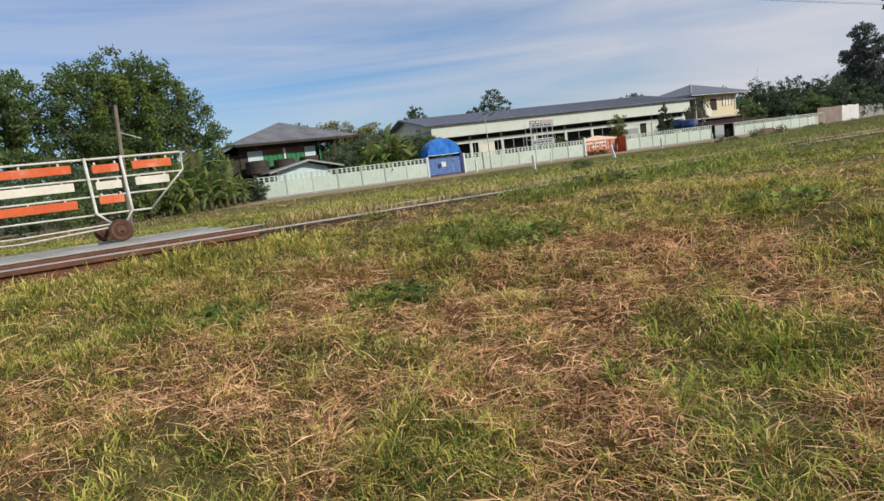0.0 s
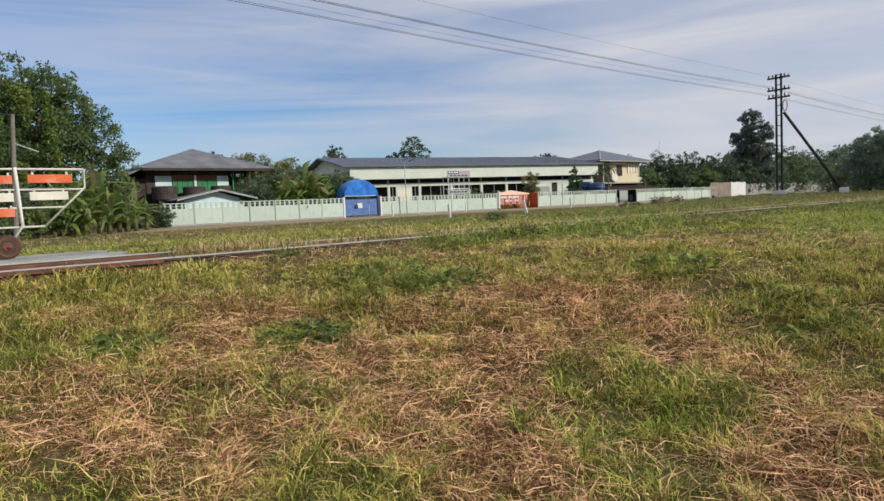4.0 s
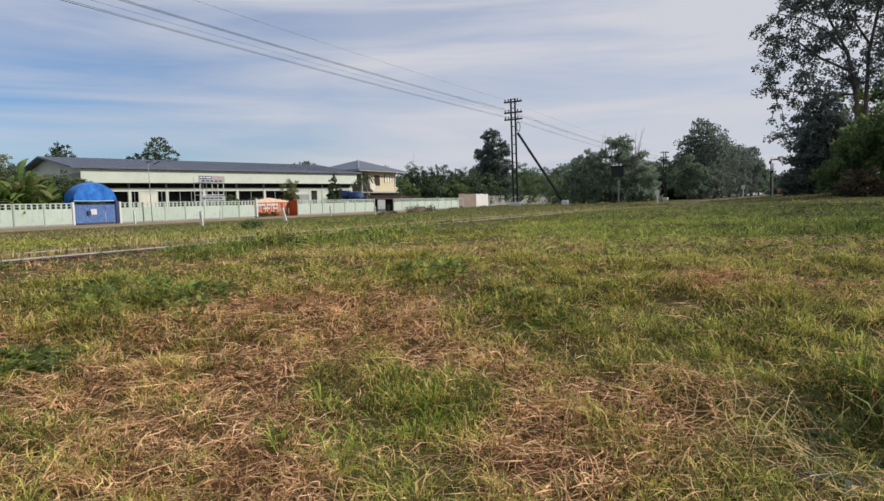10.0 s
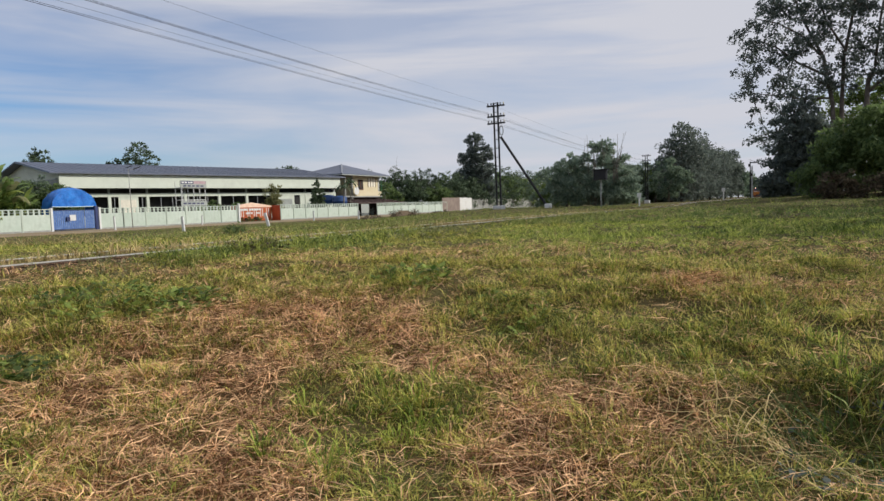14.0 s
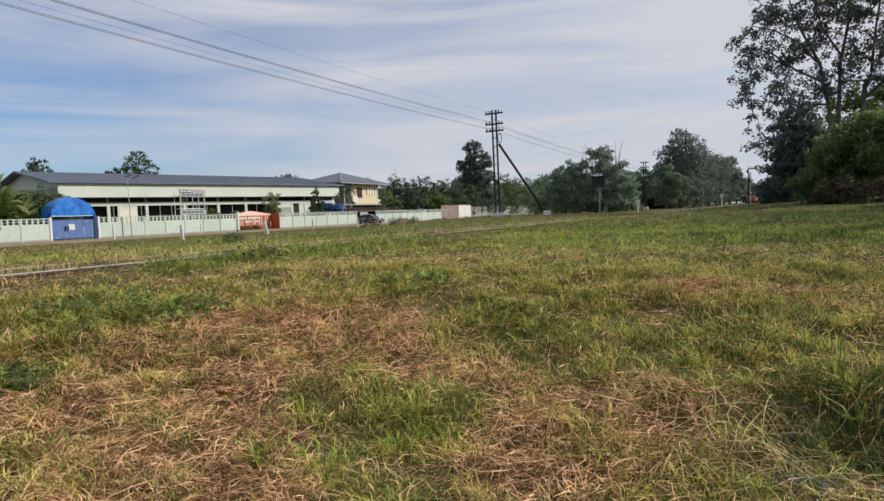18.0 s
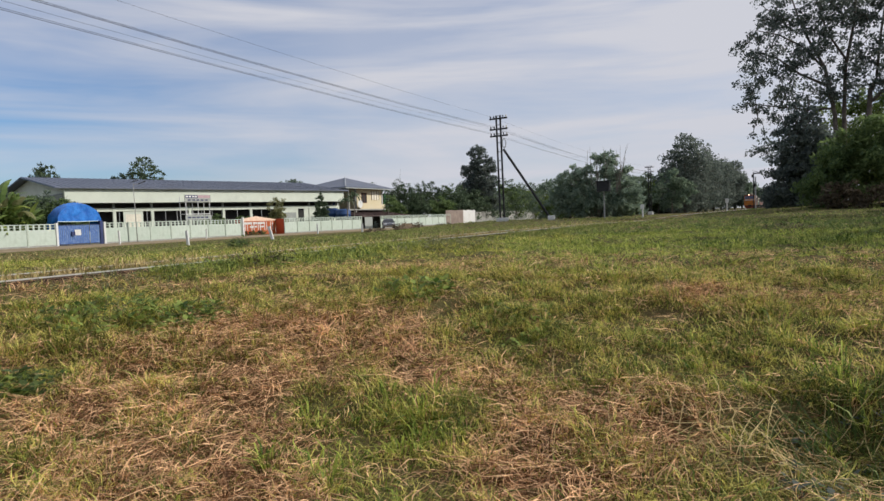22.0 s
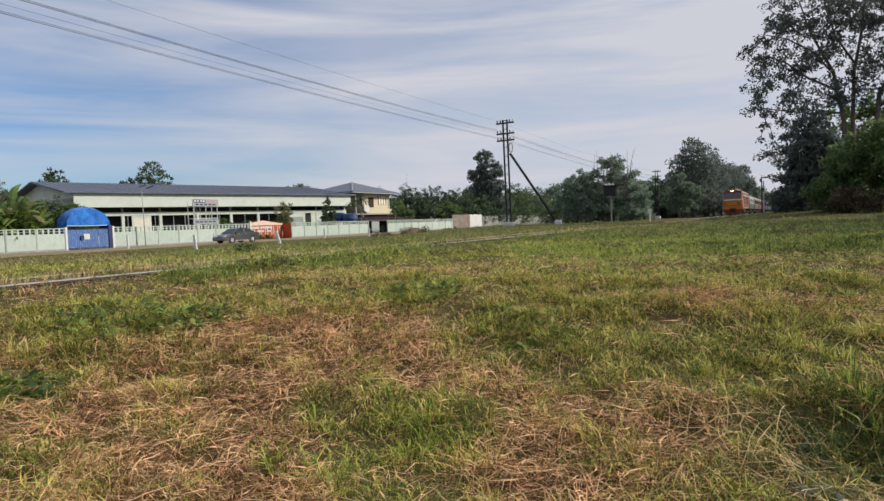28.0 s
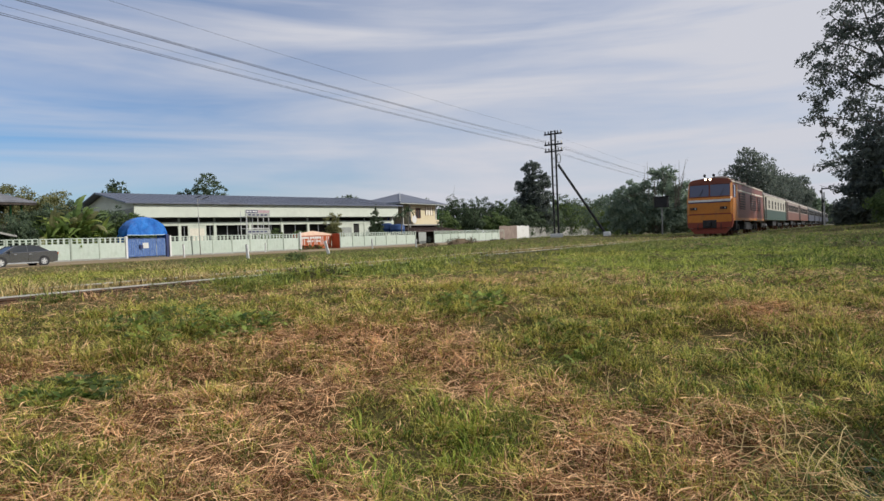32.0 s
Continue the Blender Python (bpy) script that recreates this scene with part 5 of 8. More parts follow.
def make_billboard():
    s = thing("billboard", (-57.3, 49.6, ROAD_Z), "white steel frame billboard with faded header board", "billboard")
    w = 3.45
    for x in (0.0, -0.9):
        for y in (0.05, 0.95, 1.75, 2.55, w - 0.05):
            if x == 0 and y in (0.95, 2.55):
                continue
            part("leg", Buf().tube([(x, y, 0), (x, y, 4.7)], 0.045, 6), M["white_paint"], s)
        for z in (2.75, 4.1):
            part("cross_bar", Buf().tube([(x, 0.05, z), (x, w - 0.05, z)], 0.04, 6), M["white_paint"], s)
    for y in (0.05, w - 0.05):
        for z in (2.75, 4.1):
            part("side_bar", Buf().tube([(0, y, z), (-0.9, y, z)], 0.035, 6), M["white_paint"], s)
    hd = part("header_board", Buf().box(0.02, 0.08, -0.1, w + 0.1, 4.12, 4.88), M["grey_board"], s, "faded white header board")
    navy = mat("navy_print", (0.03, 0.03, 0.08), (0.06, 0.06, 0.13), 3, 30, 0.6, 0)
    red = mat("faded_red_print", (0.34, 0.22, 0.24), (0.46, 0.34, 0.36), 3, 30, 0.6, 0)
    part("print_bar", Buf().box(0.08, 0.085, 0.0, 1.7, 4.5, 4.84), navy, hd, "dark printed band")
    part("print_bar", Buf().box(0.08, 0.085, 1.75, w, 4.55, 4.84), red, hd, "faded red printed band")
    for y in (0.1, 0.5, 0.95, 1.3):
        part("lettering", Buf().box(0.085, 0.09, y, y + 0.28, 4.6, 4.76), M["white_paint"], hd)
    for y in (0.3, 0.9, 1.5, 2.1, 2.7):
        part("lettering", Buf().box(0.08, 0.086, y, y + 0.4, 4.22, 4.38), navy, hd)
    lo = part("lower_board", Buf().box(0.02, 0.07, -0.1, w + 0.1, 2.1, 2.62), M["grey_board"], s, "white lower board")
    for y in (0.2, 0.8, 1.4, 2.0, 2.6):
        part("lettering", Buf().box(0.07, 0.076, y, y + 0.45, 2.28, 2.44), navy, lo)


make_billboard()


def make_lamp():
    l = thing("street_lamp", (-55.2, 41.8, ROAD_Z), "slim grey street lamp with tilted lamp head", "street lamp")
    part("pole", Buf().tube([(0, 0, 0), (0, -0.05, 3), (0, -0.1, 5.75)], [0.045, 0.04, 0.03], 8), M["concrete"], l, smooth=True)
    part("arm", Buf().tube([(0, -0.1, 5.6), (0.25, 0.35, 5.72)], 0.03, 6), M["steel"], l)
    part("lamp_head", Buf().box(-0.14, 0.14, -0.35, 0.35, -0.04, 0.05, pose(0.3, 0.62, 5.82, 22, 0, -20), 0.0), M["black"], l)
    part("solar_panel", Buf().box(-0.25, 0.25, -0.3, 0.3, -0.015, 0.015, pose(0, 0.05, 5.95, 20, 0, 0), 0.0), M["black"], l)


make_lamp()


def make_white_posts():
    for x, y, h, lean, r in ((-49.4, 35.7, 1.25, 2, 0.07), (-34.7, 30.1, 1.05, 4, 0.085), (-51.3, 46.8, 1.1, -3, 0.06), (-32.8, 36.2, 1.15, 14, 0.10), (-44.0, 55.6, 1.15, 2, 0.08), (-39.9, 58.1, 1.0, -1, 0.1)):
        t = thing("guide_post", pose(x, y, gz(x, y) - 0.1, 0, 0, 30) @ pose(0, 0, 0, 0, -lean, 0), "weathered white concrete guide post" + (" leaning over" if lean > 8 else ""), "guide post", group="guide posts along the road")
        part("shaft", Buf().box(-r, r, -r, r, 0, h, bevel=0.02), M["white_paint"], t)
        part("cap", Buf().box(-r * 0.8, r * 0.8, -r * 0.8, r * 0.8, h, h + 0.05, bevel=0.02), M["concrete"], t, "grey worn cap")


make_white_posts()

# ---- houses ----


def hip_roof(x0, x1, y0, y1, z, ridge, thick=0.14, inset=None):
    """A hipped roof; the ridge runs along y."""
    b = Buf()
    cx = (x0 + x1) / 2
    d = inset if inset is not None else min((x1 - x0), (y1 - y0)) / 2
    r0, r1 = (cx, y0 + d, ridge), (cx, y1 - d, ridge)
    for dz, flip in ((0, 1), (-thick, -1)):
        a = [(x0, y0, z + dz), (x1, y0, z + dz), (x1, y1, z + dz), (x0, y1, z + dz), (r0[0], r0[1], ridge + dz), (r1[0], r1[1] + 0.01, ridge + dz)]
        b.add(a, [(0, 1, 4), (1, 2, 5, 4), (2, 3, 5), (3, 0, 4, 5)])
    b.add([(x, y, z + dz) for dz in (0, -thick) for x, y in ((x0, y0), (x1, y0), (x1, y1), (x0, y1))], [(i, (i + 1) % 4, 4 + (i + 1) % 4, 4 + i) for i in range(4)])
    return b


def roof_courses(parent, material, x1, y0, y1, z, cx, ridge, d, n, name="tile_course"):
    """Raised courses on the roof slope that faces the road."""
    for k in range(n):
        s = (k + 0.5) / n
        x, zz = x1 + (cx - x1) * s, z + (ridge - z) * s
        a0, a1 = y0 + d * s, y1 - d * s
        part(name, Buf().box(-0.05, 0.05, a0, a1, 0.0, 0.035, pose(x, 0, zz, 0, math.degrees(math.atan2(ridge - z, x1 - cx)), 0)), material, parent)


def make_left_house():
    h = thing("wooden_house", (-63.0, 14.3, ROAD_Z), "old wooden house with grey hipped tile roof", "house")
    e = 5.48
    rf = part("roof", hip_roof(-8.8, 1.2, 2.7, 15.3, e, e + 2.2, inset=6.29), M["roof_grey"], h, "grey hipped tile roof")
    roof_courses(rf, M["roof_grey"], 1.2, 2.7, 15.3, e, -3.8, e + 2.2, 6.29, 14)
    part("eave_board", Buf().box(1.1, 1.2, 2.7, 15.3, e - 0.32, e - 0.1), M["wood_dark"], h)
    part("wall", Buf().box(-8.0, -0.4, 3.4, 11.2, 0.4, e - 0.1), M["wood_dark"], h, "dark weathered timber wall")
    part("lean_to", Buf().box(-7.0, -0.5, 1.6, 3.4, 0, 4.5), M["wood_dark"], h)
    part("lean_to_roof", Buf().prism([(1.0, 4.62), (2.9, 5.42), (2.9, 5.30), (1.0, 4.50)], -7.6, 0.6, "x"), M["roof_grey"], h)
    for y0, y1 in ((4.2, 5.7), (10.1, 11.25)):
        part("pale_board", Buf().box(-0.4, -0.33, y0, y1, e - 2.2, e - 0.75), M["pale_blue"], h, "pale blue painted board")
    part("shutter_band", Buf().box(-0.4, -0.34, 5.7, 10.1, e - 1.12, e - 0.66), M["brown"], h, "brown shutter band")
    for k in range(9):
        y = 5.75 + k * 0.48
        part("curtain", Buf().box(-0.38, -0.32 + 0.03 * (k % 2), y, y + 0.44, e - 2.5, e - 1.14), M["green_cloth"], h, "green cloth curtain")
    part("column", Buf().box(-0.32, -0.2, 7.8, 8.02, 0.3, e - 0.7), M["white_paint"], h, "white post")
    for y in (11.6, 12.6, 13.7, 14.6):
        part("porch_post", Buf().box(-0.3, -0.16, y, y + 0.14, 0, e - 0.1), M["green_cloth"], h, "green painted porch post")
        part("porch_post", Buf().box(-5.3, -5.16, y, y + 0.14, 0, e - 0.1), M["pale_blue"], h)
    for x, y, r, zt in ((1.4, 4.45, 1.1, 3.68), (1.4, 7.2, 1.05, 3.62), (1.4, 9.75, 0.95, 3.66)):
        tank = part("water_tank", Buf().loft([[(x + rr * math.cos(a), y + rr * math.sin(a), z) for a in [2 * math.pi * k / 22 for k in range(22)]] for z, rr in ((zt - 1.3, r * 0.93), (zt - 1.2, r), (zt - 0.65, r), (zt - 0.62, r * 1.03), (zt - 0.58, r), (zt - 0.1, r), (zt, r * 0.92), (zt + 0.02, r * 0.3))]), M["wood_dark"], h, "dark rusty water tank")
        part("tank_stand", Buf().box(x - r * 0.7, x - r * 0.55, y - r * 0.7, y + r * 0.7, 0, zt - 1.3).box(x + r * 0.55, x + r * 0.7, y - r * 0.7, y + r * 0.7, 0, zt - 1.3), M["wood_dark"], tank)
    g = thing("garage", (-58.6, 18.6, ROAD_Z), "small pale garage with gabled grey roof", "garage")
    part("front_wall", Buf().prism([(0.9, 0), (6.3, 0), (6.3, 2.3), (3.9, 3.0), (0.9, 2.3)], -0.2, 0.0, "x"), M["pale_blue"], g)
    for s in (1, -1):
        y = (3.95, 7.45) if s > 0 else (3.95, 0.0)
        part("roof_slope", Buf().prism([(y[0], 3.22), (y[1], 2.36), (y[1], 2.26), (y[0], 3.12)], -4.0, 0.75, "x"), M["roof_grey"], g)
        part("barge_board", Buf().prism([(y[0], 3.24), (y[1], 2.38), (y[1], 2.22), (y[0], 3.06)], 0.75, 0.8, "x"), M["concrete"], g, "pale barge board")
    part("back_wall", Buf().box(-4, -3.8, 0.9, 6.3, 0, 2.3), M["pale_blue"], g)
    for y in (0.9, 6.2):
        part("side_wall", Buf().box(-3.8, -0.2, y, y + 0.1, 0, 2.3), M["pale_blue"], g)


make_left_house()


def make_yellow_house():
    h = thing("yellow_house", (-63.0, 86.6, ROAD_Z), "two-storey yellow house with grey-blue hipped roof", "house")
    e = 7.0
    rf = part("roof", hip_roof(-9.4, 1.4, -1.1, 13.8, e, e + 2.05, inset=7.44), M["roof_blue"], h, "grey-blue hipped sheet roof")
    part("hip_cap", Buf().tube([(1.4, -1.1, e + 0.03), (-4.0, 6.34, e + 2.08)], 0.11, 6), M["steel"], rf, "pale hip capping")
    part("eave_board", Buf().box(1.3, 1.42, -1.1, 13.8, e - 0.26, e - 0.13), M["grey_board"], h)
    part("eave_board", Buf().box(-9.4, 1.3, -1.12, -1.0, e - 0.26, e - 0.13), M["grey_board"], h)
    part("upper_wall", Buf().box(-8.0, 0.0, 4.0, 11.9, 3.3, e - 0.1), M["yellow"], h, "yellow upper storey")
    # dark wood colour stands in for the shade on this wall
    part("lower_wall", Buf().box(-8.0, -0.4, 4.0, 11.9, 0, 3.3), M["wood_dark"], h, "lower storey wall, dark colour put in for shade")
    part("balcony_slab", Buf().box(-8.0, 0.6, -0.2, 12.1, 3.15, 3.35), M["concrete"], h)
    part("parapet", Buf().box(0.45, 0.6, 4.0, 11.9, 3.36, 4.15), M["yellow"], h, "yellow balcony parapet")
    w = part("window", Buf().box(-0.02, 0.04, 5.4, 6.8, 4.5, 6.1), M["dark"], h, "dark window")
    for y in (5.32, 6.06, 6.8):
        part("window_frame", Buf().box(0.02, 0.09, y, y + 0.08, 4.45, 6.15), M["brown"], w)
    for z in (4.42, 6.1):
        part("window_frame", Buf().box(0.02, 0.09, 5.32, 6.88, z, z + 0.08), M["brown"], w)
    sh = part("shutter_board", Buf().box(0.02, 0.06, 8.4, 10.8, 5.0, 6.5), M["board_cream"], h, "pale tan shutter panel")
    for y in (8.38, 9.16, 9.98, 10.74):
        part("batten", Buf().box(0.05, 0.1, y, y + 0.09, 4.95, 6.55), M["brown"], sh)
    part("corner_post", Buf().box(0.0, 0.12, 11.7, 11.9, 3.4, e - 0.1), M["white_paint"], h)
    part("drain_pipe", Buf().tube([(1.3, 13.6, e - 0.2), (0.4, 12.2, e - 0.7), (0.3, 12.1, 0)], 0.06, 6), M["green_cloth"], h, "green drain pipe")
    for y in (1.0, 3.0):
        part("porch_post", Buf().box(0.2, 0.42, y, y + 0.22, 0, e - 0.1), M["concrete"], h)
    # porch shade put in as a dark blue block
    part("shade_wall", Buf().box(-8.0, -4.6, 0.2, 4.0, 0, e - 0.1), M["blue_dark"], h, "porch wall, dark blue put in for the porch shade")
    part("satellite_dish", Buf().loft([[(0.75 + 0.25 * s * s, 3.5 + 0.7 * s * math.cos(a), 4.2 + 0.7 * s * math.sin(a)) for a in [2 * math.pi * k / 18 for k in range(18)]] for s in (0.05, 0.5, 0.85, 1.0)]), M["white_paint"], h, "white satellite dish")
    s = thing("open_shed", (-60.5, 83.0, ROAD_Z), "open shed with rusty sheet roof", "shed")
    part("roof", Buf().prism([(2.0, 2.08), (-5.5, 3.28), (-5.5, 3.20), (2.0, 2.0)], 1.7, 17.6, "y"), M["roof_rust"], s, "rusty corrugated roof")
    for k in range(24):
        y = 1.9 + k * 0.66
        part("sheet_rib", Buf().prism([(2.0, 2.08), (-5.5, 3.28), (-5.5, 3.33), (2.0, 2.13)], y - 0.05, y + 0.05, "y"), M["roof_rust"], s)
    for x in (1.7, -5.2):
        for y in (2.2, 8.0, 12.5, 17.2):
            part("post", Buf().box(x, x + 0.12, y, y + 0.12, 0, 2.08 if x > 0 else 3.1), M["wood_dark"], s)
    # white here only to lighten the deep shade under the roof
    part("back_wall", Buf().box(-5.4, -5.24, 4.6, 17.2, 0, 2.4), M["white_paint"], s)
    # added board that catches sun so the gap reads mid-grey
    part("front_screen", Buf().box(2.02, 2.06, 3.0, 5.2, 0, 1.9), M["grey_board"], s, "added grey screen standing in for the lighter gap under the eave")
    for tx, ty, zt in ((-61.9, 82.0, 3.5), (-59.5, 81.7, 3.3)):
        t = thing("water_tank", (tx, ty, ROAD_Z), "blue water tank on a steel stand", "water tank", group="blue water tanks")
        part("tank", Buf().loft([[(rr * math.cos(a), rr * math.sin(a), z) for a in [2 * math.pi * k / 22 for k in range(22)]] for z, rr in ((zt - 1.6, 1.08), (zt - 1.45, 1.16), (zt - 0.9, 1.16), (zt - 0.87, 1.19), (zt - 0.83, 1.16), (zt - 0.35, 1.16), (zt - 0.1, 0.9), (zt, 0.35))]), M["tank_blue"], t, smooth=True)
        for x, y in ((0.75, 0.75), (0.75, -0.75), (-0.75, 0.75), (-0.75, -0.75)):
            part("leg", Buf().box(x - 0.06, x + 0.06, y - 0.06, y + 0.06, 0, zt - 1.58), M["steel"], t)
    rng = np.random.default_rng(19)
    for y, r in ((82.5, 0.42), (86.6, 0.4)):
        v, f = leaf_cloud(rng, [(0, 0, 0.45, r, r, 0.5), (0, 0.1, 0.9, r * 0.6, r * 0.6, 0.35)], 420, 0.08, 0.4, 14)
        solo("driveway_shrub", raw_mesh("driveway_shrub", v, f, M["leaf_deep"]), None, "dark shrub beside the driveway", "shrub", group="driveway shrubs", at=pose(-56.9, y, gz(-56.9, y)))


make_yellow_house()


def make_far_walls():
    w = thing("sheet_fence", (WALL_X, 110.0, ROAD_Z), "fence of rusty and white sheets", "fence", kind="structure")
    y = 0.0
    tin = mat("rusty_pale_sheet", (0.17, 0.13, 0.11), (0.28, 0.225, 0.19), 0.8, 15, 0.8, 0.1)
    for k in range(14):
        y1 = y + 0.98
        z = 2.75 + random.uniform(-0.08, 0.05)
        part("sheet", Buf().box(-0.03, 0.03, y, y1 - 0.03, 0, z), tin if k < 8 else M["white_paint"], w)
        y = y1
    for k in range(16):
        part("sheet", Buf().box(-2.03, -1.97, y, y + 2.9, 0, 2.5 + random.uniform(-0.1, 0.1)), M["concrete"], w, "grey board")
        y += 2.95


make_far_walls()

# ---- poles and wires ----


def make_twin_pole(x, y, z0, top, name_label):
    p = thing("telegraph_pole", pose(x, y, z0 - 0.1, 0, 0, 0) @ pose(0, 0, 0, 0, -0.5, 0), name_label, "telegraph pole", group="telegraph poles")
    h = top - z0 + 0.1
    for s in (-0.15, 0.15):
        part("rail_leg", Buf().box(s - 0.05, s + 0.05, -0.06, 0.06, 0.2, h, bevel=0.012), M["black"], p)
    for k in range(int(h / 0.62)):
        part("rung", Buf().box(-0.12, 0.12, -0.02, 0.02, 0.6 + k * 0.62, 0.64 + k * 0.62), M["black"], p)
    part("footing", Buf().box(-0.38, 0.38, -0.3, 0.3, -0.1, 0.36, bevel=0.04), M["white_paint"], p, "pale concrete footing")
    for dz in (0.22, 0.95, 1.42):
        a = part("cross_arm", Buf().box(-0.66, 0.66, -0.05, 0.05, h - dz - 0.05, h - dz + 0.05, bevel=0.01), M["black"], p)
        for s in (-0.58, -0.34, 0.34, 0.58):
            part("insulator", Buf().loft([[(s + rr * math.cos(t), rr * math.sin(t), h - dz + 0.05 + zz) for t in [2 * math.pi * k / 8 for k in range(8)]] for zz, rr in ((0, 0.02), (0.05, 0.05), (0.09, 0.04), (0.13, 0.05), (0.17, 0.02))]), M["board_cream" if s > 0.5 else "black"], a)
    return p, h


def make_poles():
    p, h = make_twin_pole(-16.8, 41.75, 1.02, 8.4, "black twin-rail telegraph pole with three cross arms")
    part("strut", Buf().tube([(0.25, 0.1, h - 2.35), (3.2, 1.1, 0.05)], 0.085, 8), M["black"], p, "black slanting strut")
    part("strut_foot", Buf().box(3.0, 3.42, 0.85, 1.3, -0.3, 0.36, bevel=0.05), M["white_paint"], p, "pale concrete strut foot")
    ring = [(0.36 + 0.13 * math.cos(a), 0.0, h - 1.95 + 0.32 * math.sin(a)) for a in [2 * math.pi * k / 18 for k in range(19)]]
    part("wire_coil", Buf().tube(ring, 0.035, 6), M["steel"], p, "coil of spare wire")
    make_twin_pole(-16.8, 103.0, 1.0, 8.3, "distant black twin-rail telegraph pole")
    make_twin_pole(-16.8, -21.0, 0.3, 9.1, "black twin-rail telegraph pole by the road")
    wire = mat("dark_wire", (0.02, 0.02, 0.022), (0.04, 0.04, 0.042), 3, 30, 0.6, 0)
    for (y0, z0), (y1, z1), sag in (((-21, 9.1), (41.75, 8.4), 0.47), ((41.75, 8.4), (103, 8.3), 0.5)):
        for dz, s, rr in ((0.05, -0.58, 0.004), (0.78, -0.58, 0.009), (0.78, -0.34, 0.006), (0.95, 0.34, 0.003), (1.25, -0.58, 0.008), (1.25, -0.34, 0.006), (1.25, 0.58, 0.004)):
            pts = []
            for k in range(21):
                u = k / 20
                pts.append((-16.8 + s, y0 + (y1 - y0) * u, z0 + (z1 - z0) * u - dz - (sag + 0.15 * s) * 4 * u * (1 - u)))
            solo("overhead_wire", Buf().tube(pts, rr, 5, cap=False), wire, "thin dark overhead telegraph wire", "wire", group="telegraph wires")
    # relay cabinet on a post
    x, y = -11.6, 50.0
    c = thing("relay_cabinet", (x, y, gz(x, y)), "black cabinet on a post beside the track", "cabinet")
    part("post", Buf().tube([(0, 0, 0), (0, 0, 2.2)], 0.055, 8), M["concrete"], c)
    part("box", Buf().box(-0.5, 0.45, -0.3, 0.3, 2.1, 2.85, bevel=0.03), M["black"], c)
    part("hood", Buf().box(-0.56, 0.56, -0.36, 0.36, 2.85, 2.92, bevel=0.01), M["black"], c)
    # small marker posts
    for x, y in ((-9.6, 55.0), (-8.65, 150.0)):
        m = thing("marker_post", (x, y, gz(x, y)), "small white track marker post", "marker post", group="track markers")
        f = 1.0 if y < 100 else 2.3
        part("shaft", Buf().box(-0.06 * f, 0.06 * f, -0.06, 0.06, 0, 1.0 * f, bevel=0.015), M["white_paint"], m)
        part("plate", Buf().box(-0.16 * f, 0.16 * f, -0.08, -0.06, 0.75 * f, 1.1 * f), M["white_paint"], m)
    x, y = polar(-10.5, 36)
    hut = thing("hut", (x, y, 0.55), "dark open hut with pale eave at the field's edge", "hut")
    part("roof", Buf().prism([(-0.2, 2.0), (4.0, 2.5), (4.0, 2.58), (-0.2, 2.1)], -1.5, 2.5, "y"), M["roof_rust"], hut)
    part("eave_board", Buf().box(-0.25, 4.0, -1.56, -1.5, 1.97, 2.06), M["bark_pale"], hut)
    for a in (0.1, 3.8):
        for c in (-1.4, 2.3):
            part("post", Buf().box(a - 0.06, a + 0.06, c - 0.06, c + 0.06, -0.4, 2.1), M["wood_dark"], hut)
    part("back_wall", Buf().box(0.0, 3.9, 2.3, 2.4, -0.4, 2.1), M["wood_dark"], hut)
    s = thing("semaphore_signal", (-2.9, 125.0, gz(-2.9, 125)), "tall dark semaphore signal beside the track", "signal")
    part("mast", Buf().tube([(0, 0, 0), (0, 0, 6.6)], [0.11, 0.08], 8), M["black"], s)
    part("arm", Buf().box(0.0, 1.3, -0.04, 0.04, 6.3, 6.5), M["black"], s)
    part("lamp_box", Buf().box(-0.3, 0.05, -0.2, 0.2, 5.7, 6.2, bevel=0.02), M["black"], s)
    part("lamp_box", Buf().box(-0.1, 0.35, -0.2, 0.2, 4.1, 4.6, bevel=0.02), M["black"], s)
    part("ladder", Buf().box(0.18, 0.4, -0.03, 0.03, 0, 5.8), M["steel"], s)
    # utility pole by the left trees
    u = thing("utility_pole", (-29.8, 3.6, gz(-29.8, 3.6)), "leaning grey utility pole with a wire", "utility pole")
    part("pole", Buf().tube([(0.0, -0.25, 0), (0, 0, 5.2)], [0.1, 0.075], 8), M["bark_pale"], u)
    part("cross_arm", Buf().tube([(0, -0.1, 4.1), (0.1, 0.75, 3.75)], 0.03, 6), M["steel"], u)
    solo("service_wire", Buf().tube([(-29.8, 3.6, 5.2 + gz(-29.8, 3.6)), (-30.5, -4, 5.3), (-31, -14, 5.8)], 0.02, 5), wire, "service wire from the utility pole", "wire")


make_poles()


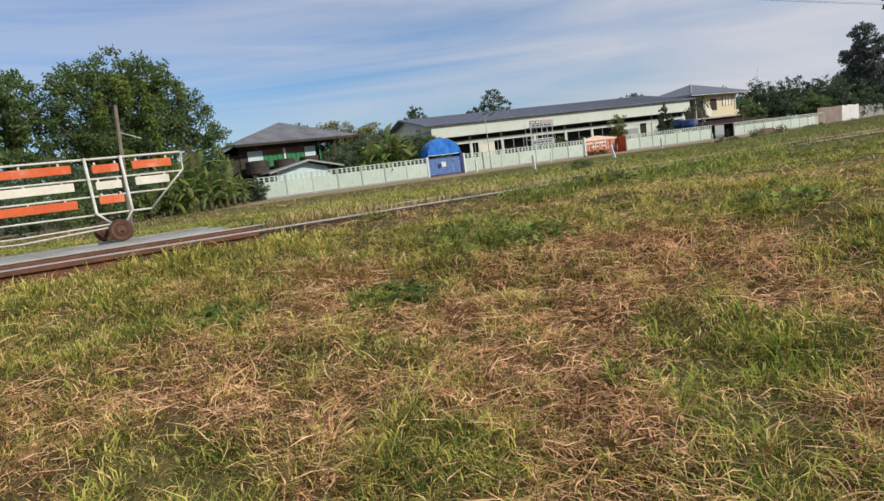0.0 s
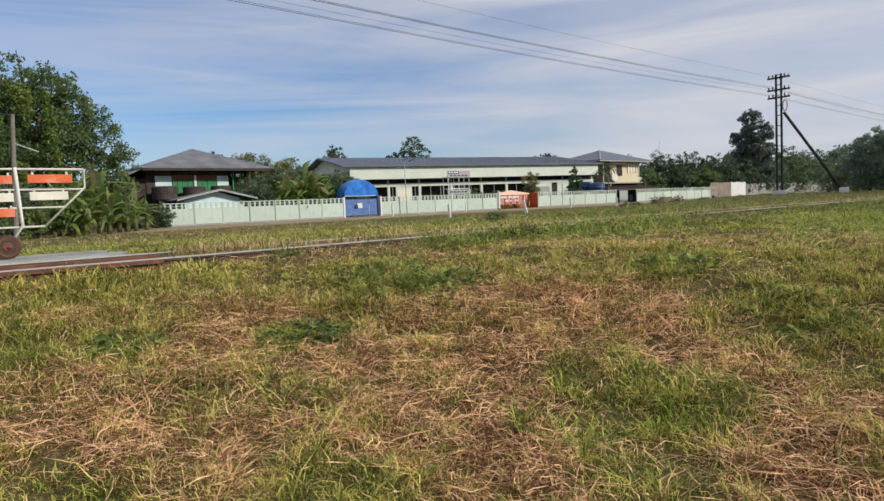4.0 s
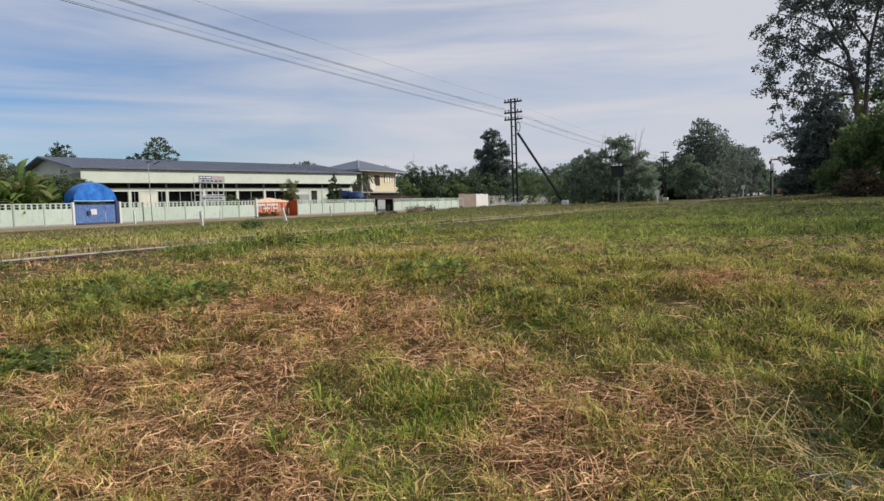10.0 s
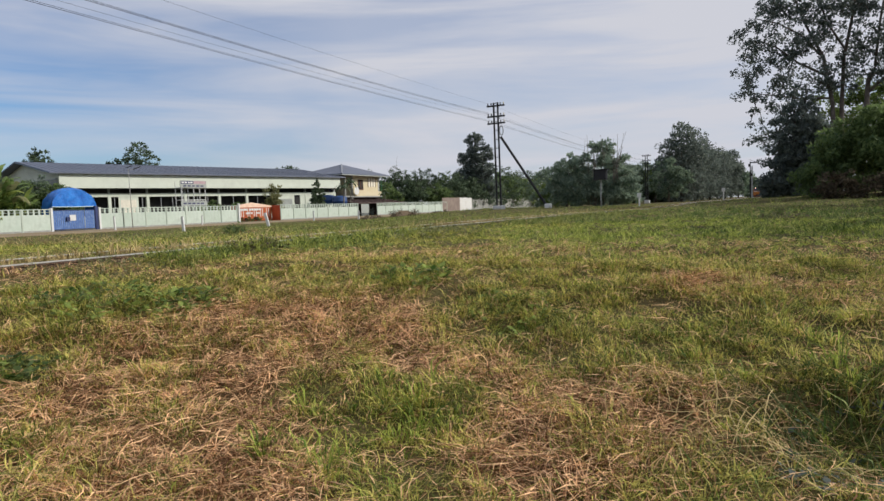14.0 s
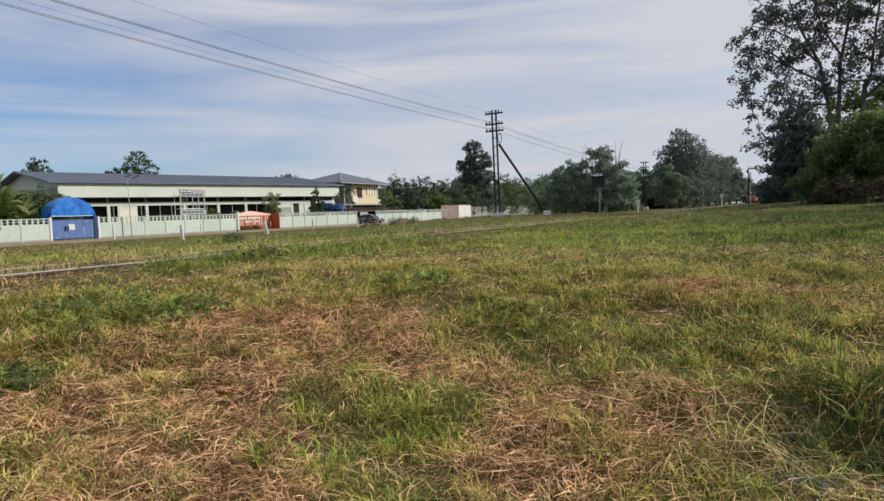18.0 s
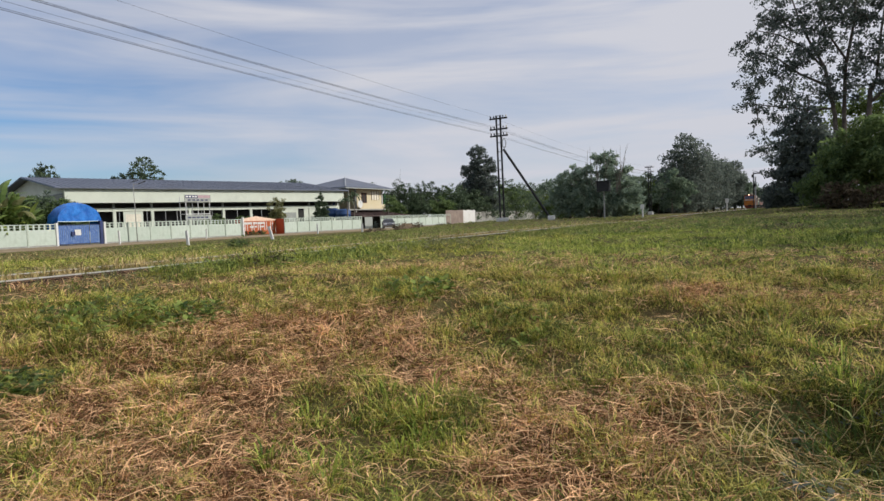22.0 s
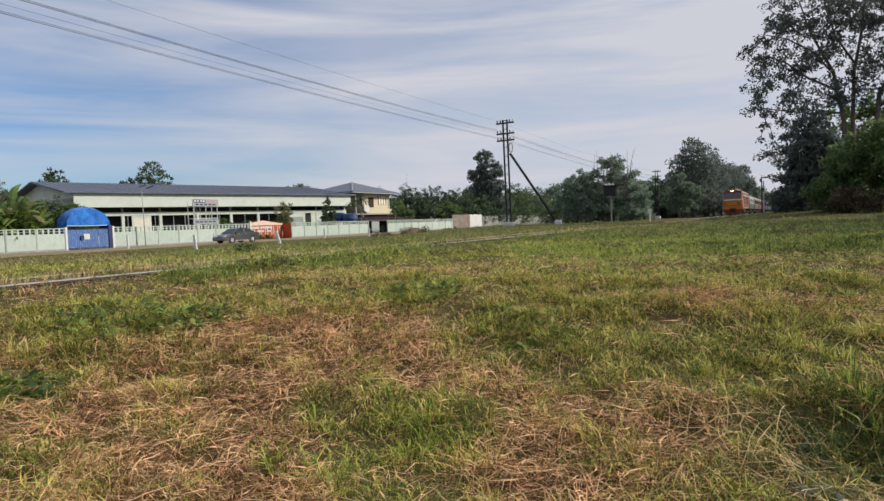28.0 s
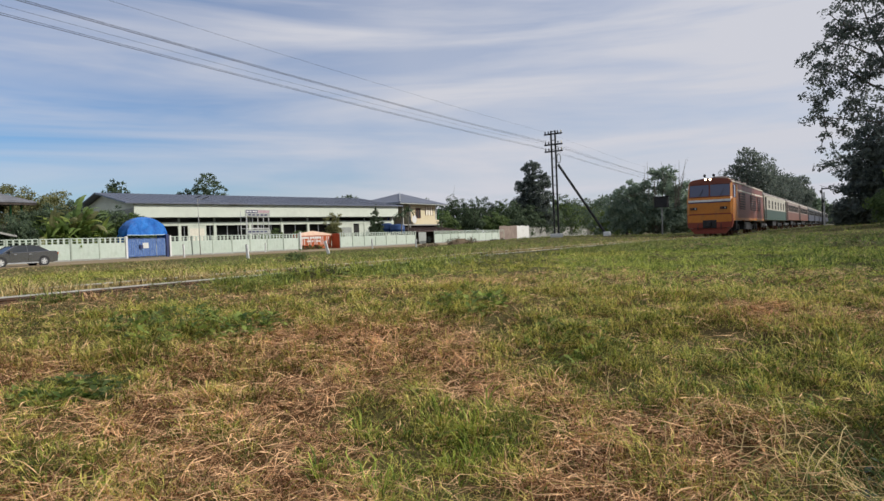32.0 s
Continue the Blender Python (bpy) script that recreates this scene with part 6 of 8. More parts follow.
def make_trees():
    T = tree
    # right of the track: one tall airy tree, a dark mass and bushes
    clump_tree("tall_tree", (4.4, 56.0, 1.0), [
        ([(0, 0, -0.2), (-0.1, 0, 3.5), (-0.2, 0, 6.9), (-0.8, 0.2, 10.5), (-1.5, 0.4, 12.0), (-2.4, 0.5, 14.2), (-3.0, 0.6, 16.5)], 0.20, 0.04),
        ([(0.4, 0.3, -0.2), (0.4, 0.3, 6.9), (0.5, 0.2, 10.3), (1.0, -0.2, 13.3), (1.2, -0.5, 16.2), (1.6, -0.6, 18.5)], 0.18, 0.04),
        ([(1.6, 0.2, -0.2), (1.8, 0, 5.0), (2.0, 0, 8.5), (3.1, 0.2, 10.7), (4.0, 0.4, 12.0), (4.6, 0.6, 14.0), (5.4, 0.6, 16.6)], 0.22, 0.04),
        ([(1.9, 0, 7.5), (3.5, -0.4, 9.0), (4.7, -0.8, 9.9), (6.0, -1.0, 10.3), (7.4, -1.0, 10.2)], 0.13, 0.04),
        ([(-0.5, 0, 9.0), (-2.5, -0.3, 10.2), (-3.8, -0.5, 11.4), (-5.0, -0.6, 12.1)], 0.11, 0.03),
        ([(-0.8, 0.2, 10.4), (-2.2, 0.8, 12.4), (-3.8, 1.0, 13.6), (-5.4, 1.0, 14.2)], 0.09, 0.03),
        ([(-0.3, 0, 7.4), (-2.0, 0.6, 7.6), (-3.8, 0.8, 8.0), (-5.4, 0.8, 8.4)], 0.08, 0.03),
        ([(0.6, 0.1, 10.8), (-0.6, 0.8, 13.2), (-1.2, 1.0, 15.6), (-1.4, 1.0, 18.0)], 0.09, 0.03),
        ([(2.4, 0.1, 9.4), (2.6, -0.6, 12.5), (3.0, -0.8, 15.5), (3.2, -0.8, 18.0)], 0.10, 0.03),
    ], [(-3.6, 0, 12.6, 3.4, 2.6, 2.8), (-4.6, 0, 9.2, 2.4, 2.0, 2.2), (-1.6, 0, 15.6, 3.6, 2.8, 2.8), (2.0, 0, 16.0, 4.0, 3.0, 3.0), (5.6, 0, 13.2, 3.6, 2.6, 3.0), (6.6, 0, 10.4, 3.0, 2.2, 1.6), (0.6, 0, 12.0, 3.0, 2.0, 2.6), (-4.8, 0, 6.0, 1.6, 1.4, 2.0), (-2.0, 0, 8.6, 2.4, 1.8, 1.8), (3.4, 0, 10.2, 3.2, 2.0, 2.2), (1.0, 0, 9.0, 2.6, 1.8, 1.2)], 700, 0.56, 42, 0.12, "leaf_deep", "tall spreading tree with dark limbs and leaf clumps", 3)
    x, y = polar(-1.2, 50)
    T("dark_tree", (x, y, 1.1), [(0.2, 0, 1.2, 1.7, 1.4, 1.6), (0.25, 0, 2.9, 1.65, 1.4, 1.5), (0.4, 0, 4.5, 1.35, 1.3, 1.4), (0.5, 0, 5.9, 0.95, 0.95, 1.2), (0.5, 0, 7.0, 0.55, 0.55, 0.9), (1.4, 0, 2.2, 1.5, 1.4, 2.2), (1.5, 0, 4.8, 1.0, 1.1, 1.7), (2.2, 0, 3.0, 1.4, 1.3, 2.2), (-0.9, -0.4, 0.7, 0.8, 0.9, 1.0), (1.2, 0, 6.6, 0.5, 0.5, 0.9)], 24000, 0.13, "leaf_deep", "dense dark conical tree", 0.2, "bark", 2, 0.3, clump=0.3, sub=44)
    for k, (az, d, blobs, n, leaf) in enumerate((
        (-4.8, 44, [(-0.9, 0, 1.5, 1.7, 1.6, 1.6), (0.6, 0, 2.6, 1.9, 1.8, 1.8), (2.4, 0.4, 2.8, 2.1, 1.9, 1.9), (0.3, 0, 0.8, 2.2, 1.5, 1.1), (1.6, 0, 4.2, 1.5, 1.3, 1.0), (-0.2, 0, 3.6, 1.2, 1.2, 0.9)], 18000, "leaf_mid"),
        (-9.3, 46, [(-0.8, 0, 2.4, 2.4, 2.0, 2.2), (1.5, 0, 3.2, 2.6, 2.2, 2.4), (3.5, 0, 2.0, 2.2, 2.0, 1.8), (0, 0, 4.6, 2.0, 1.6, 1.2), (-1.6, 0, 4.0, 1.5, 1.3, 1.2)], 16000, "leaf_light"),
        (-14.5, 48, [(0, 0, 2.5, 3.0, 2.4, 2.4), (2.5, 0, 4.5, 3.0, 2.4, 2.6), (-1.5, 0, 5.5, 2.0, 2, 2)], 9000, "leaf_dark"),
    )):
        x, y = polar(az, d)
        T("bush", (x, y, 1.25), blobs, n, 0.12, leaf, "broad bush at the edge of the trees", 0.1, "bark", 30 + k, 0.3, clump=0.3, sub=26, limbs=False, group="bushes beside the railway")
    x, y = polar(-6.6, 63)
    # lighter leaf colour in place of sun shining through this crown
    T("light_tree", (x, y, 1.0), [(-2.2, 0, 7.4, 1.8, 1.6, 1.6), (0.4, 0, 8.2, 2.0, 1.8, 1.7), (2.6, 0, 7.4, 2.0, 1.8, 1.8), (-0.6, 0, 6.0, 2.6, 1.8, 1.4)], 9000, 0.13, "leaf_light", "tree behind the bushes, backlight put into its light green", 0.16, "bark", 44, 0.4, clump=0.3)
    for k, (az, h) in enumerate(((-2.4, 5.0), (-4.6, 6.0), (-6.8, 6.5), (-9.0, 7.0), (-11.4, 7.5), (-14.0, 8.0), (-17.0, 8.0))):
        x, y = polar(az, 72)
        T("bush", (x, y, 0.9), [(0, 0, h * 0.7, 2.0, 1.6, h * 0.28), (-0.6, 0, h * 0.35, 2.2, 1.6, h * 0.33), (0.8, 0, h * 0.2, 2.2, 1.6, h * 0.2)], 3600, 0.19, "leaf_dark", "dense dark undergrowth behind the trees", 0.1, "bark", 170 + k, 0.3, clump=0.3, limbs=False, group="undergrowth beside the railway")
    # trees out of view, added so their shadows fall on the right field
    for k, (x, y, h, r) in enumerate(((12.5, 17.5, 8.8, 3.4), (17.0, 27.0, 9.5, 3.8), (12.5, 33.0, 8.5, 3.2), (16.5, 14.0, 9.4, 3.6))):
        T("shade_tree", (x, y, 0.7), [(0, 0, h - r * 0.5, r * 0.8, r * 0.8, r * 0.55), (-r * 0.6, 0, h * 0.55, r * 0.8, r * 0.8, h * 0.3), (r * 0.6, 0, h * 0.5, r * 0.8, r * 0.8, h * 0.3), (0, 0, h * 0.25, r, r, h * 0.25)], 4500, 0.2, "leaf_dark", "dense unseen tree added to shade the field", 0.2, "bark", 190 + k, 0.4, clump=0.3, limbs=False, group="trees at the field's edge")
    rng = np.random.default_rng(77)
    for k, (az, d, sx) in enumerate(((-4.6, 41, 1.1), (-7.6, 41, 1.5))):
        x, y = polar(az, d)
        v, f = leaf_cloud(rng, [(0, 0, 0.55, sx, 0.8, 0.75), (sx * 0.5, 0, 0.9, sx * 0.5, 0.5, 0.6)], 1800, 0.10, 0.35, 20)
        solo("brush_pile", raw_mesh("brush_pile", v, f, M["brush"]), None, "dead brown brush piled below the trees", "brush", kind="stuff", at=pose(x, y, gz(x, y)))
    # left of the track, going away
    # their haze comes from the pale leaf colours, there is no mist
    for k, (az, d, h, w, n, leaf) in enumerate(((6.5, 115, 13.4, 3.6, 95, "leaf_haze_grey"), (5.55, 124, 12.8, 3.2, 80, "leaf_haze_grey"), (7.3, 118, 9.6, 3.0, 70, "leaf_haze_grey"), (4.9, 142, 12.4, 3.4, 70, "leaf_haze_grey"), (4.3, 160, 11.8, 3.6, 70, "leaf_haze_grey"), (3.75, 180, 13.4, 3.8, 70, "leaf_haze_grey"), (3.2, 200, 13.4, 4.0, 70, "leaf_haze_grey"), (2.75, 205, 14.6, 3.4, 60, "leaf_haze_grey"), (2.2, 260, 12.4, 3.6, 50, "leaf_haze_blue"), (1.5, 400, 14.0, 6.0, 50, "leaf_haze_blue"), (0.95, 480, 11.0, 6.0, 40, "leaf_haze_blue"), (0.45, 640, 9.0, 8.0, 40, "leaf_haze_blue"))):
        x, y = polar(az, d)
        clump_tree("far_tree", (x, y, 0.8), [([(0, 0, -0.2), (0.1, 0, h * 0.4), (0.0, 0, h * 0.8)], 0.3, 0.08), ([(0.1, 0, h * 0.35), (-w * 0.5, 0, h * 0.6)], 0.12, 0.05), ([(0.1, 0, h * 0.4), (w * 0.55, 0, h * 0.62)], 0.12, 0.05)], [(0.1 * w, 0, h * 0.83, w * 0.55, w * 0.5, h * 0.17), (-w * 0.35, 0, h * 0.62, w * 0.65, w * 0.6, h * 0.2), (w * 0.4, 0, h * 0.58, w * 0.65, w * 0.6, h * 0.22), (0, 0, h * 0.3, w * 1.0, w * 0.7, h * 0.28)], int(n * 1.6), 0.33 * w, 46, 0.22 * max(1.0, d / 150), leaf, "tall tree beside the railway, haze put into its leaf colour", 400 + k, "tall trees along the line", shell=0.2)
    x, y = polar(7.55, 100)
    g = 1.3
    T("light_tree", (x, y, 0.9), [tuple(g * c for c in q) for q in [(0, 0, 4.0, 1.4, 1.4, 1.1), (-1.4, 0, 2.9, 1.2, 1.4, 1.0), (1.5, 0, 2.6, 1.3, 1.4, 1.1), (0.2, 0, 1.4, 2.0, 1.6, 1.0), (0.7, 0, 3.3, 1.2, 1.2, 0.9)]], 8500, 0.14, "leaf_haze_blue", "light green young tree", 0.12, "bark_pale", 4, 0.35)
    x, y = polar(13.6, 80)
    thicket = T("bamboo_thicket", (x, y, 0.9), [(0.5, 0, 6.3, 1.9, 1.7, 1.3), (-1.8, 0, 5.2, 1.9, 1.8, 1.5), (2.3, 0, 5.4, 2.0, 1.8, 1.5), (-3.8, 0, 4.2, 1.9, 1.8, 1.6), (-5.0, 0, 2.4, 1.8, 1.6, 1.8), (-2.4, 0, 2.6, 2.6, 2.0, 2.2), (1.0, 0, 3.0, 2.8, 2.0, 2.2), (3.8, 0, 3.2, 1.6, 1.6, 1.6), (3.9, 0, 1.6, 1.8, 1.6, 1.5), (0, 0, 1.2, 5.0, 1.8, 1.3), (-3.2, 0, 5.4, 1.5, 1.5, 1.1), (1.6, 0, 7.2, 1.4, 1.4, 0.9)], 25000, 0.16, "leaf_haze_teal", "thicket of bamboo and trees with bare canes", 0.18, "bark_pale", 5, 0.25, clump=0.3)
    rng = np.random.default_rng(9)
    for k in range(16):
        bx, h = rng.uniform(-1.2, 4.0), rng.uniform(6.3, 8.8)
        part("cane", Buf().tube([(bx * 0.6, 0, 0), (bx * 0.9, -1, h * 0.6 - 0.9), (bx + rng.normal(0, 0.5), -1.2, h - 0.3)], [0.05, 0.04, 0.012], 5), M["bark_pale"], thicket, "bare pale bamboo cane")
    for k, (az, d, h, r, leaf) in enumerate(((10.6, 126, 5.4, 2.4, "leaf_mid"), (8.6, 120, 5.6, 2.6, "leaf_mid"), (18.6, 192, 9.0, 4.2, "leaf_mid"), (20.2, 178, 9.0, 4.0, "leaf_light"), (21.8, 166, 8.5, 3.6, "leaf_mid"), (17.0, 90, 4.0, 1.8, "leaf_light"), (12.0, 88, 4.0, 2.2, "leaf_mid"), (9.4, 122, 6.6, 2.4, "leaf_light"), (10.8, 118, 7.0, 2.4, "leaf_haze_blue"), (-0.8, 230, 7.5, 3.0, "leaf_haze_grey"), (-1.1, 300, 8.0, 3.5, "leaf_haze_blue"), (-1.6, 190, 7.0, 3.0, "leaf_haze_grey"), (5.8, 172, 6.0, 3.0, "leaf_haze_grey"), (5.0, 205, 6.5, 3.4, "leaf_haze_grey"), (4.3, 236, 6.5, 3.4, "leaf_haze_grey"),  (16.0, 85, 4.2, 2.0, "leaf_mid"))):
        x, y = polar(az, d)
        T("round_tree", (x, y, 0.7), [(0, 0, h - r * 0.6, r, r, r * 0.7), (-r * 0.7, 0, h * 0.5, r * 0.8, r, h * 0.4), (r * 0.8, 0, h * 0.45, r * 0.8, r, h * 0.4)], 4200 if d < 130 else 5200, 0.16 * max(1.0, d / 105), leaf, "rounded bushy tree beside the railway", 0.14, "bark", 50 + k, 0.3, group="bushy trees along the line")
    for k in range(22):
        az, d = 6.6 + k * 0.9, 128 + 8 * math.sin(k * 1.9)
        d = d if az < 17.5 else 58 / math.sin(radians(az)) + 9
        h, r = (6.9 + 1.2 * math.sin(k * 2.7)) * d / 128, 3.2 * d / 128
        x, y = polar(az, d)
        T("hedge_tree", (x, y, 0.6), [(0, 0, h - 1.2, r * 0.8, r, 1.3), (-r * 0.6, 0, h * 0.5, r * 0.9, r, h * 0.42), (r * 0.7, 0, h * 0.42, r * 0.9, r, h * 0.4), (0, 0, 0.9, r * 1.2, r, 1.0)], 3000, 0.25, ("leaf_wood", "leaf_dark", "leaf_wood")[k % 3] if az > 17.5 else ("leaf_haze_blue", "leaf_mid", "leaf_haze_grey")[k % 3], "bushy tree in the far hedge", 0.12, "bark", 300 + k, 0.3, limbs=False, group="far hedge trees")
    x, y = polar(23.9, 152)
    clump_tree("narrow_dark_tree", (x, y, 0.6), [([(0, 0, -0.2), (0.1, 0, 6), (-0.2, 0, 12), (0.1, 0, 16)], 0.35, 0.08), ([(0.1, 0, 5), (2.2, 0, 8.5)], 0.14, 0.06), ([(0, 0, 5.5), (-2.2, 0, 9)], 0.14, 0.06)], [(-0.1, 0, 15.4, 2.1, 1.7, 2.1), (1.0, 0, 12.6, 3.1, 2.4, 2.5), (-1.5, 0, 11.4, 2.8, 2.4, 2.4), (0.9, 0, 9.0, 3.7, 2.8, 2.7), (-1.6, 0, 7.6, 3.5, 2.8, 2.9), (0.7, 0, 5.2, 4.2, 3.0, 2.6), (0, 0, 2.4, 4.6, 3.2, 2.2)], 330, 1.0, 66, 0.25, "leaf_deep", "upright dark tree behind the pole", 6, shell=0.25)
    # woods beyond the yellow house
    for k, (az, d, h, r, leaf) in enumerate(((36.0, 150, 9.8, 4.5, "leaf_dark"), (33.6, 148, 10.0, 4.6, "leaf_dark"), (31.0, 152, 10.4, 4.6, "leaf_dark"), (28.6, 150, 9.8, 4.4, "leaf_dark"), (26.6, 152, 8.9, 4.2, "leaf_mid"), (24.9, 150, 8.0, 4.0, "leaf_mid"), (40.4, 145, 11.2, 3.4, "leaf_dark"), (34.8, 126, 6.2, 3.0, "leaf_mid"), (32.2, 128, 6.0, 3.2, "leaf_mid"), (29.8, 130, 6.4, 3.0, "leaf_dark"), (27.4, 132, 5.6, 3.0, "leaf_mid"), (52.2, 112, 12.4, 3.0, "leaf_dark"), (53.9, 114, 9.8, 2.4, "leaf_dark"), (59.1, 112, 11.3, 2.3, "leaf_dark"), (69.0, 100, 9.6, 2.6, "leaf_dark"), (70.4, 104, 10.2, 2.4, "leaf_dark"))):
        x, y = polar(az, d)
        T("wood_tree", (x, y, 0.4), [(0, 0, h - r * 0.45, r * 0.75, r * 0.75, r * 0.5), (-r * 0.6, 0, h - r * 0.95, r * 0.7, r * 0.7, r * 0.55), (r * 0.65, 0, h - r * 1.0, r * 0.7, r * 0.7, r * 0.55), (0, 0, h * 0.45, r, r, h * 0.38)], 6500, 0.21, "leaf_wood" if k % 2 or leaf == "leaf_dark" else leaf, "broad tree in the woods behind the houses", 0.25, "bark", 70 + k, 0.2, group="trees behind the houses", clump=0.24, sub=40)
    # garden between the house and the hall
    for k, (x, y, h, r, leaf, n) in enumerate(((-61.0, 38.4, 4.6, 1.8, "leaf_mid", 9000), (-61.4, 35.0, 4.6, 2.0, "leaf_mid", 9000), (-61.5, 30.6, 4.6, 2.4, "leaf_mid", 9000), (-61.0, 27.6, 3.6, 1.8, "leaf_dark", 6000), (-62.0, 37.0, 5.2, 2.0, "leaf_dark", 8000), (-62.2, 33.2, 5.6, 2.2, "leaf_dark", 8000), (-62.0, 30.2, 5.2, 2.2, "leaf_dark", 8000), (-59.8, 26.6, 4.2, 2.0, "leaf_dark", 6000), (-69.5, 34.0, 7.4, 3.0, "leaf_olive", 15000), (-68.5, 30.0, 7.8, 2.8, "leaf_olive", 15000))):
        T("garden_tree", (x, y, ROAD_Z), [(0, 0, h - r * 0.5, r * 0.8, r * 0.8, r * 0.5), (0, -r * 0.7, h - r * 0.9, r * 0.7, r * 0.75, r * 0.6), (0, r * 0.7, h - r * 0.9, r * 0.7, r * 0.75, r * 0.6), (0, 0, h * 0.45, r, r * 1.1, h * 0.33)], n, 0.12, leaf, "leafy garden tree behind the wall", 0.14, "bark", 100 + k, 0.4, group="garden trees", clump=0.3)
    for k, (x, y, h, r, leaf) in enumerate(((-64.0, 60.2, 3.0, 1.0, "leaf_mid"), (-63.0, 57.6, 2.7, 0.9, "leaf_mid"), (-62.2, 63.2, 2.9, 0.9, "leaf_mid"), (-59.2, 66.3, 5.2, 1.25, "leaf_olive"))):
        T("yard_shrub", (x, y, ROAD_Z), [(0, 0, h * 0.7, r, r, h * 0.28), (0, r * 0.4, h * 0.42, r * 1.1, r * 1.1, h * 0.3), (0, -r * 0.5, h * 0.4, r, r, h * 0.28)], 4200, 0.10, leaf, "yard shrub before the hall", 0.07, "bark", 120 + k, 0.3, group="shrubs before the hall")
    T("cypress", (-58.6, 75.2, ROAD_Z), [(0, 0, 5.6, 0.35, 0.35, 0.75), (0, 0, 4.7, 0.7, 0.7, 0.95), (0, 0, 3.5, 1.05, 1.05, 1.1), (0, 0, 2.2, 1.25, 1.25, 1.2), (0, 0, 1.1, 1.25, 1.25, 1.0)], 24000, 0.085, "leaf_wood", "dark conical cypress behind the wall", 0.1, "bark", 130, 0.15, limbs=False, clump=0.22, sub=34)
    # the big trees at the road's end
    x, y = polar(83.6, 58)
    t = T("big_tree", (x, y, 0.2), [(0, 1.5, 11.6, 3.0, 3.0, 1.7), (0, -2.2, 10.6, 2.6, 2.8, 1.9), (0, 4.6, 9.4, 2.6, 2.6, 2.0), (0, 6.3, 7.0, 2.2, 2.2, 2.0), (0, 2.6, 8.2, 3.2, 3.2, 2.4), (0, -4.0, 8.2, 2.8, 2.4, 2.0), (0, 0, 6.4, 3.4, 3.6, 2.6), (0, 5.0, 4.6, 2.6, 2.8, 2.2), (0, -3.2, 4.6, 2.8, 3.0, 2.4), (0, 1.5, 3.0, 3.0, 4.6, 2.2), (0, 7.4, 5.6, 1.8, 1.8, 1.8), (0, 3.4, 11.0, 2.4, 2.4, 1.4), (0, 7.0, 3.2, 2.0, 2.0, 1.6), (0, 0.2, 9.4, 2.8, 2.8, 2.0)], 56000, 0.145, "leaf_mid", "big broad tree hung with creepers", 0.5, "bark", 7, 0.3, clump=0.27, sub=44)
    rng = np.random.default_rng(71)
    for k, (cy, cz, sy, sz) in enumerate(((0.9, 9.8, 0.7, 1.8), (2.3, 8.2, 0.35, 2.2), (2.6, 6.0, 0.3, 2.0), (-1.0, 8.4, 0.5, 1.4), (0.4, 4.2, 0.5, 1.4))):
        v, f = leaf_cloud(rng, [(3.2, cy, cz, 0.35, sy, sz)], 700, 0.12, 0.3, 30)
        part("creeper", raw_mesh("creeper", v, f, M["leaf_yellow"]), None, t, "yellow-green creeper hanging over the crown")
    x, y = polar(91.5, 56)
    T("big_tree", (x, y, 0.2), [(0, 0, 10.0, 3.0, 3.2, 1.9), (0, 2.0, 7.6, 2.6, 2.6, 2.2), (0, -2.6, 7.8, 3.0, 3.0, 2.4), (0, 0.8, 4.8, 3.0, 3.2, 2.6), (0, -3, 4, 3, 3, 2.5)], 26000, 0.17, "leaf_mid", "big broad tree beside the road", 0.45, "bark", 8, 0.3, clump=0.27)
    for k, (az, d, h, r, leaf) in enumerate(((81.0, 44, 2.4, 1.3, "leaf_light"), (86.0, 46, 3.2, 1.8, "leaf_mid"), (89.5, 44, 2.8, 1.7, "leaf_mid"), (92.5, 42, 2.8, 1.8, "leaf_dark"), (76.2, 52, 2.2, 1.4, "leaf_dark"), (74.0, 56, 1.9, 1.2, "leaf_dark"), (82.5, 52, 4.2, 2.4, "leaf_dark"), (85.5, 53, 4.6, 2.6, "leaf_dark"), (88.8, 52, 4.4, 2.6, "leaf_dark"), (92.4, 52, 4.6, 2.6, "leaf_dark"), (79.4, 53, 3.6, 2.0, "leaf_dark"))):
        x, y = polar(az, d)
        T("bush", (x, y, 0.25), [(0, 0, h * 0.55, r, r, h * 0.45), (0, r * 0.7, h * 0.4, r * 0.7, r * 0.8, h * 0.4), (0, -r * 0.7, h * 0.4, r * 0.8, r * 0.8, h * 0.4)], 3200, 0.11, leaf, "leafy bush below the big trees", 0.06, "bark", 140 + k, 0.3, limbs=False, group="bushes at the road's end")


make_trees()


def banana_leaf(length, width, droop, rng):
    """A long arching blade with a split edge, as one mesh; grows from the origin along +x."""
    b = Buf()
    n = 9
    left, right, mid = [], [], []
    for i in range(n + 1):
        s = i / n
        x, z = length * s * (1 - 0.25 * s * droop), length * (0.75 * s - droop * s * s)
        w = width * math.sin(math.pi * min(1, 0.08 + 0.95 * s)) ** 0.6 * (0.9 if i % 2 else 1.05)
        mid.append((x, 0, z))
        left.append((x - 0.05, w, z - 0.25 * w))
        right.append((x - 0.05, -w, z - 0.25 * w))
    k = len(b.v)
    b.v += left + mid + right
    for r in (0, 1):
        for i in range(n):
            if rng.random() > 0.1:
                b.f.append((k + r * (n + 1) + i, k + r * (n + 1) + i + 1, k + (r + 1) * (n + 1) + i + 1, k + (r + 1) * (n + 1) + i))
    return b


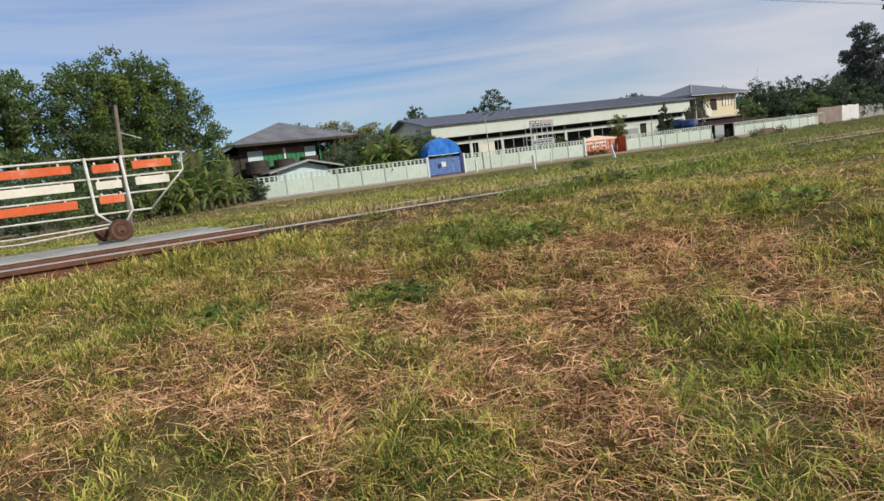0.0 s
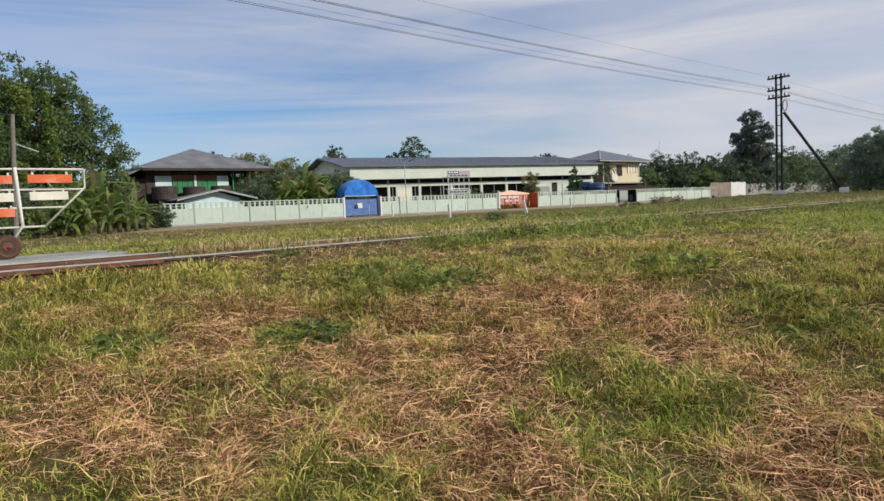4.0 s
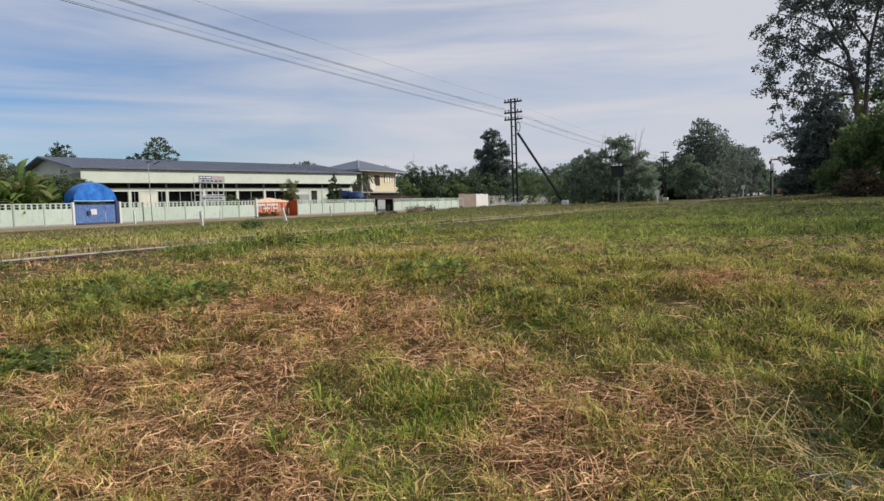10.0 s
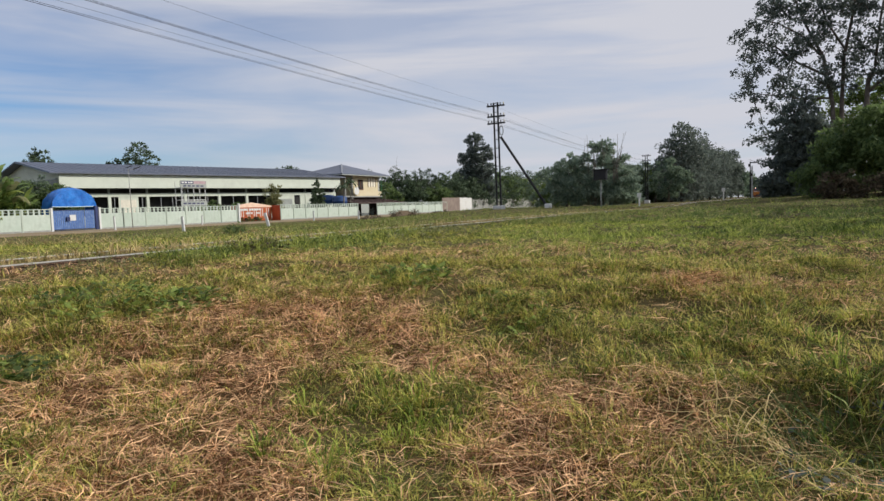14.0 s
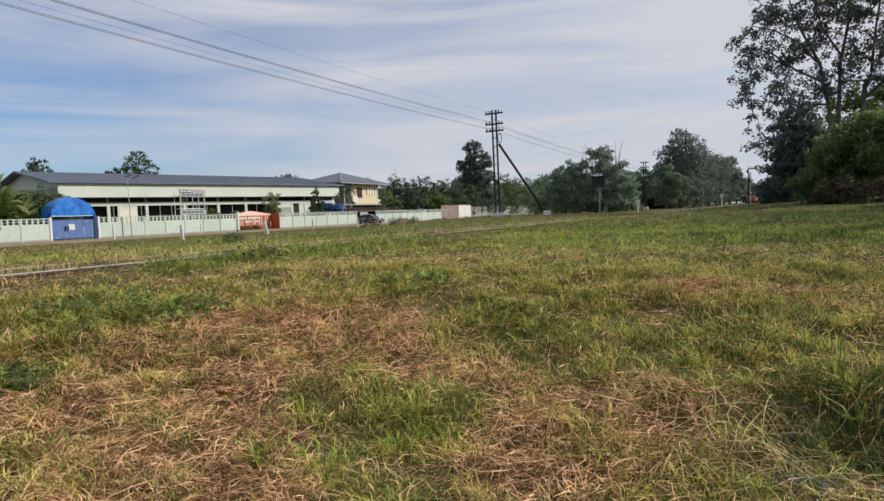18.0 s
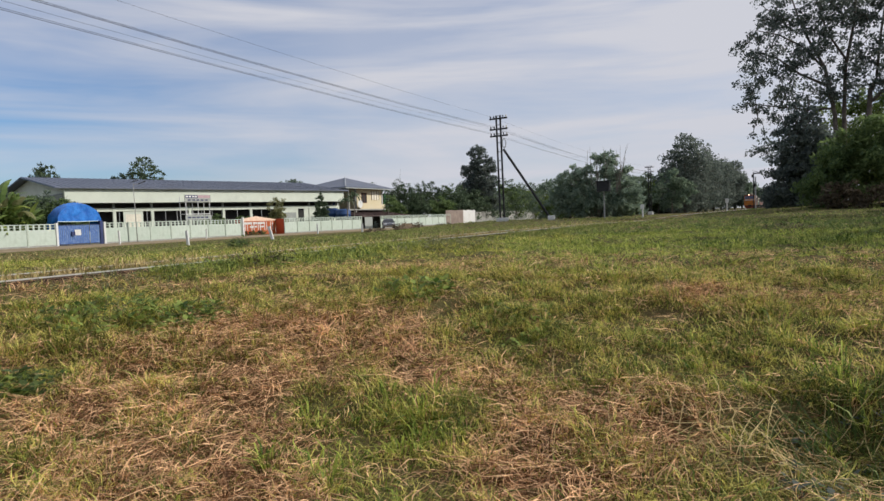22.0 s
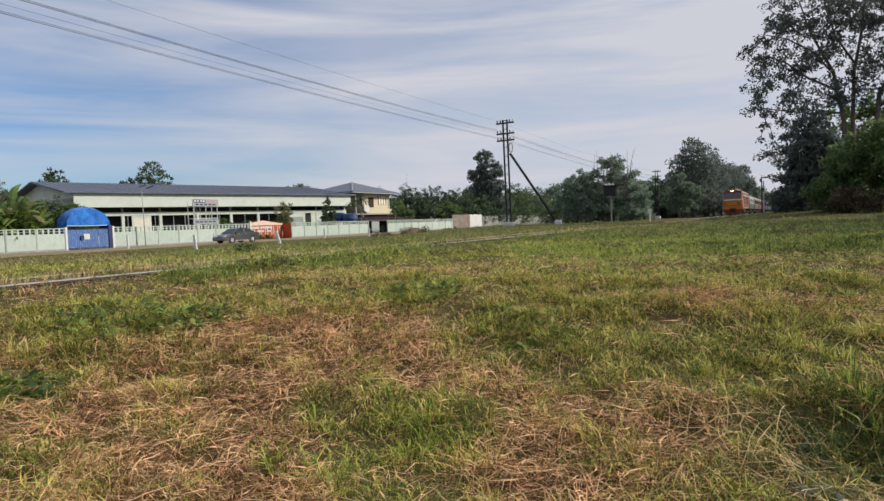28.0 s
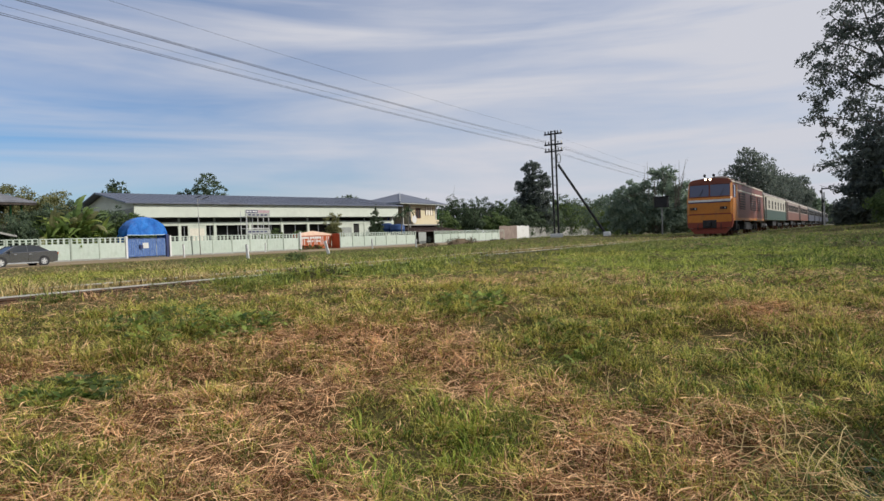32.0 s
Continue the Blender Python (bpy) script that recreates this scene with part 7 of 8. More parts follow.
def make_bananas():
    rng = random.Random(4)
    spots = [(-58.8, 32.6, 5.2), (-58.9, 31.0, 5.8), (-59.2, 29.4, 5.4), (-59.6, 31.8, 6.6), (-59.4, 33.8, 5.0), (-59.8, 30.4, 6.2), (-58.7, 28.4, 4.2), (-60.2, 32.8, 6.4)]
    for az, d, h in ((79.6, 46, 4.6), (78.0, 47, 5.0), (76.6, 48, 4.2), (80.8, 47, 5.0), (75.4, 50, 3.4), (79.0, 44, 3.2), (77.3, 45, 3.2), (78.6, 49, 5.2), (76.0, 47, 3.0), (74.6, 51, 2.6), (80.2, 44.5, 3.4)):
        x, y = polar(az, d)
        spots.append((x, y, h))
    for x, y, h in spots:
        p = thing("banana_plant", (x, y, gz(x, y) - 0.05), "banana plant with arching torn leaves", "banana plant", group="banana plants")
        part("stem", Buf().tube([(0, 0, 0), (0.05, 0.02, h * 0.25), (0.08, 0.05, h * 0.5)], [0.17, 0.14, 0.08], 8), M["leaf_olive"], p, smooth=True)
        for k in range(15):
            a = 137.5 * k + rng.uniform(-18, 18)
            L = h * rng.uniform(0.42, 0.68)
            part("leaf", banana_leaf(L, L * 0.092, rng.uniform(0.25, 1.3), rng), M["leaf_olive" if k % 6 == 1 else "leaf_yellow" if k % 4 == 0 else "banana"], p, at=pose(0.08, 0.05, h * (0.14 + 0.025 * k), 0, rng.uniform(-62, 2), a))
    for x, y, h in ((-58.0, 82.4, 6.6), (-57.7, 80.2, 5.6), (-57.9, 92.2, 4.4), (-75.0, 112.0, 5.0), (-72.0, 118.0, 4.6), (-68.0, 122.0, 4.4)):
        p = thing("palm", (x, y, ROAD_Z), "small palm beside the yellow house", "palm", group="palms by the yellow house")
        part("stem", Buf().tube([(0, 0, 0), (0.05, 0.05, h * 0.5), (0, 0.1, h * 0.8)], [0.12, 0.09, 0.07], 8), M["bark_pale"], p)
        for k in range(10):
            L = h * rng.uniform(0.26, 0.38)
            part("frond", banana_leaf(L, L * 0.13, rng.uniform(0.6, 1.3), rng), M["leaf_wood" if x > -65 else "banana"], p, at=pose(0, 0.1, h * 0.78, 0, rng.uniform(-30, 10), 36 * k + rng.uniform(-10, 10)))


make_bananas()


def make_dirt_heap():
    """A low heap of dug soil with weeds, beyond the rails."""
    rng = np.random.default_rng(61)
    for x, y, r, h in ((-30.4, 51.7, 1.7, 0.55), (-33.2, 50.6, 1.1, 0.3), (-27.6, 53.6, 1.2, 0.32)):
        b = Buf()
        rings = []
        for k in range(6):
            s = k / 5
            rings.append([(r * (1 - s * 0.92) * math.cos(a) * (1 + 0.14 * math.sin(3 * a + k)), r * 0.7 * (1 - s * 0.92) * math.sin(a), h * math.sin(1.45 * s) * (1 + 0.15 * math.sin(5 * a + 2 * k))) for a in [2 * math.pi * j / 20 for j in range(20)]])
        heap = thing("dirt_heap", (x, y, gz(x, y) - 0.06), "heap of brown soil with dry weeds on it", "dirt heap", group="dirt heaps")
        part("soil", b.loft(rings), M["soil"], heap, smooth=True)
        v, f = leaf_cloud(rng, [(0, 0, h * 0.4, r, r * 0.8, h * 0.8)], 1100, 0.07, 0.35, 24)
        tagged(part("dry_weed", raw_mesh("dry_weed", v, f, M["brush"]), None, heap), kind="stuff")


make_dirt_heap()

# ---- train ----


def section(half, bottom, side_top, roof_top, n=7, tumble=0.06):
    """The outline of a rail vehicle's body, from the lower left over the roof to the lower right."""
    pts = [(-half, bottom), (-half, bottom + 0.9), (-half + tumble, side_top)]
    for k in range(1, n):
        a = math.pi * k / n
        pts.append((-(half - tumble) * math.cos(a), side_top + (roof_top - side_top) * math.sin(a) ** 0.8))
    return pts + [(half - tumble, side_top), (half, bottom + 0.9), (half, bottom)]


def side_strip(x, y0, y1, z0, z1, proud=0.012):
    s = 1 if x > 0 else -1
    return Buf().box(min(x, x + s * proud), max(x, x + s * proud), y0, y1, z0, z1)


def bogie(parent, y, axles, gauge=0.53, r=0.43):
    bg = part("bogie_frame", Buf().box(-0.95, -0.83, y - axles * 0.85, y + axles * 0.85, 0.38, 0.72, bevel=0.03).box(0.83, 0.95, y - axles * 0.85, y + axles * 0.85, 0.38, 0.72, bevel=0.03).box(-0.83, 0.83, y - 0.2, y + 0.2, 0.45, 0.7), M["black"], parent)
    out = []
    for k in range(axles):
        yy = y + (k - (axles - 1) / 2) * 1.6
        w = Buf().tube([(-0.7, 0, 0), (0.7, 0, 0)], 0.07, 8)
        for s in (-1, 1):
            w.loft([[(s * dx, rr * math.cos(a), rr * math.sin(a)) for a in [2 * math.pi * j / 20 for j in range(20)]] for dx, rr in ((0.47, r + 0.02), (0.5, r + 0.02), (0.505, r), (0.6, r - 0.01), (0.6, r * 0.75), (0.57, r * 0.3))])
        out.append(part("wheelset", w, M["rust"], parent, at=pose(0, yy, r)))
        for s in (-1, 1):
            part("axle_box", Buf().box(s * 0.96 - 0.08, s * 0.96 + 0.08, yy - 0.14, yy + 0.14, 0.3, 0.58, bevel=0.03), M["black"], bg)
            part("spring", Buf().tube([(s * 0.9, yy + 0.32, 0.3), (s * 0.9, yy + 0.32, 0.6)], 0.07, 8), M["black"], bg)
    return out


def make_loco():
    """The front stands at y = 0, the body reaches back along +y; rails at z = 0."""
    L = 16.0
    t = thing("locomotive", (0, 0, 0), "orange diesel locomotive with white front stripe and lit headlamps", "locomotive")
    yel = mat("loco_orange", (0.40, 0.135, 0.018), (0.52, 0.20, 0.032), 1.5, 25, 0.4, 0.06, stain=(0.24, 0.10, 0.035), stain_scale=1.6, stain_amount=0.8)
    # red-brown side paint, set darker in place of shade from trees
    red = mat("loco_red_brown", (0.15, 0.040, 0.026), (0.21, 0.062, 0.038), 1.2, 25, 0.45, 0.06, stain=(0.11, 0.05, 0.04), stain_scale=0.8, stain_amount=0.6)
    skirt = mat("loco_skirt_red", (0.17, 0.032, 0.02), (0.25, 0.055, 0.03), 1.5, 25, 0.6, 0.1, stain=(0.08, 0.05, 0.04), stain_scale=1.5, stain_amount=0.7)
    roofm = mat("loco_roof", (0.26, 0.20, 0.16), (0.40, 0.33, 0.28), 1.0, 20, 0.5, 0.05)
    # blue base colour stands in for sky reflected in the glass
    win = glass("loco_glass_sky_tint", (0.045, 0.06, 0.12))
    half, zb, zs, zr = 1.38, 1.05, 3.16, 3.47
    # cab front: lower face upright, windscreen leaning back
    prof = [(0.06, zb), (0.0, 1.3), (0.0, 2.18), (0.10, 2.32), (0.34, 3.15), (0.66, 3.40)]
    front = Buf()
    vs = []
    for y, z in prof:
        hw = half - (0.0 if z < 2.3 else 0.05 * (z - 2.3)) - (0.22 if z > 3.3 else 0)
        vs += [(-hw + 0.12, y, z), (-hw, y + 0.14, z), (hw, y + 0.14, z), (hw - 0.12, y, z)]
    n = len(prof)
    fs = []
    for i in range(n - 1):
        a, c = i * 4, (i + 1) * 4
        fs += [(a, c, c + 3, a + 3), (a + 1, a, c, c + 1)[::-1], (a + 3, a + 2, c + 2, c + 3)[::-1]]
    front.add(vs, fs)
    cab = part("cab_front", front, yel, t, "orange cab front")
    part("brow", Buf().prism([(-1.3, 3.13), (1.3, 3.13), (1.25, 3.28), (1.05, 3.38), (0.4, 3.45), (-0.4, 3.45), (-1.05, 3.38), (-1.25, 3.28)], 0.32, 0.64, "y"), red, t, "red-brown brow over the windscreen")
    q = [(x, y + d, z) for d in (-0.004, 0.05) for x, y, z in ((-1.25, 0.10, 2.32), (1.25, 0.10, 2.32), (1.22, 0.337, 3.14), (-1.22, 0.337, 3.14))]
    part("windscreen_surround", Buf().add(q, [(0, 1, 2, 3), (0, 4, 5, 1), (1, 5, 6, 2), (2, 6, 7, 3), (3, 7, 4, 0), (4, 7, 6, 5)]), red, cab, "red-brown surround of the windscreen")
    for x0, x1 in ((-1.23, -0.03), (0.03, 1.23)):
        z0, z1 = 2.36, 3.09
        y0, y1 = 0.105, 0.31
        part("windscreen", Buf().add([(x0, y0, z0), (x1, y0, z0), (x1, y1, z1), (x0, y1, z1), (x0, y0 + 0.06, z0), (x1, y0 + 0.06, z0), (x1, y1 + 0.06, z1), (x0, y1 + 0.06, z1)], [(0, 1, 2, 3), (0, 4, 5, 1), (1, 5, 6, 2), (2, 6, 7, 3), (3, 7, 4, 0), (4, 7, 6, 5)]), win, cab, "dark windscreen")
        part("windscreen_frame", Buf().tube([(x0, y0 - 0.01, z0), (x1, y0 - 0.01, z0), (x1, y1 - 0.01, z1), (x0, y1 - 0.01, z1), (x0, y0 - 0.01, z0)], 0.025, 5), red, cab)
        part("wiper", Buf().tube([((x0 + x1) / 2, y0 - 0.03, z0), ((x0 + x1) / 2 + 0.25, (y0 + y1) / 2 - 0.04, z0 + 0.45)], 0.012, 4), M["black"], cab)
    white = M["white_paint"]
    part("front_stripe", Buf().box(-half + 0.1, half - 0.1, -0.015, 0.02, 2.06, 2.18), white, cab, "white stripe")
    part("front_stripe", Buf().box(-half + 0.1, half - 0.1, -0.014, 0.02, 2.0, 2.06), M["blue_dark"], cab, "dark blue stripe")
    part("belt", Buf().box(-half + 0.1, half - 0.1, -0.012, 0.02, 1.3, 1.37), skirt, cab)
    lamp = glow("headlamp_glow", (1.0, 0.62, 0.40), 12.0)
    for x in (-0.24, 0.04):
        h = part("headlamp", Buf().tube([(x, 0.42, 3.38), (x, 0.26, 3.38)], 0.085, 14), M["steel"], cab)
        part("lens", Buf().tube([(x, 0.265, 3.38), (x, 0.245, 3.38)], 0.058, 14), lamp, h, "lit warm headlamp lens")
    for x in (-0.95, 0.85):
        m = part("marker_lamp", Buf().box(x - 0.21, x + 0.21, -0.05, 0.03, 1.60, 1.75, bevel=0.02), M["black"], cab)
        for d in (-0.11, 0.11):
            part("lens", Buf().tube([(x + d, -0.045, 1.68), (x + d, -0.065, 1.68)], 0.055, 10), M["rust"] if d < 0 else M["concrete"], m)
    part("buffer_beam", Buf().prism([(-1.3, 0.52), (1.3, 0.52), (1.38, 0.75), (1.38, 1.3), (-1.38, 1.3), (-1.38, 0.75)], 0.0, 0.3, "y"), skirt, t, "dirty red buffer beam")
    part("beam_top", Buf().box(-1.33, 1.33, -0.01, 0.2, 0.86, 1.29, bevel=0.01), yel, t)
    part("coupler_panel", Buf().box(-0.42, 0.42, -0.03, 0.1, 0.52, 0.98, bevel=0.02), M["black"], t)
    part("coupler", Buf().box(-0.13, 0.13, -0.42, 0.05, 0.62, 0.88, bevel=0.04), M["black"], t, "black coupler")
    part("plough", Buf().prism([(-1.25, 0.5), (1.25, 0.5), (0.95, 0.18), (-0.95, 0.18)], 0.1, 0.28, "y"), skirt, t, "dirty red snowplough plate")
    for x in (-0.7, 0.7):
        part("air_hose", Buf().tube([(x, -0.02, 0.75), (x, -0.14, 0.62), (x, -0.1, 0.42)], 0.025, 6), M["black"], t)
    # body
    bd = Buf()
    sec = section(half, zb, zs, zr)
    bd.loft([[(x, y, z) for x, z in sec] for y in (0.62, L - 0.5, L)])
    body = part("body", bd, red, t, "red-brown body with cream lines")
    part("roof_skin", Buf().loft([[(x * 1.004, y, z + 0.012) for x, z in sec[2:-2]] for y in (0.65, L)], closed=False, caps=False), roofm, body, "dusty roof")
    for s in (-1, 1):
        x = s * half
        part("gutter", Buf().tube([(s * (half - 0.05), 0.5, zs + 0.04), (s * (half - 0.05), L, zs + 0.04)], 0.035, 5), M["board_cream"], body, "pale roof gutter")
        part("upper_line", side_strip(x - s * 0.045, 1.8, L, 2.72, 2.8), M["board_cream"], body, "cream line")
        part("cab_side", side_strip(x, 0.16, 1.5, zb, 2.25, 0.02), yel, body, "orange cab side")
        part("cab_window", side_strip(x - s * 0.05, 0.75, 1.3, 2.3, 3.0, 0.05), win, body)
        part("cab_door", side_strip(x - s * 0.02, 1.55, 2.15, zb, 3.05, 0.035), yel, body, "orange cab door")
        for k, (y0, y1) in enumerate(((3.0, 5.6), (8.4, 11.4), (12.2, 14.0))):
            g = part("grille", side_strip(x - s * 0.02, y0, y1, 1.62, 2.62, 0.03), M["black"], body, "dark radiator grille")
            for j in range(6):
                z = 1.68 + j * 0.155
                part("slat", side_strip(x + s * 0.012, y0, y1, z, z + 0.05, 0.025), red, g)
        part("handrail", Buf().tube([(x + s * 0.06, 1.5, 1.2), (x + s * 0.06, 1.5, 2.2)], 0.015, 5), M["steel"], body)
        part("sole_bar", side_strip(x - s * 0.02, 0.3, L, 0.92, 1.08, 0.04), yel, body, "orange sole bar")
        part("fuel_tank", Buf().box(min(s * 0.5, s * 1.2), max(s * 0.5, s * 1.2), 6.3, 9.7, 0.35, 0.92, bevel=0.06), M["black"], body)
        part("steps", Buf().box(min(s * 1.05, s * 1.35), max(s * 1.05, s * 1.35), 1.5, 2.1, 0.4, 0.9), M["black"], body)
    for x in (-0.3, 0.25):
        part("horn", Buf().tube([(x, 0.62, 3.62), (x, 0.35, 3.62)], [0.04, 0.09], 8), M["black"], body)
        part("horn_stand", Buf().tube([(x, 0.6, 3.4), (x, 0.6, 3.64)], 0.02, 5), M["black"], body)
    for y in (4.0, 7.0, 10.0, 13.0):
        part("roof_vent", Buf().loft([[(rr * math.cos(a), y + rr * math.sin(a), z) for a in [2 * math.pi * k / 14 for k in range(14)]] for z, rr in ((3.55, 0.5), (3.72, 0.5), (3.76, 0.4))]), roofm, body)
    wheels = bogie(t, 3.2, 3) + bogie(t, 12.8, 3)
    for ob in t.children_recursive:
        if ob not in wheels:
            ob.data.transform(Matrix.Diagonal((0.985, 1, 1.085, 1)))
    return t, wheels


def make_coach(name, label, upper, lower, roofm, n=11, wide=0.85, L=19.6):
    t = thing(name, (0, 0, 0), label, "coach", group="coaches of the train")
    half, zb, zs, zr = 1.37, 0.98, 3.05, 3.58
    sec = section(half, zb, zs, zr, tumble=0.04)
    body = part("body", Buf().loft([[(x, y, z) for x, z in sec] for y in (0, L)]), upper, t)
    part("roof_skin", Buf().loft([[(x * 1.004, y, z + 0.012) for x, z in sec[2:-2]] for y in (-0.02, L + 0.02)], closed=False, caps=False), roofm, body, "dull roof")
    part("end_door", Buf().box(-0.4, 0.4, -0.03, 0.0, zb, 2.9), M["dark"], body)
    for s in (-1, 1):
        x = s * half
        part("lower_side", side_strip(x, 0.0, L, zb, 1.88, 0.014), lower, body)
        part("gutter", Buf().tube([(s * (half - 0.03), 0, zs + 0.03), (s * (half - 0.03), L, zs + 0.03)], 0.03, 5), M["board_cream"], body)
        for y in (0.45, L - 1.15):
            # the open doorway is a near-black panel, its shade put in as colour
            part("door", side_strip(x, y, y + 0.7, zb, 2.95, 0.03), M["dark"], body, "dark panel standing in for an open doorway")
            part("door_step", Buf().box(min(s * 1.1, s * 1.38), max(s * 1.1, s * 1.38), y, y + 0.7, 0.5, 0.6), M["steel"], body)
        for k in range(n):
            y = 2.0 + (k + 0.5) * (L - 4.0) / n - wide / 2
            w = part("window", side_strip(x - s * 0.01, y, y + wide, 2.02, 2.72, 0.03), M["dark"], body, "dark window")
            part("window_rail", side_strip(x, y, y + wide, 2.35, 2.4, 0.035), upper, w)
        part("under_box", Buf().box(min(s * 0.5, s * 1.15), max(s * 0.5, s * 1.15), 8.0, 11.0, 0.45, 0.95, bevel=0.03), M["black"], body)
    bogie(t, 3.0, 2)
    bogie(t, L - 3.0, 2)
    return t


def make_train():
    cream = mat("coach_cream", (0.36, 0.34, 0.28), (0.46, 0.44, 0.37), 0.8, 20, 0.5, 0.05, stain=(0.36, 0.30, 0.24), stain_scale=0.6, stain_amount=0.5)
    green = mat("coach_green", (0.018, 0.05, 0.038), (0.035, 0.078, 0.06), 0.8, 20, 0.5, 0.05, stain=(0.08, 0.1, 0.08), stain_amount=0.5)
    pink = mat("coach_faded_pink", (0.20, 0.15, 0.13), (0.28, 0.22, 0.19), 0.8, 20, 0.5, 0.05, stain=(0.36, 0.26, 0.22), stain_amount=0.5)
    rose = mat("coach_orange_red", (0.11, 0.04, 0.026), (0.16, 0.062, 0.04), 0.8, 20, 0.5, 0.05, stain=(0.3, 0.14, 0.1), stain_amount=0.5)
    blue = mat("coach_dull_blue", (0.03, 0.036, 0.045), (0.05, 0.058, 0.07), 0.8, 20, 0.5, 0.05)
    navy = mat("coach_dark_blue", (0.03, 0.035, 0.06), (0.05, 0.06, 0.09), 0.8, 20, 0.5, 0.05)
    roofm = mat("coach_roof", (0.15, 0.13, 0.12), (0.24, 0.21, 0.19), 0.8, 15, 0.6, 0.05)
    loco, wheels = make_loco()
    train = [(loco, 0.0)]
    y = 16.9
    for name, label, u, lo in (
        ("coach", "cream and green coach", cream, green), ("coach", "faded pink and orange coach", pink, rose), ("coach", "faded pink and orange coach", pink, rose),
        ("coach", "dull blue coach", blue, navy), ("coach", "dull blue coach", blue, navy), ("coach", "dull blue coach", blue, navy), ("coach", "dull blue coach", blue, navy), ("coach", "dull blue coach", blue, navy),
    ):
        train.append((make_coach(name, label + " with dark open windows behind the locomotive", u, lo, roofm, *((6, 0.6) if u is cream else (11, 0.85))), y))
        y += 20.4
    return train, wheels


TRAIN, LOCO_WHEELS = make_train()

# ---- car ----


def make_car():
    """A sedan; nose at +x, wheels stand at z = 0."""
    t = thing("sedan_car", (0, 0, 0), "silver grey sedan car with dark windows", "car")
    paint = mat("silver_grey_car_paint", (0.20, 0.20, 0.205), (0.27, 0.27, 0.275), 0.6, 30, 0.16, 0, metal=0.8, spec=0.6)
    win = glass("car_glass")
    W, k_size = 0.87, 0.975
    # side outline of the body below the windows, from the rear over the top to the nose
    top = [(-2.34, 0.62), (-2.33, 0.92), (-2.2, 1.0), (-1.5, 1.02), (-0.4, 0.98), (0.8, 0.95), (1.5, 0.88), (2.05, 0.76), (2.3, 0.62)]
    bot = [(2.36, 0.45), (2.3, 0.25), (1.85, 0.2), (-1.9, 0.2), (-2.3, 0.28)]
    line = top + bot
    rings = []
    for y, k in ((-W, 0.93), (-W * 0.97, 1.0), (-W * 0.6, 1.01), (0, 1.015), (W * 0.6, 1.01), (W * 0.97, 1.0), (W, 0.93)):
        rings.append([(x * (0.985 if abs(y) > W * 0.9 else 1.0), y, 0.55 + (z - 0.55) * k) for x, z in line])
    body = part("body", Buf().loft(rings), paint, t)
    # cabin
    cab = [(-1.75, 0.98), (-1.05, 1.40), (-0.6, 1.455), (0.1, 1.45), (0.45, 1.38), (1.25, 0.92)]
    glassy = Buf().loft([[(x, y * (1 - 0.24 * max(0, (z - 0.95) / 0.5)), z) for x, z in cab] for y in (-W + 0.07, 0, W - 0.07)])
    part("windows", glassy, win, t, "dark tinted windows")
    roof = Buf().loft([[(x, y, z + 0.015) for x, z in ((-1.08, 1.39), (-0.6, 1.457), (0.1, 1.452), (0.47, 1.375), (0.1, 1.42), (-0.6, 1.42))] for y in (-0.63, 0, 0.63)])
    part("roof_panel", roof, paint, t)
    for s in (-1, 1):
        for x0, z0, x1, z1 in ((-1.75, 0.99, -1.05, 1.41), (1.22, 0.94, 0.45, 1.39), (-0.32, 0.98, -0.35, 1.44)):
            part("pillar", Buf().tube([(x0, s * (W - 0.07), z0), (x1, s * (W - 0.26), z1)], 0.035 if x0 != -0.32 else 0.02, 6), paint, t)
        part("door_line", Buf().box(-0.33, -0.315, s * W - 0.01, s * W + 0.004, 0.35, 0.95), M["black"], body)
        part("door_line", Buf().box(0.85, 0.865, s * W - 0.01, s * W + 0.004, 0.35, 0.92), M["black"], body)
        for x in (-0.55, 0.4):
            part("door_handle", Buf().box(x, x + 0.18, s * W - 0.005, s * W + 0.02, 0.82, 0.85), M["steel"], body)
        part("mirror", Buf().box(0.72, 0.9, s * 0.86, s * 1.02 if s > 0 else s * 0.86, 0.96, 1.08) if s > 0 else Buf().box(0.72, 0.9, -1.02, -0.86, 0.96, 1.08), paint, t)
        part("headlamp", Buf().box(1.98, 2.27, min(s * 0.45, s * 0.8), max(s * 0.45, s * 0.8), 0.6, 0.74), M["white_paint"], body, "clear headlamp")
        part("tail_lamp", Buf().box(-2.36, -2.1, min(s * 0.55, s * 0.84), max(s * 0.55, s * 0.84), 0.72, 0.92), M["orange_dark"], body, "red tail lamp")
        part("wheel_arch", Buf().tube([(1.4, s * (W - 0.16), 0.33), (1.4, s * (W + 0.004), 0.33)], 0.37, 20), M["black"], body)
        part("wheel_arch", Buf().tube([(-1.35, s * (W - 0.16), 0.33), (-1.35, s * (W + 0.004), 0.33)], 0.37, 20), M["black"], body)
    part("sill", Buf().box(-1.0, 1.0, -W - 0.005, W + 0.005, 0.2, 0.27), M["steel"], body)
    part("grille", Buf().box(2.28, 2.34, -0.4, 0.4, 0.48, 0.6), M["black"], body)
    part("number_plate", Buf().box(-2.37, -2.34, -0.22, 0.22, 0.62, 0.74), M["white_paint"], body)
    wheels = []
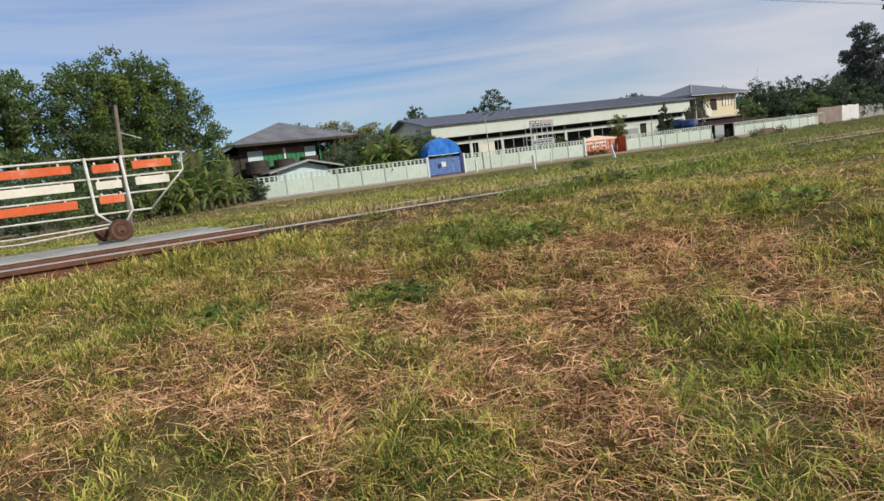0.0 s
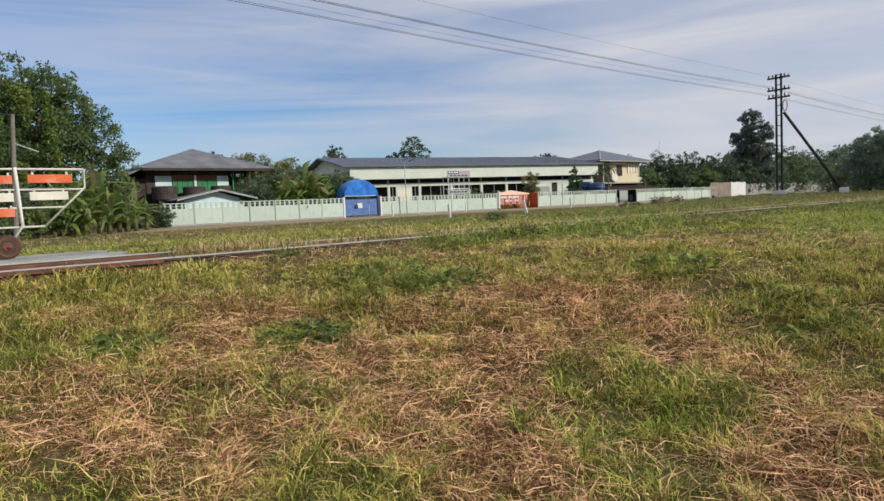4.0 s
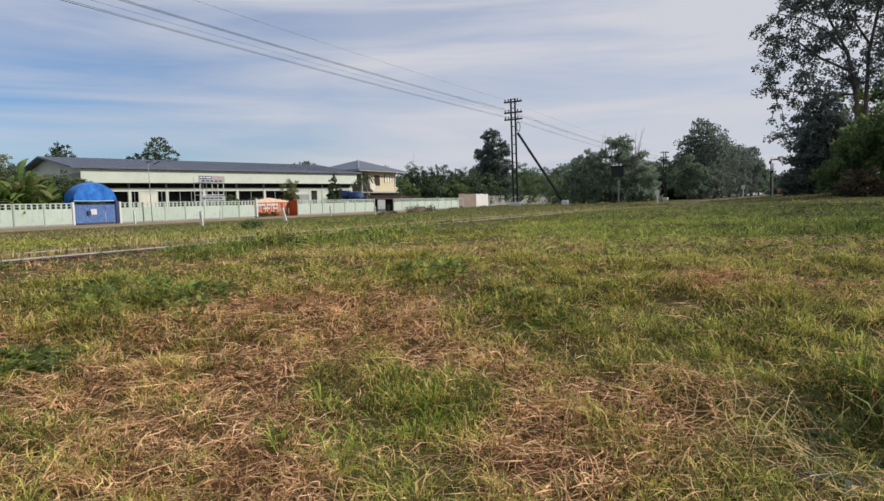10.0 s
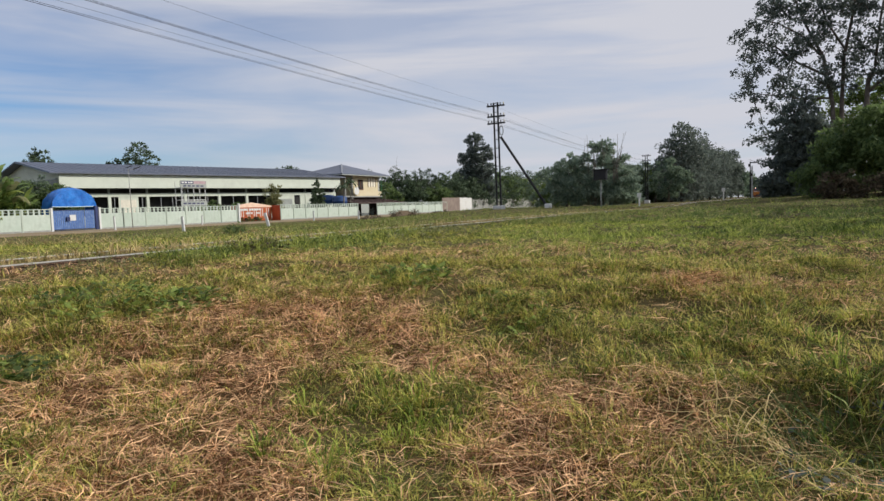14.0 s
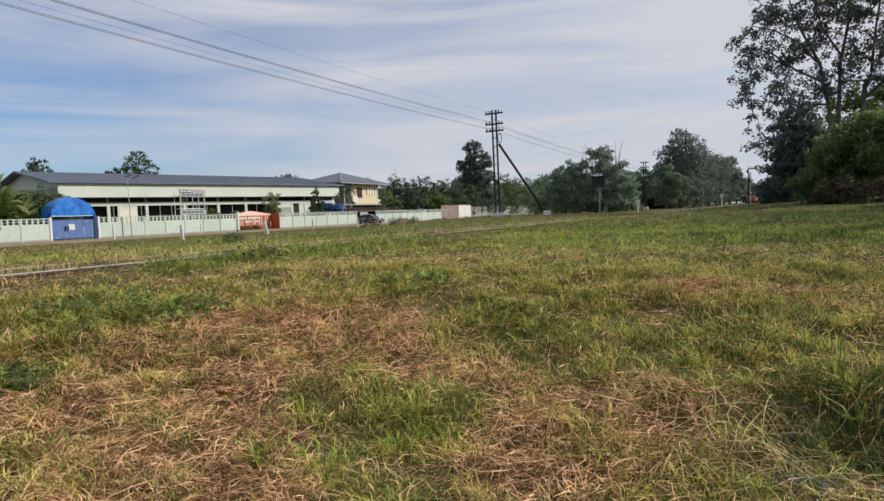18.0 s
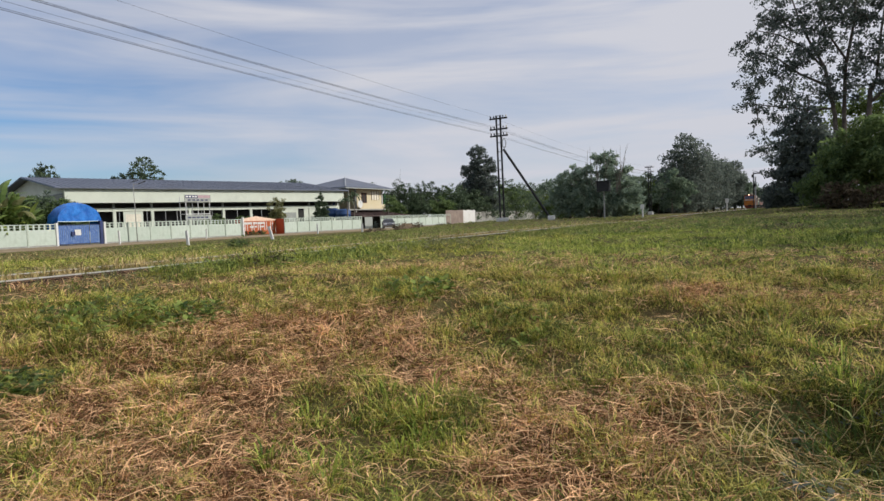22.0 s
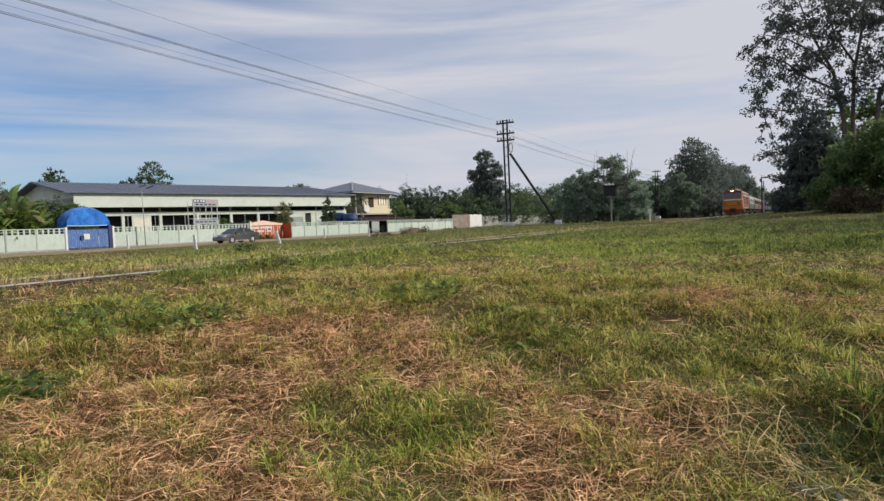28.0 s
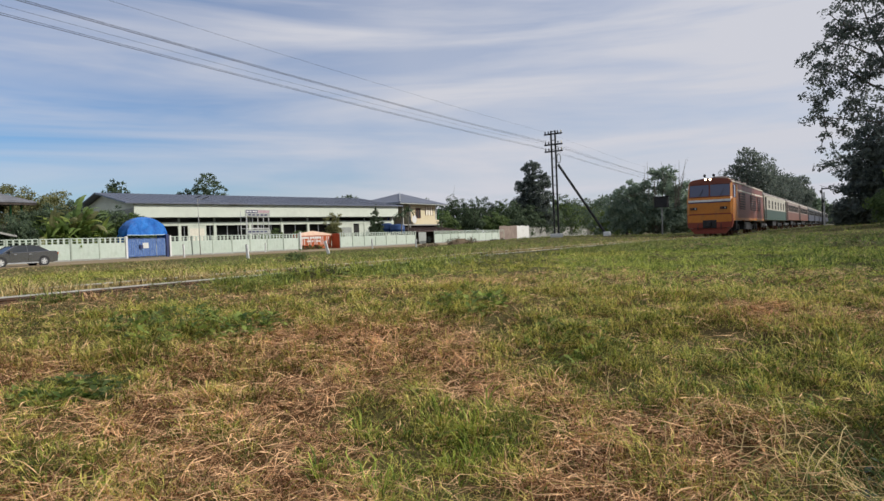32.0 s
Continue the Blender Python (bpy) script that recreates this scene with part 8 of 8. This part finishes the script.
    for x in (1.4, -1.35):
        for s in (-1, 1):
            y = s * (W - 0.1)
            w = part("wheel", Buf().loft([[(rr * math.cos(a), dy, rr * math.sin(a)) for a in [2 * math.pi * k / 24 for k in range(24)]] for dy, rr in ((-0.1, 0.26), (-0.09, 0.31), (0.09, 0.31), (0.1, 0.26))]), M["tyre"], t, at=pose(x, y, 0.31))
            part("rim", Buf().loft([[(rr * math.cos(a), s * dy, rr * math.sin(a)) for a in [2 * math.pi * k / 24 for k in range(24)]] for dy, rr in ((0.08, 0.22), (0.112, 0.215), (0.10, 0.17), (0.115, 0.03))]), M["steel"], w, "alloy rim")
            for k in range(5):
                a = 2 * math.pi * k / 5
                part("spoke", Buf().box(0.04, 0.2, -0.025, 0.025, -0.012, 0.012, pose(0, s * 0.116, 0) @ Matrix.Rotation(-a, 4, "Y") @ pose(0, 0, 0, 90, 0, 0)), M["white_paint"], w)
            wheels.append((w, x * k_size, y * k_size))
    for ob in t.children_recursive:
        ob.data.transform(Matrix.Scale(k_size, 4))
        ob.matrix_basis.translation *= k_size
    return t, wheels


CAR, CAR_WHEELS = make_car()

# ---- what moves ----
# seconds and metres of the train's front along the track
TRAIN_ROWS = [(0, 492), (6, 406), (13, 308), (18, 244), (20, 217), (22, 190.5), (24, 164), (25.5, 143), (28, 105), (30, 74.2), (32, 43.6)]
# seconds, place and heading of the car: out of the yard, then along the road
CAR_ROWS = [(0, -70, 84.3, 2), (13, -66.5, 84.2, 2), (14.5, -60.6, 84.2, 3), (16.5, -57.2, 84.7, 4), (18, -56.0, 85.0, 4), (19, -55.2, 85.2, 2), (20, -54.4, 85.1, -8), (21, -53.1, 84.0, -30), (22, -51.3, 81.7, -54), (23, -49.4, 76.5, -72), (24, -48.2, 70.2, -80), (25, -47.6, 63.8, -86), (25.5, -47.5, 60.6, -88), (27.5, -47.5, 49.2, -90), (28, -47.5, 46.2, -90), (29, -47.5, 39.9, -90), (30, -47.5, 33.6, -90), (31, -47.5, 27.4, -90), (32, -47.5, 21.35, -90)]


def motions():
    def heading(y):
        return -math.degrees(math.atan((track_x(y + 14) - track_x(y + 2)) / 12))

    for ob, back in TRAIN:
        walk(ob, [(t, pose(track_x(y + back), y + back, float(rail_z(y + back)), 0, 0, heading(y + back))) for t, y in TRAIN_ROWS])
    ts, ys = [r[0] for r in TRAIN_ROWS], [r[1] for r in TRAIN_ROWS]
    times = [0.0] + [24 + k / 30 for k in range(241)]
    for w in LOCO_WHEELS:
        _, y, z = w.matrix_basis.translation
        rows = [(t, pose(0, y, z) @ Matrix.Rotation((164 - float(np.interp(max(t, 24), ts, ys))) / 0.43, 4, "X")) for t in times]
        walk(w, rows)
    rows = [(t, pose(x, y, gz(x, y) + 0.03, 0, 0, h)) for t, x, y, h in CAR_ROWS]
    walk(CAR, rows)
    gone, at = [0.0], [0.0]
    for a, b in zip(CAR_ROWS, CAR_ROWS[1:]):
        gone.append(gone[-1] + math.hypot(b[1] - a[1], b[2] - a[2]))
        at.append(b[0])
    for w, x, y in CAR_WHEELS:
        walk(w, [(t, pose(x, y, 0.3022) @ Matrix.Rotation(float(np.interp(t, at, gone)) / 0.3022, 4, "Y")) for t in [k / 14 for k in range(14 * 32 + 1)]])


motions()
